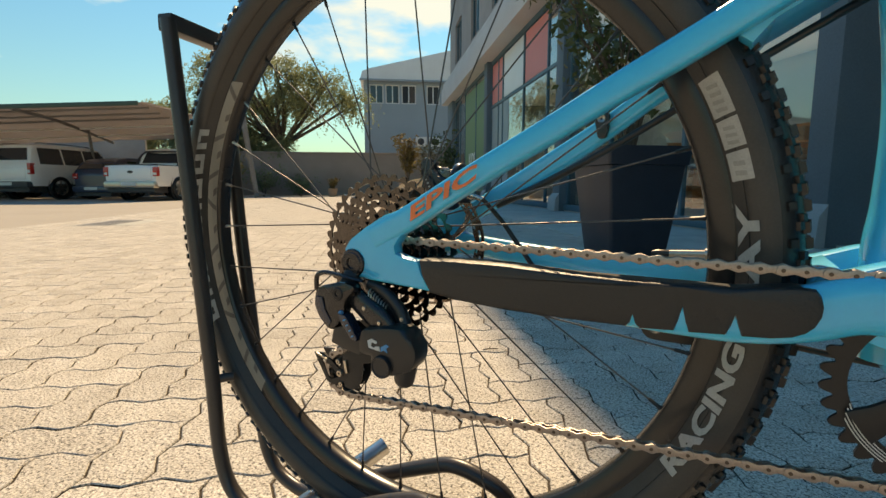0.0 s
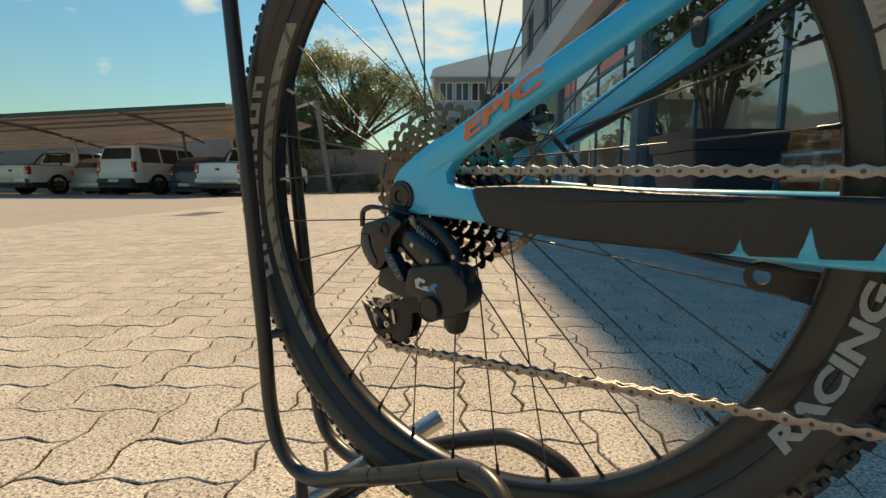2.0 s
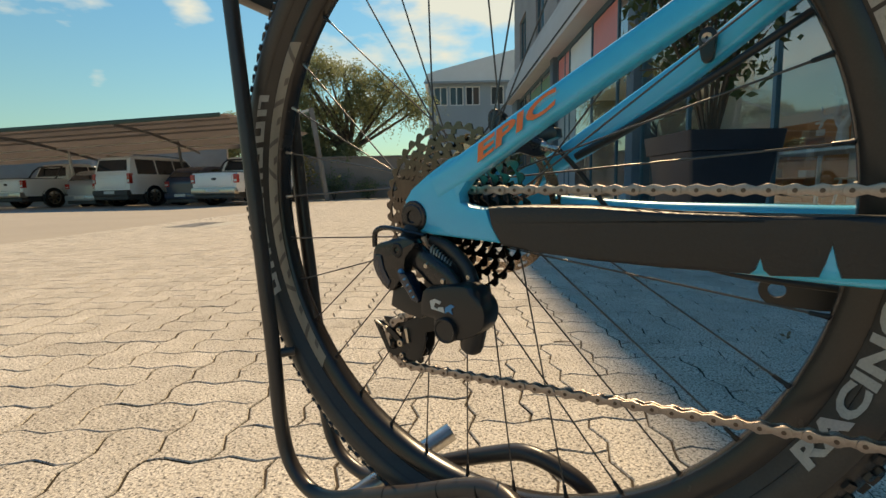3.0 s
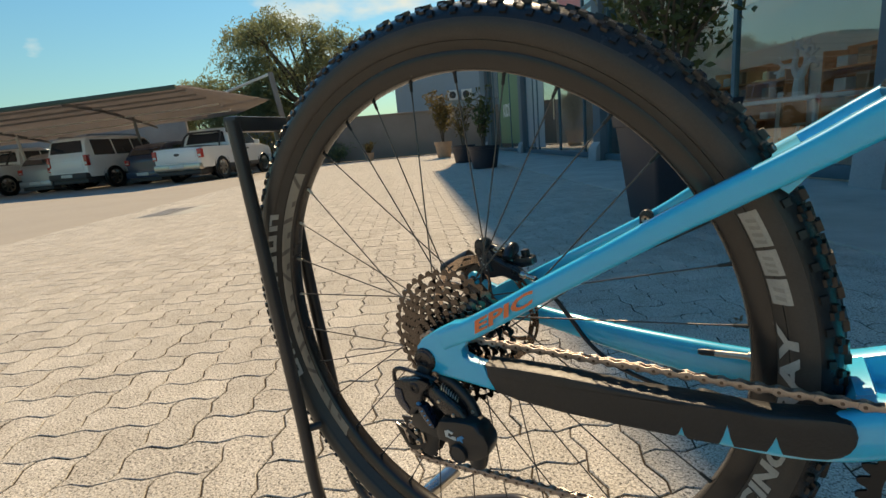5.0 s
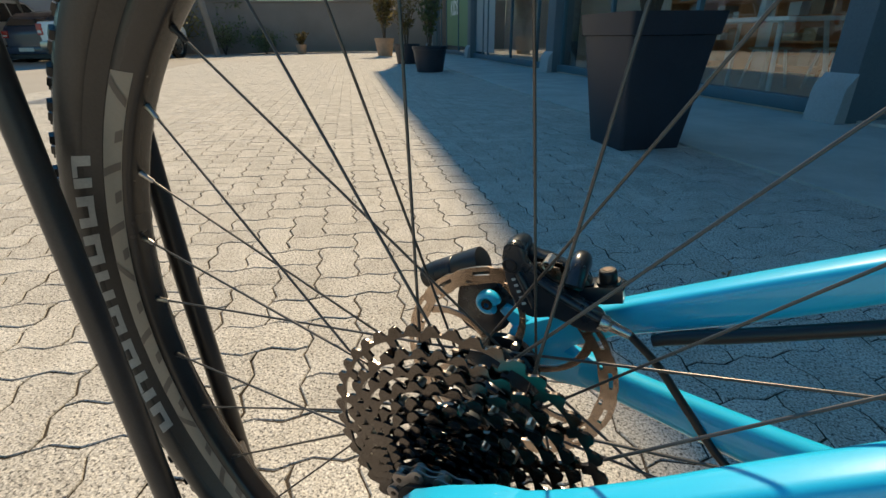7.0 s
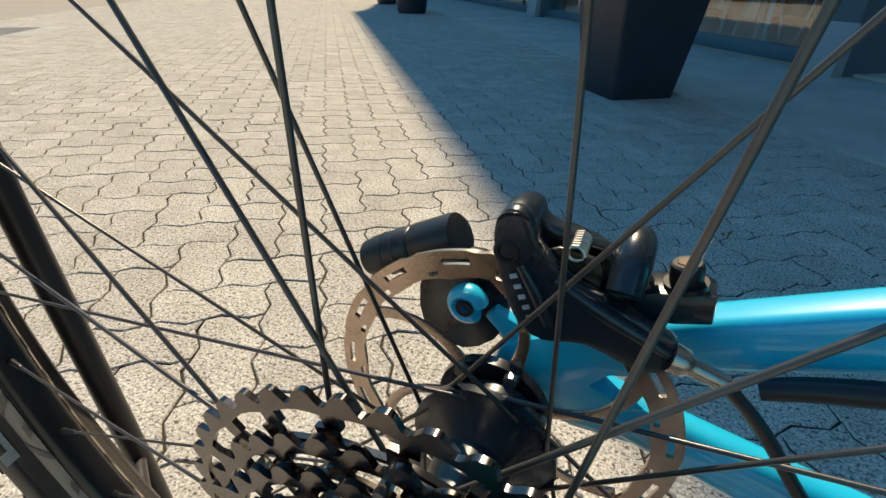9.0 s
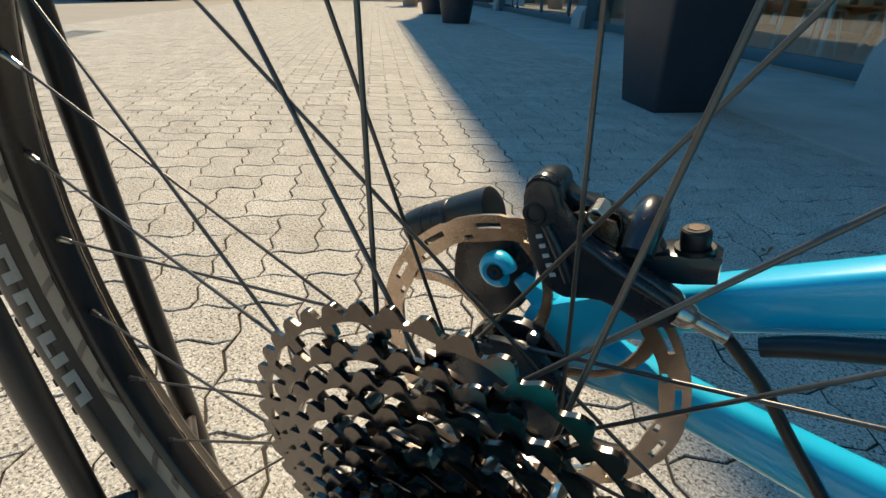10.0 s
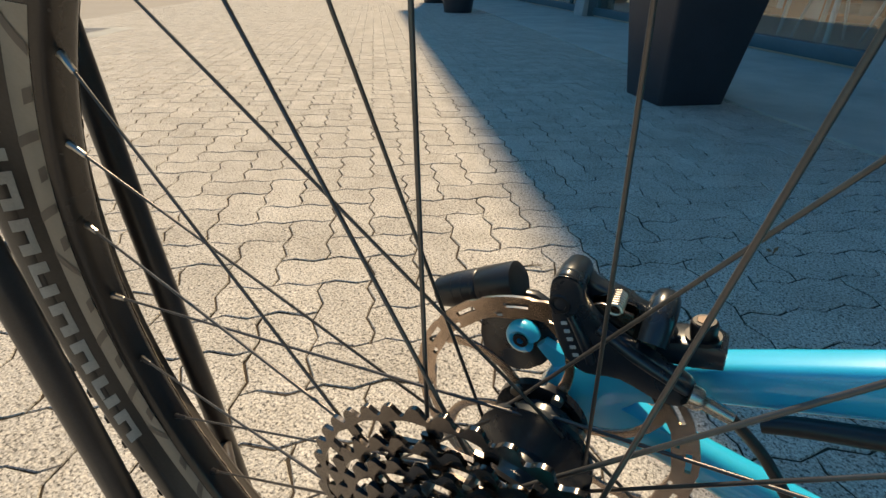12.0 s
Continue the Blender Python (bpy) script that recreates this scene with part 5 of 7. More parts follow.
for i, t in enumerate(TEETH):
    y = -0.0288 - 0.0036 * i
    nxt = TEETH[i + 1] * COG_PITCH / (2 * math.pi) - 0.0045 if i < 10 else 0.012
    part("sprocket", sprocket(t, y, max(nxt, 0.013), (21, 18, 16, 14, 12, 10, 9, 8, 7, 6, 6)[i]), COG, cassette, angle=30)
# rivets joining the sprockets
bm = bmesh.new()
for i, t in enumerate(TEETH[1:7]):
    pr = t * COG_PITCH / (2 * math.pi) - 0.009
    for k in range(8):
        a = 2 * math.pi * k / 8 + 0.3 * i
        add_rod(bm, (pr * math.cos(a), -0.0295 - 0.0036 * i, pr * math.sin(a)), (pr * math.cos(a), -0.0295 - 0.0036 * (i + 1) - 0.0016, pr * math.sin(a)), 0.0021, 0.0021, 8)
part("rivet", bm, STEEL, cassette)
part("lockring", add_revolve(bmesh.new(), [(0.0095, -0.0675), (0.0145, -0.0675), (0.0155, -0.0655), (0.0155, -0.064)], 32), BLACK, cassette)

# ---- brake rotor
ROT_Y = 0.0555


def rotor_skip(i, k):
    if i in (1, 3):
        return k % 12 in (2, 3, 4, 5, 6) if i == 3 else k % 12 in (8, 9)
    return False


rotor = part("brake_rotor", polar_plate([lambda k: 0.0646 + 0.0006 * math.cos(k * math.pi / 6), lambda k: 0.0658, lambda k: 0.0680, lambda k: 0.0704, lambda k: 0.0730, lambda k: 0.0764 - 0.0006 * (k % 12 in (0, 1))], 180, rotor_skip, ROT_Y, 0.0018), ROTOR, bike, "thin slotted steel brake disc", m=pose(-0.004, 0, 0))
for k in range(6):
    a0 = radians(60 * k + 10)
    pts = []
    for j in range(9):
        f = j / 8
        r = 0.021 + 0.0442 * f
        a = a0 + radians(22) * f * f
        pts.append((r * math.cos(a), ROT_Y + 0.0009, r * math.sin(a), 0.0034 - 0.0010 * math.sin(math.pi * f), 0.0010))
    part("rotor_arm", sweep(pts, 8, (0, 1, 0), 1, 0.5), ROTOR, rotor)
part("rotor_carrier", add_revolve(bmesh.new(), [(0.012, 0.0530), (0.0245, 0.0530), (0.0250, 0.0575), (0.0200, 0.0590), (0.012, 0.0590)], 40, closed=True), GLOSS_BLACK, rotor)
bm = bmesh.new()
for k in range(6):
    a = radians(60 * k + 8)
    add_rod(bm, (0.0218 * math.cos(a), 0.0530, 0.0218 * math.sin(a)), (0.0218 * math.cos(a), 0.0500, 0.0218 * math.sin(a)), 0.0032, 0.0030, 10)
part("rotor_bolt", bm, STEEL, rotor)

# ---- frame: stays, dropouts, yoke
# centre x, y, z, half height, half width
rss_path = [(0.023, -0.0805, 0.024, 0.0115, 0.0085), (0.063, -0.0805, 0.0445, 0.011, 0.0088), (0.0987, -0.0769, 0.066, 0.0105, 0.009), (0.1304, -0.0712, 0.085, 0.0103, 0.0092), (0.1876, -0.0611, 0.118, 0.0103, 0.0092), (0.2315, -0.0538, 0.144, 0.0106, 0.0092), (0.2653, -0.0491, 0.1625, 0.0112, 0.0092), (0.3, -0.048, 0.1815, 0.0109, 0.0095), (0.332, -0.048, 0.1995, 0.0113, 0.0098), (0.363, -0.048, 0.2185, 0.012, 0.01), (0.43, -0.048, 0.257, 0.013, 0.0105), (0.52, -0.046, 0.307, 0.014, 0.0105)]
rss = part("seat_stay", sweep(rss_path, 32, (0, 1, 0), 6, 0.52), PAINT, bike, "light blue seat stay", angle=60)
part("seat_stay", sweep([(0.030, 0.0790, 0.024, 0.0110, 0.0085), (0.056, 0.0785, 0.0405, 0.0105, 0.0092), (0.125, 0.0685, 0.0775, 0.0125, 0.0095), (0.205, 0.0550, 0.1252, 0.0104, 0.0095), (0.250, 0.0500, 0.1555, 0.0102, 0.0095), (0.300, 0.0480, 0.1815, 0.0109, 0.0095), (0.332, 0.0480, 0.1995, 0.0113, 0.0098), (0.363, 0.0480, 0.2185, 0.0120, 0.0100), (0.430, 0.0480, 0.2570, 0.0130, 0.0105), (0.520, 0.0460, 0.3070, 0.0140, 0.0105)], 32, (0, 1, 0), 6, 0.52), PAINT, bike, "light blue seat stay", angle=60)
# flat bridge between the stays ahead of the tyre, with a sunken web behind it
part("stay_bridge", slab([(0.3005, 0.1935), (0.3165, 0.2028), (0.3290, 0.1860), (0.3120, 0.1660), (0.3040, 0.1720)], -0.0410, 0.0410, 0.0022), PAINT, bike, "light blue flat bridge between the stays", angle=40)
part("stay_web", slab([(0.3160, 0.1860), (0.3700, 0.2170), (0.3750, 0.2090), (0.3200, 0.1780)], -0.0405, 0.0405, 0.0015), PAINT, bike, angle=40)
tube_path = [(0.418, 0, -0.05, 0.026, 0.028), (0.411, 0, 0.02, 0.0215, 0.024), (0.413, 0, 0.06, 0.0208, 0.022), (0.412, 0, 0.13, 0.0205, 0.021), (0.400, 0, 0.22, 0.0205, 0.0205), (0.385, 0, 0.2825, 0.0205, 0.0205), (0.367, 0, 0.341, 0.0205, 0.0205), (0.349, 0, 0.400, 0.0205, 0.0205), (0.334, 0, 0.450, 0.0205, 0.0205)]
seat_tube = part("seat_tube", sweep(tube_path, 28, (0, 1, 0), 8), PAINT, bike, "light blue seat tube with a shop sticker", angle=60)
# sticker wrapped round the tube: cream field, dark strip with pale lettering


def tube_at(z):
    return Vector((0.385 - 0.3077 * (z - 0.2825), 0, z))


for z0, z1, mt, lb in ((0.3205, 0.372, STICKER, "cream shop sticker"), (0.3095, 0.3203, PRINT_DARK, "dark strip of the sticker")):
    part("sticker", sweep([(*tube_at(z0), 0.0210, 0.0210), (*tube_at((z0 + z1) / 2), 0.0210, 0.0210), (*tube_at(z1), 0.0210, 0.0210)], 28, (0, 1, 0), 1), mt, seat_tube, lb, angle=60)


def tube_print(name, vs, fs, a0, a1, z0, z1, material, label):
    """Bends flat print round the seat tube, from angle a0 to a1, z0 to z1."""
    xs, ys = [v[0] for v in vs], [v[1] for v in vs]
    out = []
    for v in vs:
        a = radians(a0 + (a1 - a0) * (v[0] - min(xs)) / (max(xs) - min(xs)))
        z = z0 + (z1 - z0) * (v[1] - min(ys)) / (max(ys) - min(ys))
        out.append(tuple(tube_at(z) + Vector((math.cos(a) * 0.0216, math.sin(a) * 0.0214, 0))))
    me = bpy.data.meshes.new(name)
    me.from_pydata(out, [], fs)
    part(name, me, material, seat_tube, label)


tube_print("sticker_lettering", *lettering("CYCLE", 1.0, 0.02), 205, 318, 0.3120, 0.3180, STICKER, "pale lettering")
for z0, a1 in ((0.3520, 300), (0.3420, 270)):
    bars_v, bars_f = [], []
    for k in range(6):
        bars_v += [(k, 0), (k + 0.6, 0), (k + 0.6, 1), (k, 1)]
        bars_f.append((4 * k, 4 * k + 1, 4 * k + 2, 4 * k + 3))
    tube_print("sticker_print", bars_v, bars_f, 195, a1, z0, z0 + 0.0065, PRINT_DARK, "dark print as plain bars")
part("linkage_bearing", add_revolve(bmesh.new(), [(0.004, -0.040), (0.0085, -0.040), (0.0095, -0.038), (0.0095, 0.038), (0.0085, 0.040)], 28), GLOSS_BLACK, bike, "black pivot bolt", m=pose(0.3760, 0, 0.2330))

right_drop = [(-0.006, 0.004), (-0.005, 0.013), (0.002, 0.022), (0.020, 0.034), (0.042, 0.046), (0.058, 0.050), (0.066, 0.040), (0.060, 0.028), (0.052, 0.018), (0.053, 0.011), (0.062, 0.008), (0.076, 0.006), (0.080, -0.006), (0.0890, -0.0205), (0.050, -0.017), (0.024, -0.0155), (0.008, -0.0145), (-0.002, -0.008)]
part("dropout", slab(right_drop, -0.0875, -0.0730, 0.0035), PAINT, bike, "light blue rear dropout", angle=50, m=pose(-0.005, 0, 0))
part("axle_cap", add_revolve(bmesh.new(), [(0.0001, -0.0950), (0.0050, -0.0950), (0.0056, -0.0965), (0.0098, -0.0965), (0.0108, -0.0955), (0.0125, -0.0955), (0.0136, -0.0942), (0.0136, -0.076)], 36), GLOSS_BLACK, bike, "black axle end", m=pose(-0.0005, 0.006, -0.001))
left_drop = [(-0.012, 0.006), (-0.006, 0.020), (0.004, 0.027), (0.020, 0.036), (0.036, 0.044), (0.052, 0.048), (0.064, 0.034), (0.052, 0.024), (0.040, 0.020), (0.034, 0.012), (0.046, 0.009), (0.060, 0.008), (0.066, -0.004), (0.060, -0.014), (0.030, -0.014), (0.006, -0.014), (-0.008, -0.008)]
part("dropout", slab(left_drop, 0.0700, 0.0850, 0.0035), PAINT, bike, "light blue rear dropout", angle=50)
lug = part("mount_lug", add_sweep(bmesh.new(), smooth_line([(-0.0222 + 0.0060 * math.cos(radians(a)), 0.0690, 0.0393 + 0.0060 * math.sin(radians(a)), 0.0034, 0.0050) for a in range(10, 311, 20)], 3), 12, (0, 1, 0)), PAINT, bike, "light blue hooked mount")
part("mount_bolt", add_revolve(bmesh.new(), [(0.0018, 0.0638), (0.0038, 0.0638), (0.0043, 0.0650), (0.0043, 0.078)], 20), BLACK, lug, m=pose(-0.0222, 0, 0.0393))
part("mount_web", slab([(-0.0190, 0.0345), (-0.0150, 0.0395), (0.0060, 0.0320), (0.0080, 0.0120), (0.0000, 0.0160)], 0.0735, 0.0800, 0.002), PAINT, bike, m=pose(0.003, 0, -0.004))
part("adapter_plate", slab([(-0.0500, 0.0120), (-0.0500, 0.0420), (-0.0380, 0.0560), (-0.0140, 0.0560), (-0.0080, 0.0220), (-0.0280, 0.0020)], 0.0800, 0.0850, 0.001, 3), CALIPER, bike, "black adapter plate")
sleeve = part("rubber_sleeve", add_sweep(bmesh.new(), [(-0.0770, 0.0780, 0.0430, 0.0050, 0.0050), (-0.0760, 0.0780, 0.0435, 0.0088, 0.0088), (-0.0700, 0.0782, 0.0465, 0.0098, 0.0098), (-0.0520, 0.0790, 0.0550, 0.0104, 0.0104), (-0.0510, 0.0790, 0.0555, 0.0098, 0.0098), (-0.0500, 0.0790, 0.0560, 0.0106, 0.0106), (-0.0330, 0.0799, 0.0636, 0.0113, 0.0113), (-0.0312, 0.0800, 0.0644, 0.0111, 0.0111), (-0.0304, 0.0800, 0.0648, 0.0100, 0.0100), (-0.0300, 0.0800, 0.0650, 0.0060, 0.0060)], 28, (0, 1, 0)), PLASTIC, bike, "black ribbed rubber cylinder beside the brake disc", angle=40)
for k in range(5):
    f = 0.12 + 0.15 * k
    c0, c1 = Vector((-0.0700, 0.0782, 0.0465)), Vector((-0.0310, 0.0800, 0.0640))
    d, c = (c1 - c0).normalized(), c0.lerp(c1, f)
    part("rib", add_rod(bmesh.new(), c - d * 0.0007, c + d * 0.0007, 0.0101 + 0.0014 * f, None, 24), GUARD, sleeve)

part("chain_stay", sweep([(0.063, -0.0780, -0.006, 0.0115, 0.0080), (0.147, -0.0716, -0.012, 0.0140, 0.0085), (0.240, -0.0665, -0.018, 0.0155, 0.0090), (0.310, -0.0600, -0.019, 0.0185, 0.0095), (0.350, -0.0560, -0.014, 0.0190, 0.0100), (0.385, -0.0500, -0.004, 0.0200, 0.0120), (0.430, -0.0420, -0.006, 0.0220, 0.0160)], 20, (0, 1, 0), 8, 0.75), PAINT, bike, "light blue chain stay", angle=60)
guard_top = [(0.078, 0.0075), (0.110, 0.0085), (0.152, 0.0080), (0.206, 0.0040), (0.251, 0.0025), (0.309, 0.0020), (0.345, 0.0055), (0.357, 0.0050)]
guard_low = [(0.3600, 0.0010), (0.3620, -0.0055), (0.3615, -0.0125), (0.3585, -0.0195), (0.3535, -0.0245), (0.3460, -0.0280), (0.3340, -0.0300), (0.3180, -0.0305), (0.3155, -0.0240), (0.3135, -0.0175), (0.3115, -0.0240), (0.3085, -0.0305), (0.2862, -0.0315), (0.2835, -0.0240), (0.2815, -0.0150), (0.2795, -0.0240), (0.2768, -0.0315), (0.2545, -0.0325), (0.2512, -0.0290), (0.2497, -0.0240), (0.2480, -0.0290), (0.245, -0.0320), (0.200, -0.0315), (0.152, -0.0285), (0.110, -0.0245), (0.0885, -0.0218), (0.0835, -0.0130), (0.0800, -0.0050)]
gb = bmesh.new()
add_slab(gb, guard_top + guard_low, -0.0115, 0.0115, 0.0035)
for v in gb.verts:
    f = max(0.0, min(1.0, (0.30 - v.co.x) / 0.23))
    v.co.y += -0.0838 + 0.1 * (v.co.x - 0.075) + 0.006 * f
    v.co.x -= 0.005 * f
part("stay_guard", gb, GUARD, bike, "black rubber chain stay guard", angle=45)
part("chain_stay", sweep([(0.045, 0.0780, -0.002, 0.0115, 0.0085), (0.095, 0.0705, -0.007, 0.0125, 0.0090), (0.160, 0.0610, -0.013, 0.0150, 0.0095), (0.243, 0.0500, -0.018, 0.0190, 0.0100), (0.306, 0.0460, -0.020, 0.0205, 0.0105), (0.360, 0.0460, -0.016, 0.0210, 0.0120), (0.430, 0.0420, -0.006, 0.0220, 0.0160)], 20, (0, 1, 0), 8, 0.75), PAINT, bike, "light blue chain stay", angle=60)
# yoke ahead of the tyre: two side rails and a crossbar round an open pocket
rail = [(0.3600, -0.0200), (0.3585, 0.0020), (0.3620, 0.0105), (0.3760, 0.0150), (0.3940, 0.0215), (0.4300, 0.0300), (0.4700, 0.0300), (0.4760, -0.0300), (0.4400, -0.0450), (0.4000, -0.0340)]
yoke = part("yoke", slab([(0.3600, -0.0180), (0.3590, 0.0020), (0.3625, 0.0108), (0.3735, 0.0145), (0.3775, 0.0060), (0.3790, -0.0180)], -0.0330, 0.0330, 0.0025), PAINT, bike, "light blue swingarm yoke round a pocket", angle=40)
for y0, y1 in ((-0.0500, -0.0310), (0.0310, 0.0500)):
    part("yoke_rail", slab(rail, y0, y1, 0.0028), PAINT, yoke, angle=40)
part("pocket_floor", box((0.3750, -0.0320, -0.0260), (0.4600, 0.0320, -0.0080), 0.002), PAINT, yoke)
part("bottom_bracket_shell", add_revolve(bmesh.new(), [(0.014, -0.046), (0.024, -0.046), (0.026, -0.042), (0.026, 0.042), (0.024, 0.046), (0.014, 0.046)], 36, closed=True), PAINT, bike, m=pose(0.437, 0, -0.055))
# lug with a hole beneath the far chain stay
lugp = bmesh.new()
hole_c = (0.254, -0.0665)
ring = [(hole_c[0] + 0.0062 * math.cos(a), hole_c[1] + 0.0062 * math.sin(a)) for a in (2 * math.pi * k / 20 for k in range(20))]
outer = []
for k in range(20):
    a = 2 * math.pi * k / 20
    c, s = math.cos(a), math.sin(a)
    outer.append((hole_c[0] + (0.0125 * c if c < 0.2 else 0.0025 + 0.058 * (c - 0.16)), hole_c[1] + 0.0125 * s - (0.008 * max(0, c - 0.2))))
lo = [[lugp.verts.new((x, y, z)) for x, z in loop] for y in (0.046, 0.052) for loop in (ring, outer)]
for k in range(20):
    j = (k + 1) % 20
    lugp.faces.new((lo[0][k], lo[0][j], lo[1][j], lo[1][k]))
    lugp.faces.new((lo[2][k], lo[3][k], lo[3][j], lo[2][j]))
    lugp.faces.new((lo[0][k], lo[2][k], lo[2][j], lo[0][j]))
    lugp.faces.new((lo[1][k], lo[1][j], lo[3][j], lo[3][k]))
part("mount_plate", lugp, PLASTIC, bike, "black mounting plate with a round hole")

# lettering on the seat stay
rss_curve = smooth_line(rss_path, 6)
vs, fs = lettering("EPIC", 1.0, 0.03, 0.3)
x0, x1 = min(v[0] for v in vs), max(v[0] for v in vs)
z0, z1 = min(v[1] for v in vs), max(v[1] for v in vs)
out = []
for v in vs:
    u, w = (v[0] - x0) / (x1 - x0), (v[1] - z0) / (z1 - z0) - 0.5
    x = 0.0645 + 0.0650 * u
    cx = [q[0] for q in rss_curve]
    cy, cz, hw = (float(np.interp(x, cx, [q[i] for q in rss_curve])) for i in (1, 2, 4))
    # across the stay
    out.append((x - 0.0116 * w * 0.53, cy - hw - 0.0026, cz + 0.0006 + 0.0116 * w * 0.85))
me = bpy.data.meshes.new("stay_lettering")
me.from_pydata(out, [], fs)
part("stay_lettering", me, ORANGE, rss, "orange lettering")

# ---- hoses and clamp on the far side
part("brake_hose", sweep([(0.0735, 0.0482, 0.0525, 0.0024, 0.0024), (0.092, 0.0565, 0.0290, 0.0026, 0.0026), (0.112, 0.0580, 0.0020, 0.0026, 0.0026), (0.138, 0.0520, -0.0260, 0.0026, 0.0026), (0.175, 0.0420, -0.0430, 0.0026, 0.0026), (0.235, 0.0380, -0.0560, 0.0026, 0.0026), (0.330, 0.0360, -0.0620, 0.0026, 0.0026), (0.430, 0.0300, -0.0700, 0.0026, 0.0026)], 12, (0, 1, 0)), PLASTIC, bike, "black brake hose", angle=60)
part("stay_cable", sweep([(0.086, 0.0580, 0.0455, 0.0036, 0.0036), (0.100, 0.0575, 0.0520, 0.0042, 0.0042), (0.135, 0.0530, 0.0670, 0.0042, 0.0042), (0.205, 0.0420, 0.1020, 0.0034, 0.0034), (0.260, 0.0380, 0.1330, 0.0034, 0.0034), (0.340, 0.0370, 0.1800, 0.0034, 0.0034), (0.440, 0.0370, 0.2350, 0.0034, 0.0034)], 12, (0, 1, 0)), PLASTIC, bike, "black cable under the stay", angle=60)
clamp = part("cable_clamp", slab([(0.1960, 0.1140), (0.1940, 0.1250), (0.1935, 0.1345), (0.1995, 0.1390), (0.2058, 0.1345), (0.2055, 0.1240), (0.2040, 0.1140), (0.2000, 0.1120)], 0.0360, 0.0450, 0.0022, 3), PLASTIC, bike, "black cable clamp")
part("clamp_bolt", add_revolve(bmesh.new(), [(0.0012, 0.0355), (0.0036, 0.0342), (0.0040, 0.0362)], 16), STEEL, clamp, m=pose(0.1995, 0, 0.130))

# ---- brake caliper
near_half = [(-0.0057, 0.0845), (-0.0050, 0.0945), (-0.0006, 0.0993), (0.0056, 0.0982), (0.0086, 0.0925), (0.0110, 0.0868), (0.0206, 0.0781), (0.0340, 0.0722), (0.0473, 0.0672), (0.0560, 0.0640), (0.0602, 0.0574), (0.0580, 0.0505), (0.0472, 0.0478), (0.0298, 0.0522), (0.0155, 0.0490), (0.0060, 0.0536), (-0.0008, 0.0660)]
cal = part("brake_caliper", slab(near_half, 0.0468, 0.0530, 0.0024, 3), CALIPER, bike, "satin black brake caliper with silver print", angle=50)
part("caliper_half", slab([(-0.0050, 0.0850), (-0.0040, 0.0925), (0.0000, 0.0962), (0.0056, 0.0950), (0.0095, 0.0900), (0.0220, 0.0860), (0.0330, 0.0830), (0.0450, 0.0760), (0.0480, 0.0640), (0.0200, 0.0560), (0.0060, 0.0600), (-0.0020, 0.0720)], 0.0600, 0.0690, 0.0028, 3), CALIPER, cal, angle=50)
part("caliper_bridge", sweep([(0.0014, 0.0478, 0.0905, 0.0078, 0.0066), (0.0012, 0.0560, 0.0915, 0.0076, 0.0066), (0.0010, 0.0680, 0.0890, 0.0074, 0.0064)], 24, (1, 0, 0), 5, 0.85), CALIPER, cal, angle=50)
part("caliper_post", sweep([(0.0385, 0.0490, 0.0755, 0.0080, 0.0058), (0.0390, 0.0560, 0.0835, 0.0082, 0.0062), (0.0392, 0.0640, 0.0850, 0.0080, 0.0062), (0.0394, 0.0700, 0.0815, 0.0066, 0.0056)], 22, (1, 0, 0), 5, 0.85), CALIPER, cal, angle=50)
# raised spine and sunken web along the near arm
part("arm_spine", sweep([(0.0170, 0.0462, 0.0772, 0.0022, 0.0026), (0.0330, 0.0460, 0.0692, 0.0026, 0.0028), (0.0470, 0.0462, 0.0632, 0.0024, 0.0026), (0.0560, 0.0466, 0.0590, 0.0016, 0.0020)], 14, (0, 1, 0), 5), CALIPER, cal, angle=60)
part("arm_spine", sweep([(0.0050, 0.0463, 0.0800, 0.0020, 0.0024), (0.0120, 0.0461, 0.0690, 0.0026, 0.0028), (0.0170, 0.0463, 0.0580, 0.0022, 0.0024)], 14, (0, 1, 0), 5), CALIPER, cal, angle=60)
part("bore_plug", add_revolve(bmesh.new(), [(0.0005, 0.0472), (0.0026, 0.0472), (0.0030, 0.0461), (0.0044, 0.0461), (0.0050, 0.0469)], 24), PLASTIC, cal, m=pose(-0.0004, 0, 0.0830))
bm = bmesh.new()
for k in range(5):
    f = k / 4
    add_box(bm, (-0.0013, 0.0450, -0.0008), (0.0013, 0.0456, 0.0008), 0, Matrix.Translation((0.0028 + 0.0072 * f, 0.0008, 0.0745 - 0.0155 * f)) @ Matrix.Rotation(radians(-24), 4, "Y"))
part("caliper_print", bm, SILVER_MARK, cal, "silver print as plain bars")
coil = [(0.0029 * math.cos(k * 0.7), 0.0510 + 0.00020 * k, 0.0029 * math.sin(k * 0.7), 0.0008, 0.0008) for k in range(64)]
part("pad_spring", sweep(coil, 6, (0, 1, 0.01), 1), STEEL, cal, "coiled steel pad pin", m=pose(0.0215, 0, 0.0850))
for y0 in (0.0520, 0.0590):
    part("brake_pad", slab([(0.0110, 0.0600), (0.0110, 0.0835), (0.0160, 0.0860), (0.0290, 0.0845), (0.0310, 0.0800), (0.0300, 0.0600)], y0, y0 + 0.0018, 0.0004), COG, cal)
mount = part("caliper_mount", slab([(0.0400, 0.0600), (0.0405, 0.0705), (0.0480, 0.0735), (0.0620, 0.0765), (0.0660, 0.0745), (0.0668, 0.0660), (0.0560, 0.0625)], 0.0575, 0.0735, 0.0020), CALIPER, cal, angle=50)
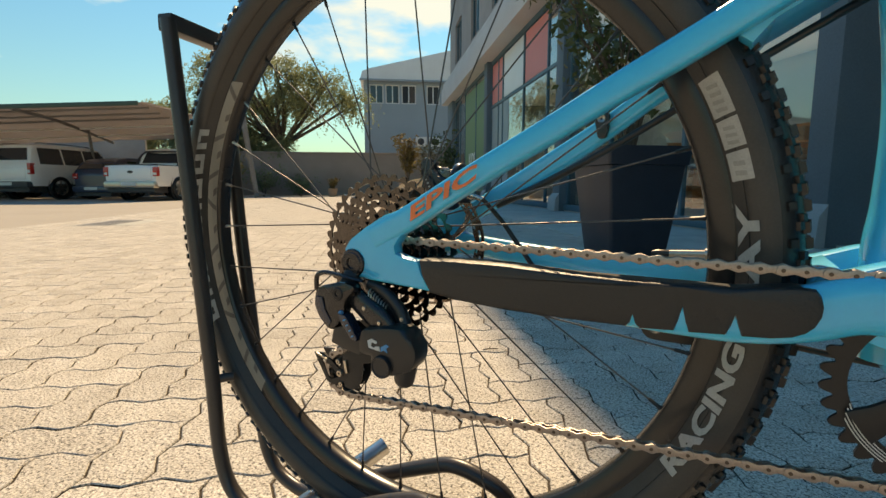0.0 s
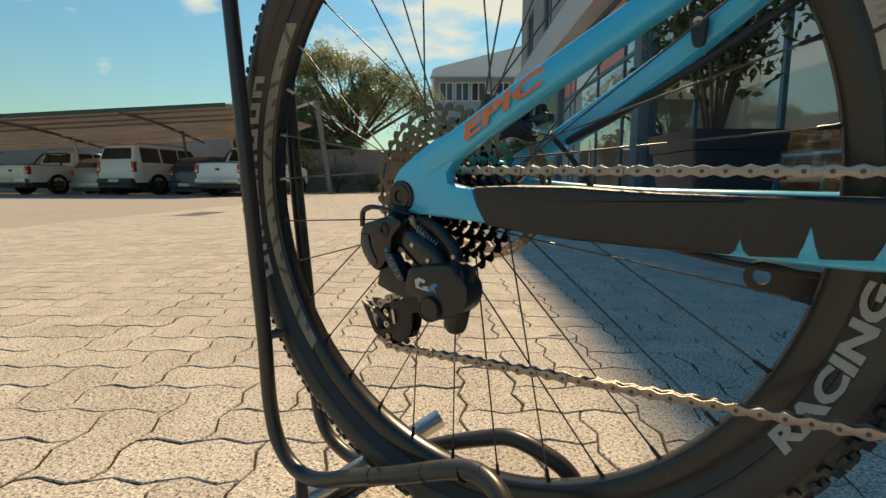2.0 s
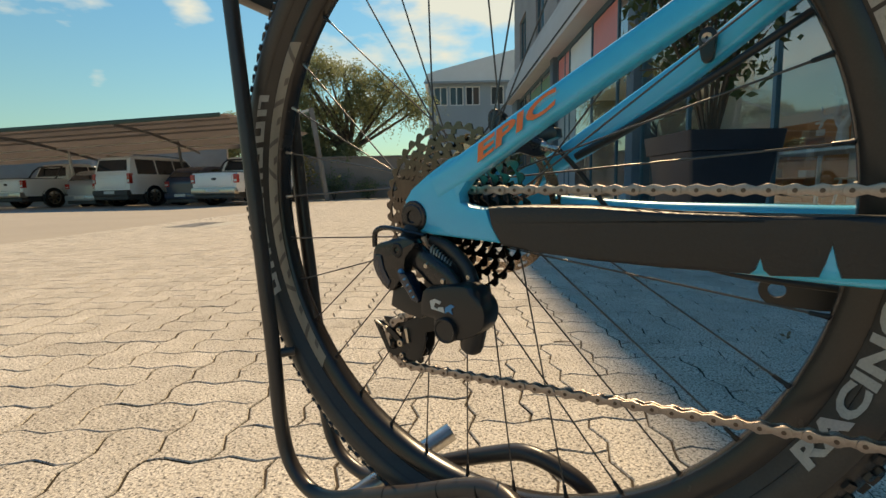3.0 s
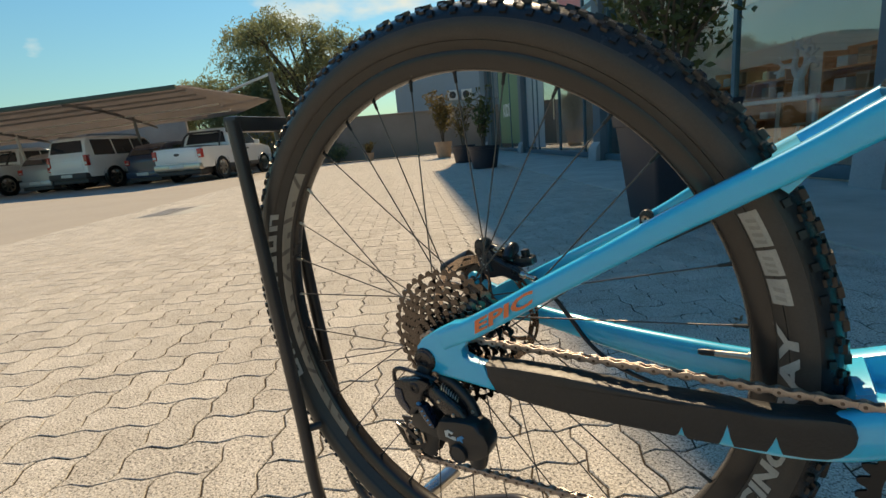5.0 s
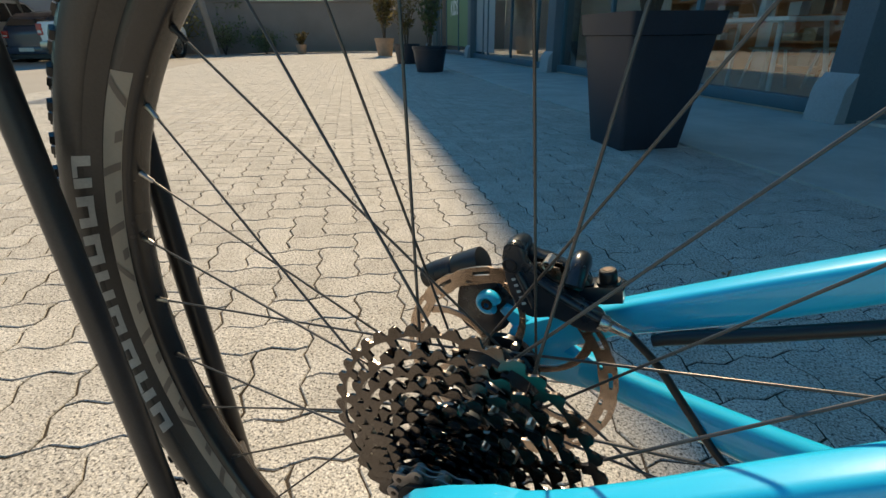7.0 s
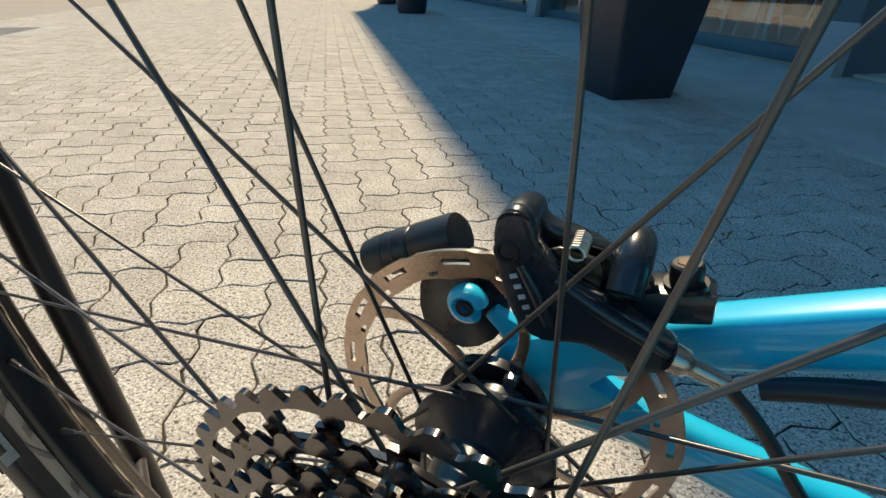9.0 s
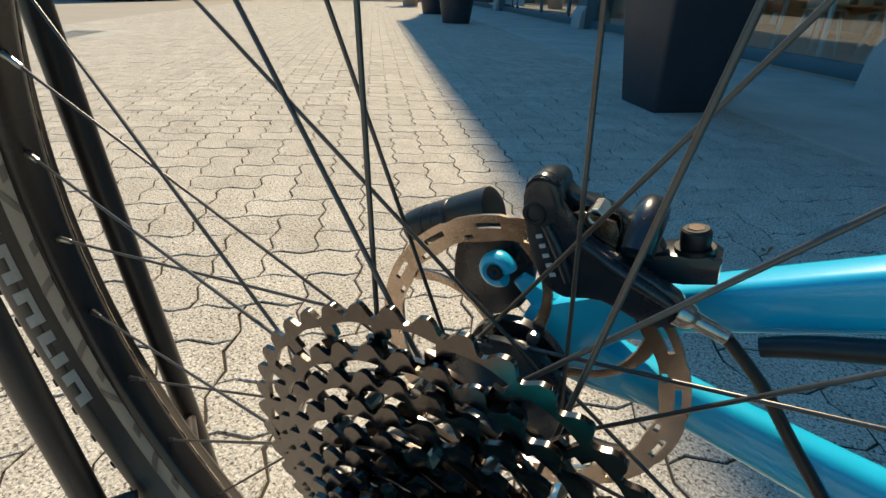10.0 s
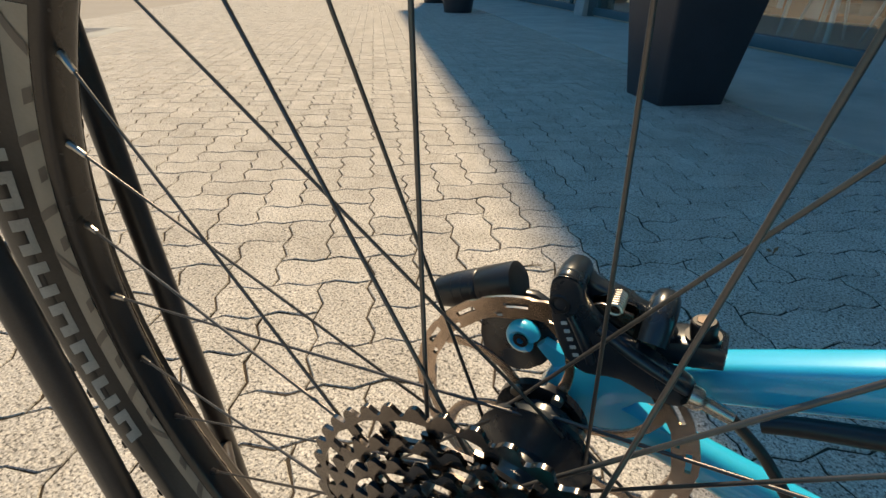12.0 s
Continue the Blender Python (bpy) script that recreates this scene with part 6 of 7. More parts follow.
part("bolt_washer", sweep([(0.0566, 0.0640, 0.0748, 0.0070, 0.0070), (0.0562, 0.0640, 0.0768, 0.0070, 0.0070)], 20, (0, 1, 0), 1), BLACK, mount)
part("mount_bolt", sweep([(0.0562, 0.0640, 0.0766, 0.0052, 0.0052), (0.0553, 0.0640, 0.0822, 0.0054, 0.0054), (0.0551, 0.0640, 0.0834, 0.0046, 0.0046)], 20, (0, 1, 0), 2), BLACK, mount)
part("bolt_rim", sweep([(0.0551, 0.0640, 0.0833, 0.0046, 0.0046), (0.0550, 0.0640, 0.0838, 0.0044, 0.0044)], 20, (0, 1, 0), 1), BLACK, mount)
part("bolt_socket", sweep([(0.0550, 0.0640, 0.0838, 0.0032, 0.0032), (0.05495, 0.0640, 0.0841, 0.0030, 0.0030)], 6, (0, 1, 0), 1), PIN, mount)
part("banjo", sweep([(0.0560, 0.0470, 0.0580, 0.0052, 0.0052), (0.0610, 0.0475, 0.0565, 0.0048, 0.0048), (0.0620, 0.0476, 0.0562, 0.0036, 0.0036), (0.0737, 0.0480, 0.0525, 0.0030, 0.0030)], 14, (0, 1, 0), 3), CHROME, cal, "silver hose fitting")

# ---- chain, chainring, derailleur
RING = (0.437, -0.055)
LOW = (-0.034, -0.125)
GUIDE = (0.016, -0.062)


def arc(c, r, a0, a1, y, n=10):
    return [(c[0] + r * math.cos(radians(a0 + (a1 - a0) * k / n)), y, c[1] + r * math.sin(radians(a0 + (a1 - a0) * k / n))) for k in range(n + 1)]


loop = arc(RING, 0.0687, -95, 92, -0.0520, 16) + [(0.25, -0.0565, 0.0165)] + arc((0, 0), 0.0205, 90, 232, -0.0640, 12) + arc(GUIDE, 0.0225, 150, -60, -0.0655, 10)[2:8] + arc(LOW, 0.0235, 130, 275, -0.0670, 14) + [(0.20, -0.0590, -0.1365)]
loop.append(loop[0])
cum = [0.0]
for p, q in zip(loop, loop[1:]):
    cum.append(cum[-1] + math.dist(p, q))
links = int(cum[-1] / 0.0127)


def on_loop(s):
    s = s % cum[-1]
    for i in range(len(cum) - 1):
        if cum[i] <= s <= cum[i + 1]:
            f = (s - cum[i]) / max(1e-9, cum[i + 1] - cum[i])
            return Vector(loop[i]).lerp(Vector(loop[i + 1]), f)


def link_mesh(half_gap, high):
    bm = bmesh.new()
    out = []
    n = 7
    for k in range(n):
        a = math.pi / 2 + math.pi * k / (n - 1)
        out.append((high * math.cos(a), high * math.sin(a)))
    out.append((0.00635, -high * 0.52))
    for k in range(n):
        a = -math.pi / 2 + math.pi * k / (n - 1)
        out.append((0.0127 + high * math.cos(a), high * math.sin(a)))
    out.append((0.00635, high * 0.52))
    for s in (-1, 1):
        add_slab(bm, out, s * half_gap - 0.0005, s * half_gap + 0.0005, 0.0002)
    plates = set(bm.faces)
    for x in (0.0, 0.0127):
        add_rod(bm, (x, -half_gap - 0.0009, 0), (x, half_gap + 0.0009, 0), 0.0014, 0.0014, 10)
    for f in bm.faces:
        if f not in plates:
            f.material_index = 1
    bmesh.ops.recalc_face_normals(bm, faces=bm.faces[:])
    me = bpy.data.meshes.new("link")
    bm.to_mesh(me)
    bm.free()
    me.materials.append(CHAIN)
    me.materials.append(PIN)
    return me


pin_bm = bmesh.new()
inner, outer_l = link_mesh(0.00155, 0.0041), link_mesh(0.00262, 0.0040)
step = cum[-1] / (links // 2 * 2)
pins = [on_loop(step * k) for k in range(links // 2 * 2)]
for p in pins:
    add_rod(pin_bm, p + Vector((0, -0.0012, 0)), p + Vector((0, 0.0012, 0)), 0.0037, 0.0037, 12)
chain = part("chain", pin_bm, CHAIN, bike, "worn steel bicycle chain")
for k in range(len(pins)):
    p, q = pins[k], pins[(k + 1) % len(pins)]
    d = (q - p).normalized()
    a = math.atan2(d.z, d.x)
    m = Matrix.Translation(p) @ Matrix.Rotation(-a, 4, "Y") @ Matrix.Rotation(math.asin(max(-1, min(1, d.y))), 4, "Z")
    part("link", inner if k % 2 else outer_l, CHAIN, chain, m=m)

ring_obj = part("chainring", polar_plate([lambda k: 0.0555 + 0.0012 * math.cos(2 * math.pi * k / 51), lambda k: 0.060, lambda k: 0.0640, lambda k: (0.0647, 0.0650, 0.0702, 0.0722, 0.0718, 0.0692)[k % 6]], 204, lambda i, k: False, -0.0512, 0.0026), BLACK, bike, "black chainring with silver stripes", m=pose(RING[0], 0, RING[1]))
bm = bmesh.new()
for k in range(4):
    a = radians(90 * k + 28)
    add_sweep(bm, [(r * math.cos(a + q), -0.0530, r * math.sin(a + q), w, 0.003) for r, q, w in ((0.012, 0, 0.014), (0.03, 0.02, 0.0105), (0.045, 0.05, 0.010), (0.058, 0.08, 0.013))], 12, (0, 1, 0), 0.6)
part("crank_spider", bm, BLACK, ring_obj)
bm = bmesh.new()
for j in range(4):
    r = 0.0565 + 0.0018 * j
    arc_patch(bm, 196 + 3 * j, 242 - 2 * j, r, r + 0.0008, lambda rr: -0.0540, steps=14)
part("ring_stripe", bm, SILVER_MARK, ring_obj, "silver stripes")
part("crank_arm", sweep([(0, -0.058, 0, 0.016, 0.010), (0.06, -0.064, -0.03, 0.013, 0.008), (0.15, -0.070, -0.078, 0.012, 0.008)], 16, (0, 1, 0), 6, 0.8), GLOSS_BLACK, ring_obj, "black crank arm")

der = part("rear_derailleur", slab([(-0.0294, -0.0258), (-0.0333, -0.0410), (-0.0280, -0.0546), (-0.0136, -0.0651), (0.0018, -0.0490), (0.0055, -0.0343), (0.0170, -0.0215), (0.0036, -0.0168), (-0.0161, -0.0212)], -0.1090, -0.0960, 0.0036, 3), GLOSS_BLACK, bike, "gloss black rear derailleur with blue and silver marks", angle=50, m=pose(-0.004, 0.005, 0))
part("hanger", sweep([(0.004, -0.0880, -0.004, 0.0085, 0.0050), (0.001, -0.0920, -0.014, 0.0090, 0.0060), (-0.001, -0.0970, -0.0264, 0.0105, 0.0080)], 16, (0, 1, 0), 5, 0.8), BLACK, der)
part("pivot_bolt", add_revolve(bmesh.new(), [(0.0022, -0.1085), (0.0030, -0.1102), (0.0056, -0.1102), (0.0066, -0.1090), (0.0066, -0.094)], 24), BLACK, der, m=pose(-0.0030, 0, -0.0282))
part("side_panel", slab([(-0.0300, -0.0330), (-0.0312, -0.0420), (-0.0262, -0.0530), (-0.0150, -0.0612), (-0.0120, -0.0560), (-0.0190, -0.0450), (-0.0215, -0.0330)], -0.1103, -0.1085, 0.0006), BLUE_BLACK, der, "dark blue glossy panel")
part("name_panel", slab([(-0.0016, -0.0465), (0.0072, -0.0476), (0.0198, -0.0675), (0.0190, -0.0704), (0.0129, -0.0693), (0.0017, -0.0553)], -0.1120, -0.1000, 0.0012), BLUE_BLACK, der, "dark blue slanting panel", angle=50)
for k in range(4):
    part("print_bar", box((-0.0015, -0.0006, -0.0007), (0.0015, 0.0002, 0.0007)), BLUE_MARK, der, "blue print as plain bars", m=pose(0.0062 + 0.0030 * k, -0.1121, -0.0515 - 0.0047 * k, 0, -32, 0))
part("knuckle_body", slab([(-0.0136, -0.0640), (-0.0174, -0.0787), (-0.0030, -0.0833), (0.0160, -0.0865), (0.0250, -0.0800), (0.0200, -0.0690), (0.0049, -0.0575)], -0.1060, -0.0880, 0.0028), PLASTIC, der, angle=50)
part("outer_link", sweep([(0.0040, -0.0960, -0.0300, 0.0105, 0.0050), (0.0200, -0.0985, -0.0400, 0.0110, 0.0056), (0.0380, -0.1000, -0.0500, 0.0120, 0.0060), (0.0480, -0.1000, -0.0590, 0.0110, 0.0060)], 18, (0, 1, 0), 5, 0.7), GLOSS_BLACK, der, angle=50)
part("inner_link", sweep([(0.0180, -0.0880, -0.0215, 0.0052, 0.0040), (0.0360, -0.0890, -0.0265, 0.0056, 0.0044), (0.0540, -0.0910, -0.0410, 0.0062, 0.0050), (0.0610, -0.0930, -0.0540, 0.0070, 0.0055)], 16, (0, 1, 0), 5, 0.8), PLASTIC, der, angle=50)
coil = [(0.0230 + 0.00034 * k, -0.0930 + 0.0048 * math.cos(k * 0.8), -0.0290 - 0.00022 * k + 0.0048 * math.sin(k * 0.8), 0.0008, 0.0008) for k in range(60)]
part("return_spring", sweep(coil, 6, (0.2, 1, 0.1), 1), STEEL, der, "coiled steel spring")
part("clutch_housing", slab([(0.0255, -0.0590), (0.0225, -0.0800), (0.0355, -0.0815), (0.0391, -0.0921), (0.0530, -0.0976), (0.0693, -0.0928), (0.0809, -0.0851), (0.0846, -0.0746), (0.0833, -0.0655), (0.0765, -0.0569), (0.0679, -0.0511), (0.0491, -0.0525), (0.0360, -0.0555)], -0.1140, -0.0900, 0.0046, 2), PLASTIC, der, angle=50)
part("clutch_cap", add_revolve(bmesh.new(), [(0.0006, -0.1172), (0.0080, -0.1172), (0.0086, -0.1180), (0.0096, -0.1180), (0.0104, -0.1165), (0.0106, -0.1060)], 32), PLASTIC, der, m=pose(0.0494, 0, -0.0881))
part("cage_stop", sweep([(0.0690, -0.1030, -0.0860, 0.0098, 0.0090), (0.0668, -0.1030, -0.0950, 0.0098, 0.0090), (0.0648, -0.1030, -0.1030, 0.0092, 0.0084), (0.0640, -0.1030, -0.1065, 0.0062, 0.0060)], 18, (0, 1, 0), 4), PLASTIC, der)
part("cable_guide", sweep([(0.0230, -0.1030, -0.0148, 0.0012, 0.0030), (0.0020, -0.1045, -0.0116, 0.0016, 0.0030), (-0.0174, -0.1050, -0.0099, 0.0022, 0.0026), (-0.0256, -0.1050, -0.0111, 0.0024, 0.0024), (-0.0314, -0.1050, -0.0152, 0.0024, 0.0024), (-0.0325, -0.1050, -0.0272, 0.0024, 0.0024)], 10, (0, 1, 0)), GLOSS_BLACK, der, "glossy black gear cable loop", angle=60)
part("derailleur_mark", slab([(0.0343, -0.0660), (0.0389, -0.0638), (0.0452, -0.0656), (0.0436, -0.0680), (0.0394, -0.0668), (0.0378, -0.0706), (0.0420, -0.0722), (0.0424, -0.0704), (0.0472, -0.0698), (0.0480, -0.0742), (0.0352, -0.0724)], -0.1147, -0.1138, 0), SILVER_MARK, der, "silver mark")
part("derailleur_mark", slab([(0.0490, -0.0700), (0.0545, -0.0665), (0.0580, -0.0680), (0.0545, -0.0705), (0.0560, -0.0745), (0.0520, -0.0725), (0.0485, -0.0745)], -0.1147, -0.1138, 0), BLUE_MARK, der, "blue mark")
for x, z, y in ((0.0000, -0.0460, -0.1100), (0.0240, -0.0400, -0.1048), (0.0420, -0.0510, -0.1068), (0.0300, -0.0590, -0.1060), (0.0600, -0.0480, -0.0970)):
    part("pin", add_revolve(bmesh.new(), [(0.0004, -0.0008), (0.0018, -0.0008), (0.0023, 0.0), (0.0023, 0.008)], 14), BLUE_MARK if x in (0.0, 0.03) else STEEL, der, m=pose(x, y, z))
cage_out = [(-0.0693, -0.1075), (-0.0559, -0.1064), (-0.0237, -0.1283), (-0.0278, -0.1337), (-0.0437, -0.1400), (-0.0528, -0.1376)]
cage_in = [(-0.0603, -0.1132), (-0.0562, -0.1129), (-0.0351, -0.1283), (-0.0376, -0.1306), (-0.0455, -0.1337), (-0.0495, -0.1332)]
for y0 in (-0.0745, -0.0600):
    bm = bmesh.new()
    lo = [[bm.verts.new((x, y, z)) for x, z in ring] for y in (y0 - 0.0012, y0 + 0.0012) for ring in (cage_in, cage_out)]
    for k in range(6):
        q = (k + 1) % 6
        for r0, r1 in ((0, 1), (1, 3), (3, 2), (2, 0)):
            bm.faces.new((lo[r0][k], lo[r0][q], lo[r1][q], lo[r1][k]))
    bmesh.ops.recalc_face_normals(bm, faces=bm.faces)
    plate = part("cage_plate", bm, BLACK, der, "black open cage plate")
    part("cage_arm", slab([(-0.0300, -0.1060), (-0.0160, -0.0975), (0.0160, -0.0850), (0.0400, -0.0800), (0.0460, -0.0900), (0.0240, -0.1010), (-0.0034, -0.1101), (-0.0060, -0.1270), (-0.0120, -0.1380), (-0.0195, -0.1410), (-0.0290, -0.1390), (-0.0330, -0.1250)], y0 - 0.0010, y0 + 0.0010, 0.0005), BLACK, plate)
part("link_web", slab([(0.0020, -0.0370), (0.0260, -0.0270), (0.0520, -0.0420), (0.0600, -0.0560), (0.0300, -0.0680), (0.0180, -0.0560), (0.0080, -0.0480)], -0.0940, -0.0900, 0.001), PLASTIC, der)


def pulley(c, teeth):
    pr = teeth * 0.0127 / (2 * math.pi)
    p = part("jockey_wheel", polar_plate([lambda k: 0.0045, lambda k: 0.0075, lambda k: pr * 0.62, lambda k: pr - 0.0035, lambda k: (pr - 0.003, pr - 0.002, pr + 0.002, pr + 0.0028, pr + 0.002, pr - 0.002)[k % 6]], teeth * 6, lambda i, k: i == 1 and k % 12 in (2, 3, 4, 5), -0.0690, 0.0022), PLASTIC, der, m=pose(c[0], 0, c[1]))
    part("jockey_bolt", add_revolve(bmesh.new(), [(0.0014, -0.0782), (0.0032, -0.0782), (0.0038, -0.0770), (0.0038, -0.060)], 18), STEEL, p)


pulley(LOW, 12)
pulley(GUIDE, 12)
part("cage_tab", box((-0.0017, -0.0012, -0.0070), (0.0017, 0.0012, 0.0070), 0.0008), STEEL, der, "bright steel tab", m=pose(-0.0252, -0.0765, -0.1162, 0, -9, 0))
part("cage_tab", box((-0.0080, -0.0012, -0.0010), (0.0080, 0.0012, 0.0010), 0.0006), STEEL, der, "bright steel tab", m=pose(-0.0580, -0.0765, -0.1096, 0, 18, 0))
for x, z in ((-0.0359, -0.1126), (-0.0336, -0.1372)):
    part("cage_bolt", add_revolve(bmesh.new(), [(0.0010, -0.0772), (0.0024, -0.0772), (0.0028, -0.0760), (0.0028, -0.070)], 16), STEEL, der, m=pose(x, 0, z))

# ---------------------------------------------------------------- wheel stand
stand = thing("bike_stand", "black tubular floor stand gripping the rear wheel", "bike stand")
TUBE = 0.0095


def tube(name, pts, r=TUBE, material=STAND, parent=stand, label="", n=7):
    return part(name, sweep([(*p, r, r) for p in pts], 16, (0.3, 1, 0.1), n), material, parent, label, angle=60)


near_pts = [(-0.314, -0.052, 0.704), (-0.3075, -0.051, 0.626), (-0.294, -0.050, 0.466), (-0.283, -0.049, 0.330), (-0.276, -0.048, 0.240), (-0.272, -0.047, 0.150), (-0.258, -0.046, 0.098), (-0.224, -0.045, 0.072), (-0.180, -0.045, 0.074), (-0.105, -0.045, 0.106), (-0.053, -0.045, 0.128), (0.020, -0.045, 0.162), (0.055, -0.047, 0.172), (0.088, -0.060, 0.166), (0.112, -0.080, 0.140), (0.128, -0.100, 0.080), (0.134, -0.112, 0.010)]
far_pts = [(-0.345, 0.050, 0.690), (-0.340, 0.050, 0.590), (-0.329, 0.050, 0.440), (-0.314, 0.050, 0.300), (-0.304, 0.050, 0.200), (-0.298, 0.050, 0.112), (-0.278, 0.050, 0.066), (-0.240, 0.050, 0.046), (-0.200, 0.050, 0.047), (-0.130, 0.050, 0.083), (-0.055, 0.050, 0.121), (0.000, 0.050, 0.146), (0.035, 0.050, 0.158), (0.070, 0.052, 0.153), (0.104, 0.056, 0.134), (0.128, 0.060, 0.080), (0.136, 0.064, 0.010)]
tube("hoop", near_pts, label="black side hoop")
tube("hoop", far_pts, label="black side hoop")
part("top_bar", box((-0.0105, -0.058, -0.0105), (0.0105, 0.056, 0.0105), 0.003), STAND, stand, m=pose(-0.328, -0.001, 0.700, 0, 0, 14))
tube("wheel_stub", [(-0.2765, -0.046, 0.240), (-0.268, -0.034, 0.241), (-0.262, -0.026, 0.241)], 0.006, n=3)
tube("wheel_stub", [(-0.305, 0.048, 0.235), (-0.285, 0.036, 0.238), (-0.268, 0.026, 0.240)], 0.006, n=3)
tube("base_tube", [(-0.226, -0.034, 0.020), (-0.205, 0.010, 0.034), (-0.172, 0.075, 0.060), (-0.132, 0.142, 0.094)], 0.0135, CHROME, label="open silver base tube", n=3)
tube("foot_bar", [(-0.215, -0.085, 0.0105), (-0.214, 0.000, 0.0105), (-0.213, 0.090, 0.0105)], 0.010, n=3)
tube("foot_post", [(-0.214, -0.045, 0.012), (-0.214, -0.045, 0.068)], 0.008, n=2)
tube("foot_post", [(-0.214, 0.050, 0.012), (-0.214, 0.050, 0.046)], 0.008, n=2)
for k, t in enumerate((9.4, 10.6, 11.5)):
    i = int(t)
    p, q = Vector(near_pts[i]), Vector(near_pts[i + 1])
    c, d = p.lerp(q, t - i), (q - p).normalized()
    part("tube_ring", rod(c - d * 0.0006, c + d * 0.0006, TUBE + 0.0004, None, 20), BLACK, stand)

leaf = part("fallen_leaf", leaf_cloud([(0, 0, 0.004)], 0.002, 3, 0.03, 8, 0.0), DRY)
leaf.matrix_basis = pose(0.25, 1.265, 0.002)
tagged(leaf, "dry curled brown leaf lying on the paving", "leaf")

twig = bmesh.new()
add_sweep(twig, [(*p, r, r) for p, r in (((0, 0, 0.002), 0.0016), ((0.018, 0.012, 0.004), 0.0015), ((0.038, 0.028, 0.003), 0.0010))], 6, (0, 0, 1))
add_sweep(twig, [(*p, r, r) for p, r in (((0.016, 0.011, 0.004), 0.0012), ((0.012, 0.026, 0.007), 0.0008))], 6, (0, 0, 1))
add_sweep(twig, [(*p, r, r) for p, r in (((0.026, 0.018, 0.004), 0.0010), ((0.042, 0.014, 0.006), 0.0006))], 6, (0, 0, 1))
tw = part("fallen_twig", twig, BARK)
tw.matrix_basis = pose(-0.292, 0.877, 0.0)
tagged(tw, "thin dry forked twig lying on the pavers", "twig")


# ---------------------------------------------------------------- interlocking pavers in herringbone bond
UNIT, WAVE, GAP = 0.1130, 0.0085, 0.0037
S0, N0 = 0.972, -0.205           # one known joint corner: along, across
X_LO, X_HI, Y_LO, Y_HI = -4.2, 1.97, -3.2, 22.0


def paver_outline(w, h):
    """Outline of a w x h unit block whose unit edges all carry the same kink, so that blocks lock."""
    pts = []
    shape = ((0.0, 0.0), (0.27, WAVE), (0.73, -WAVE))
    for i in range(w):
        pts += [((i + t) * UNIT, d) for t, d in shape]
    for j in range(h):
        pts += [(w * UNIT + d, (j + t) * UNIT) for t, d in shape]
    low = [(i * UNIT + t * UNIT, h * UNIT + d) for i in range(w) for t, d in shape] + [(w * UNIT, h * UNIT)]
    pts += low[:0:-1]
    left = [(d, (j + t) * UNIT) for j in range(h) for t, d in shape] + [(0.0, h * UNIT)]
    pts += left[:0:-1]
    return np.array(pts)


def paver_shape(w, h, seed):
    o = paver_outline(w, h) + np.random.default_rng(seed).normal(0, 0.0007, (6 * (w + h), 2))
    n = len(o)
    nxt, prv = np.roll(o, -1, 0), np.roll(o, 1, 0)
    t = nxt - prv
    nor = np.stack([t[:, 1], -t[:, 0]], 1)
    nor /= np.linalg.norm(nor, axis=1)[:, None]
    edge, top = o - nor * GAP / 2, o - nor * (GAP / 2 + 0.0018)
    v = np.concatenate([np.c_[edge, np.full(n, -0.018)], np.c_[edge, np.full(n, -0.0024)], np.c_[top, np.zeros(n)]])
    f = []
    for k in range(n):
        j = (k + 1) % n
        f += [(k, j, n + j, n + k), (n + k, n + j, 2 * n + j, 2 * n + k)]
    f.append(tuple(range(2 * n, 3 * n)))
    return v, f, [1, 0] * n + [0]


KINDS = 6
SHAPES = {(flat, q): paver_shape(*((2, 1) if flat else (1, 2)), q) for flat in (True, False) for q in range(KINDS)}
SHAPES.update({("half", q): paver_shape(1, 1, q) for q in range(KINDS)})
MESHES = {}
for flat, (v, f, mi) in SHAPES.items():
    me = bpy.data.meshes.new("paver")
    me.from_pydata(v.tolist(), [], f)
    me.materials.append(PAVER)
    me.materials.append(JOINT_SIDE)
    me.polygons.foreach_set("material_index", mi)
    MESHES[flat] = me

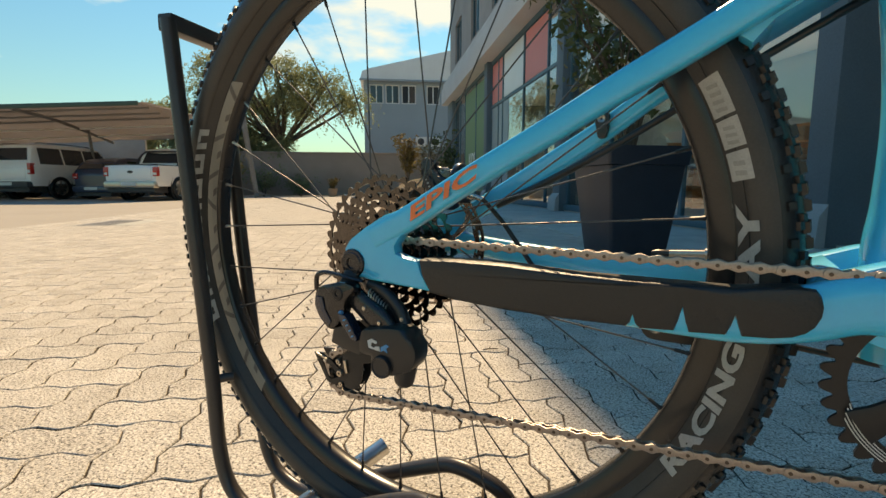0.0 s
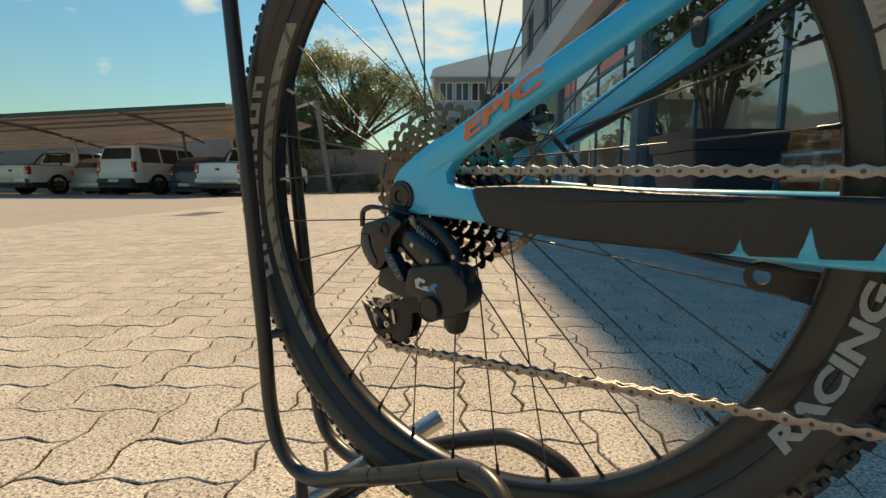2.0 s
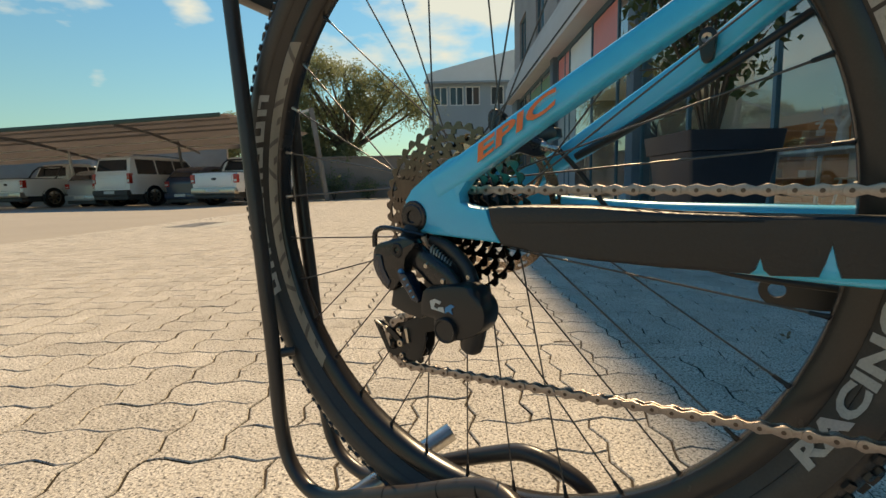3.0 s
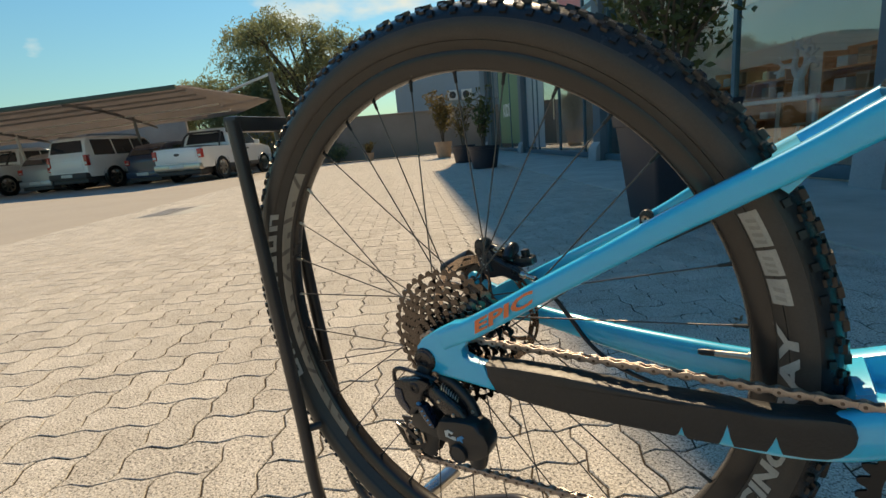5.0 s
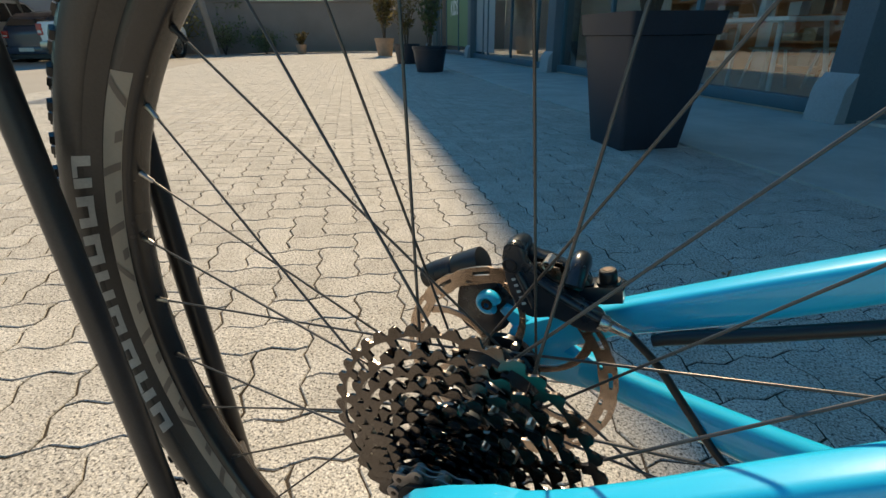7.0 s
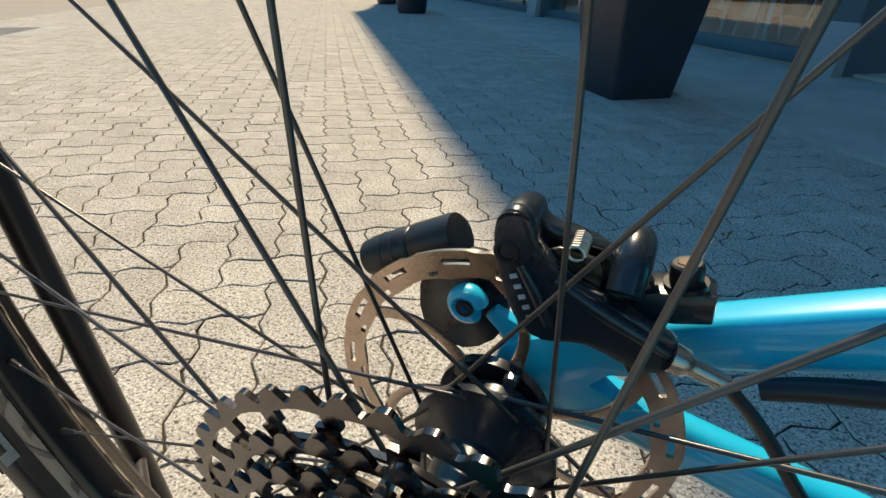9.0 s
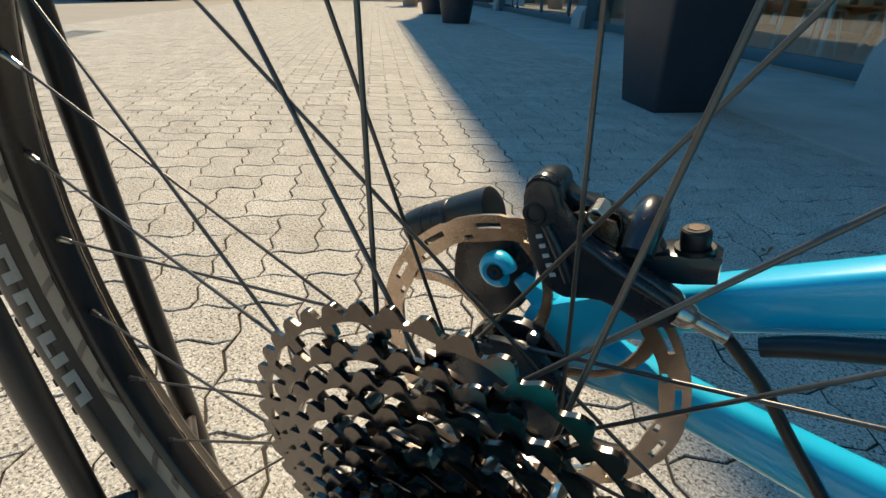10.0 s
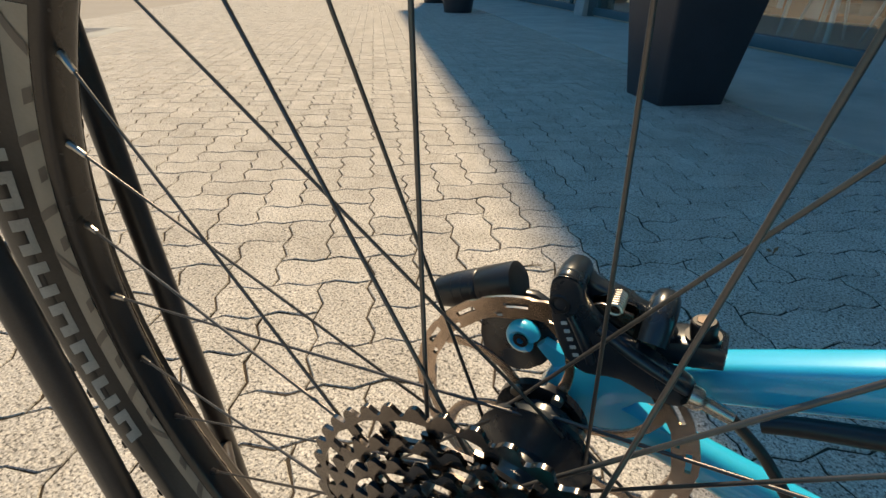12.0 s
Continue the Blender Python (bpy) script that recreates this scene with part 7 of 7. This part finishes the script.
rng = random.Random(9)
cells = []
covered = set()
for i in range(math.floor((X_LO - N0) / UNIT), math.ceil((X_HI - N0) / UNIT) - 1):
    for j in range(math.floor((Y_LO - S0) / UNIT), math.ceil((Y_HI - S0) / UNIT) - 1):
        r = (i - j) % 4
        if r == 0 or r == 3:
            covered |= {(i, j), (i + 1, j) if r == 0 else (i, j + 1)}
            cells.append((N0 + i * UNIT, S0 + j * UNIT, (r == 0, rng.randrange(KINDS)), rng.uniform(-0.0007, 0.0007), rng.uniform(-0.22, 0.22), rng.uniform(-0.22, 0.22)))
for i in range(math.floor((X_LO - N0) / UNIT), math.ceil((X_HI - N0) / UNIT) - 1):
    for j in range(math.floor((Y_LO - S0) / UNIT), math.ceil((Y_HI - S0) / UNIT) - 1):
        if (i, j) not in covered:
            cells.append((N0 + i * UNIT, S0 + j * UNIT, ("half", rng.randrange(KINDS)), 0.0, 0.0, 0.0))
cells.sort(key=lambda c: (c[0] + 0.45) ** 2 + (c[1] - 0.75) ** 2)

paving = thing("paving", "sunlit beige interlocking concrete pavers in herringbone bond", "paving", kind="structure", m=PLACE)
for x, y, flat, z, rx, ry in cells[:300]:
    part("paver", MESHES[flat], PAVER, paving, angle=20, m=pose(x, y, z, rx, ry, 0))
all_v, all_f, all_m, base = [], [], [], 0
for x, y, flat, z, rx, ry in cells[300:]:
    v, f, mi = SHAPES[flat]
    all_m += mi
    w = v + np.array((x, y, z))
    w[:, 2] += (v[:, 1] - 0.08) * math.radians(rx) - (v[:, 0] - 0.08) * math.radians(ry)
    all_v.append(w)
    all_f += [tuple(q + base for q in g) for g in f]
    base += len(v)
me = bpy.data.meshes.new("paver_field")
me.from_pydata(np.concatenate(all_v).tolist(), [], all_f)
me.polygons.foreach_set("material_index", all_m)
field = part("paver_field", me, [PAVER_FIELD, JOINT_SIDE], paving, "further pavers of the same herringbone bond", angle=20)
field["kind"] = "stuff"
# sand in the joints: filled almost to the top in places, washed out in others
nx, ny = 130, 520
gx, gy = np.meshgrid(np.linspace(X_LO, X_HI + 0.01, nx), np.linspace(Y_LO, Y_HI, ny))
rng = np.random.default_rng(77)
fill = np.zeros_like(gx)
for k in range(14):
    fx, fy, ph = rng.normal(0, 9.0), rng.normal(0, 9.0), rng.uniform(0, 6.28)
    fill += np.sin(gx * fx + gy * fy + ph)
depth = np.clip(-0.0034 + 0.00050 * fill, -0.0062, -0.0025)
idx = np.arange(nx * ny).reshape(ny, nx)
bed = bpy.data.meshes.new("joint_bed")
bed.from_pydata(np.stack([gx, gy, depth], -1).reshape(-1, 3).tolist(), [], np.stack([idx[:-1, :-1], idx[:-1, 1:], idx[1:, 1:], idx[1:, :-1]], -1).reshape(-1, 4).tolist())
tagged(part("joint_bed", bed, JOINT, m=PLACE), "dark sandy bed showing in the joints between pavers", "ground", kind="structure")
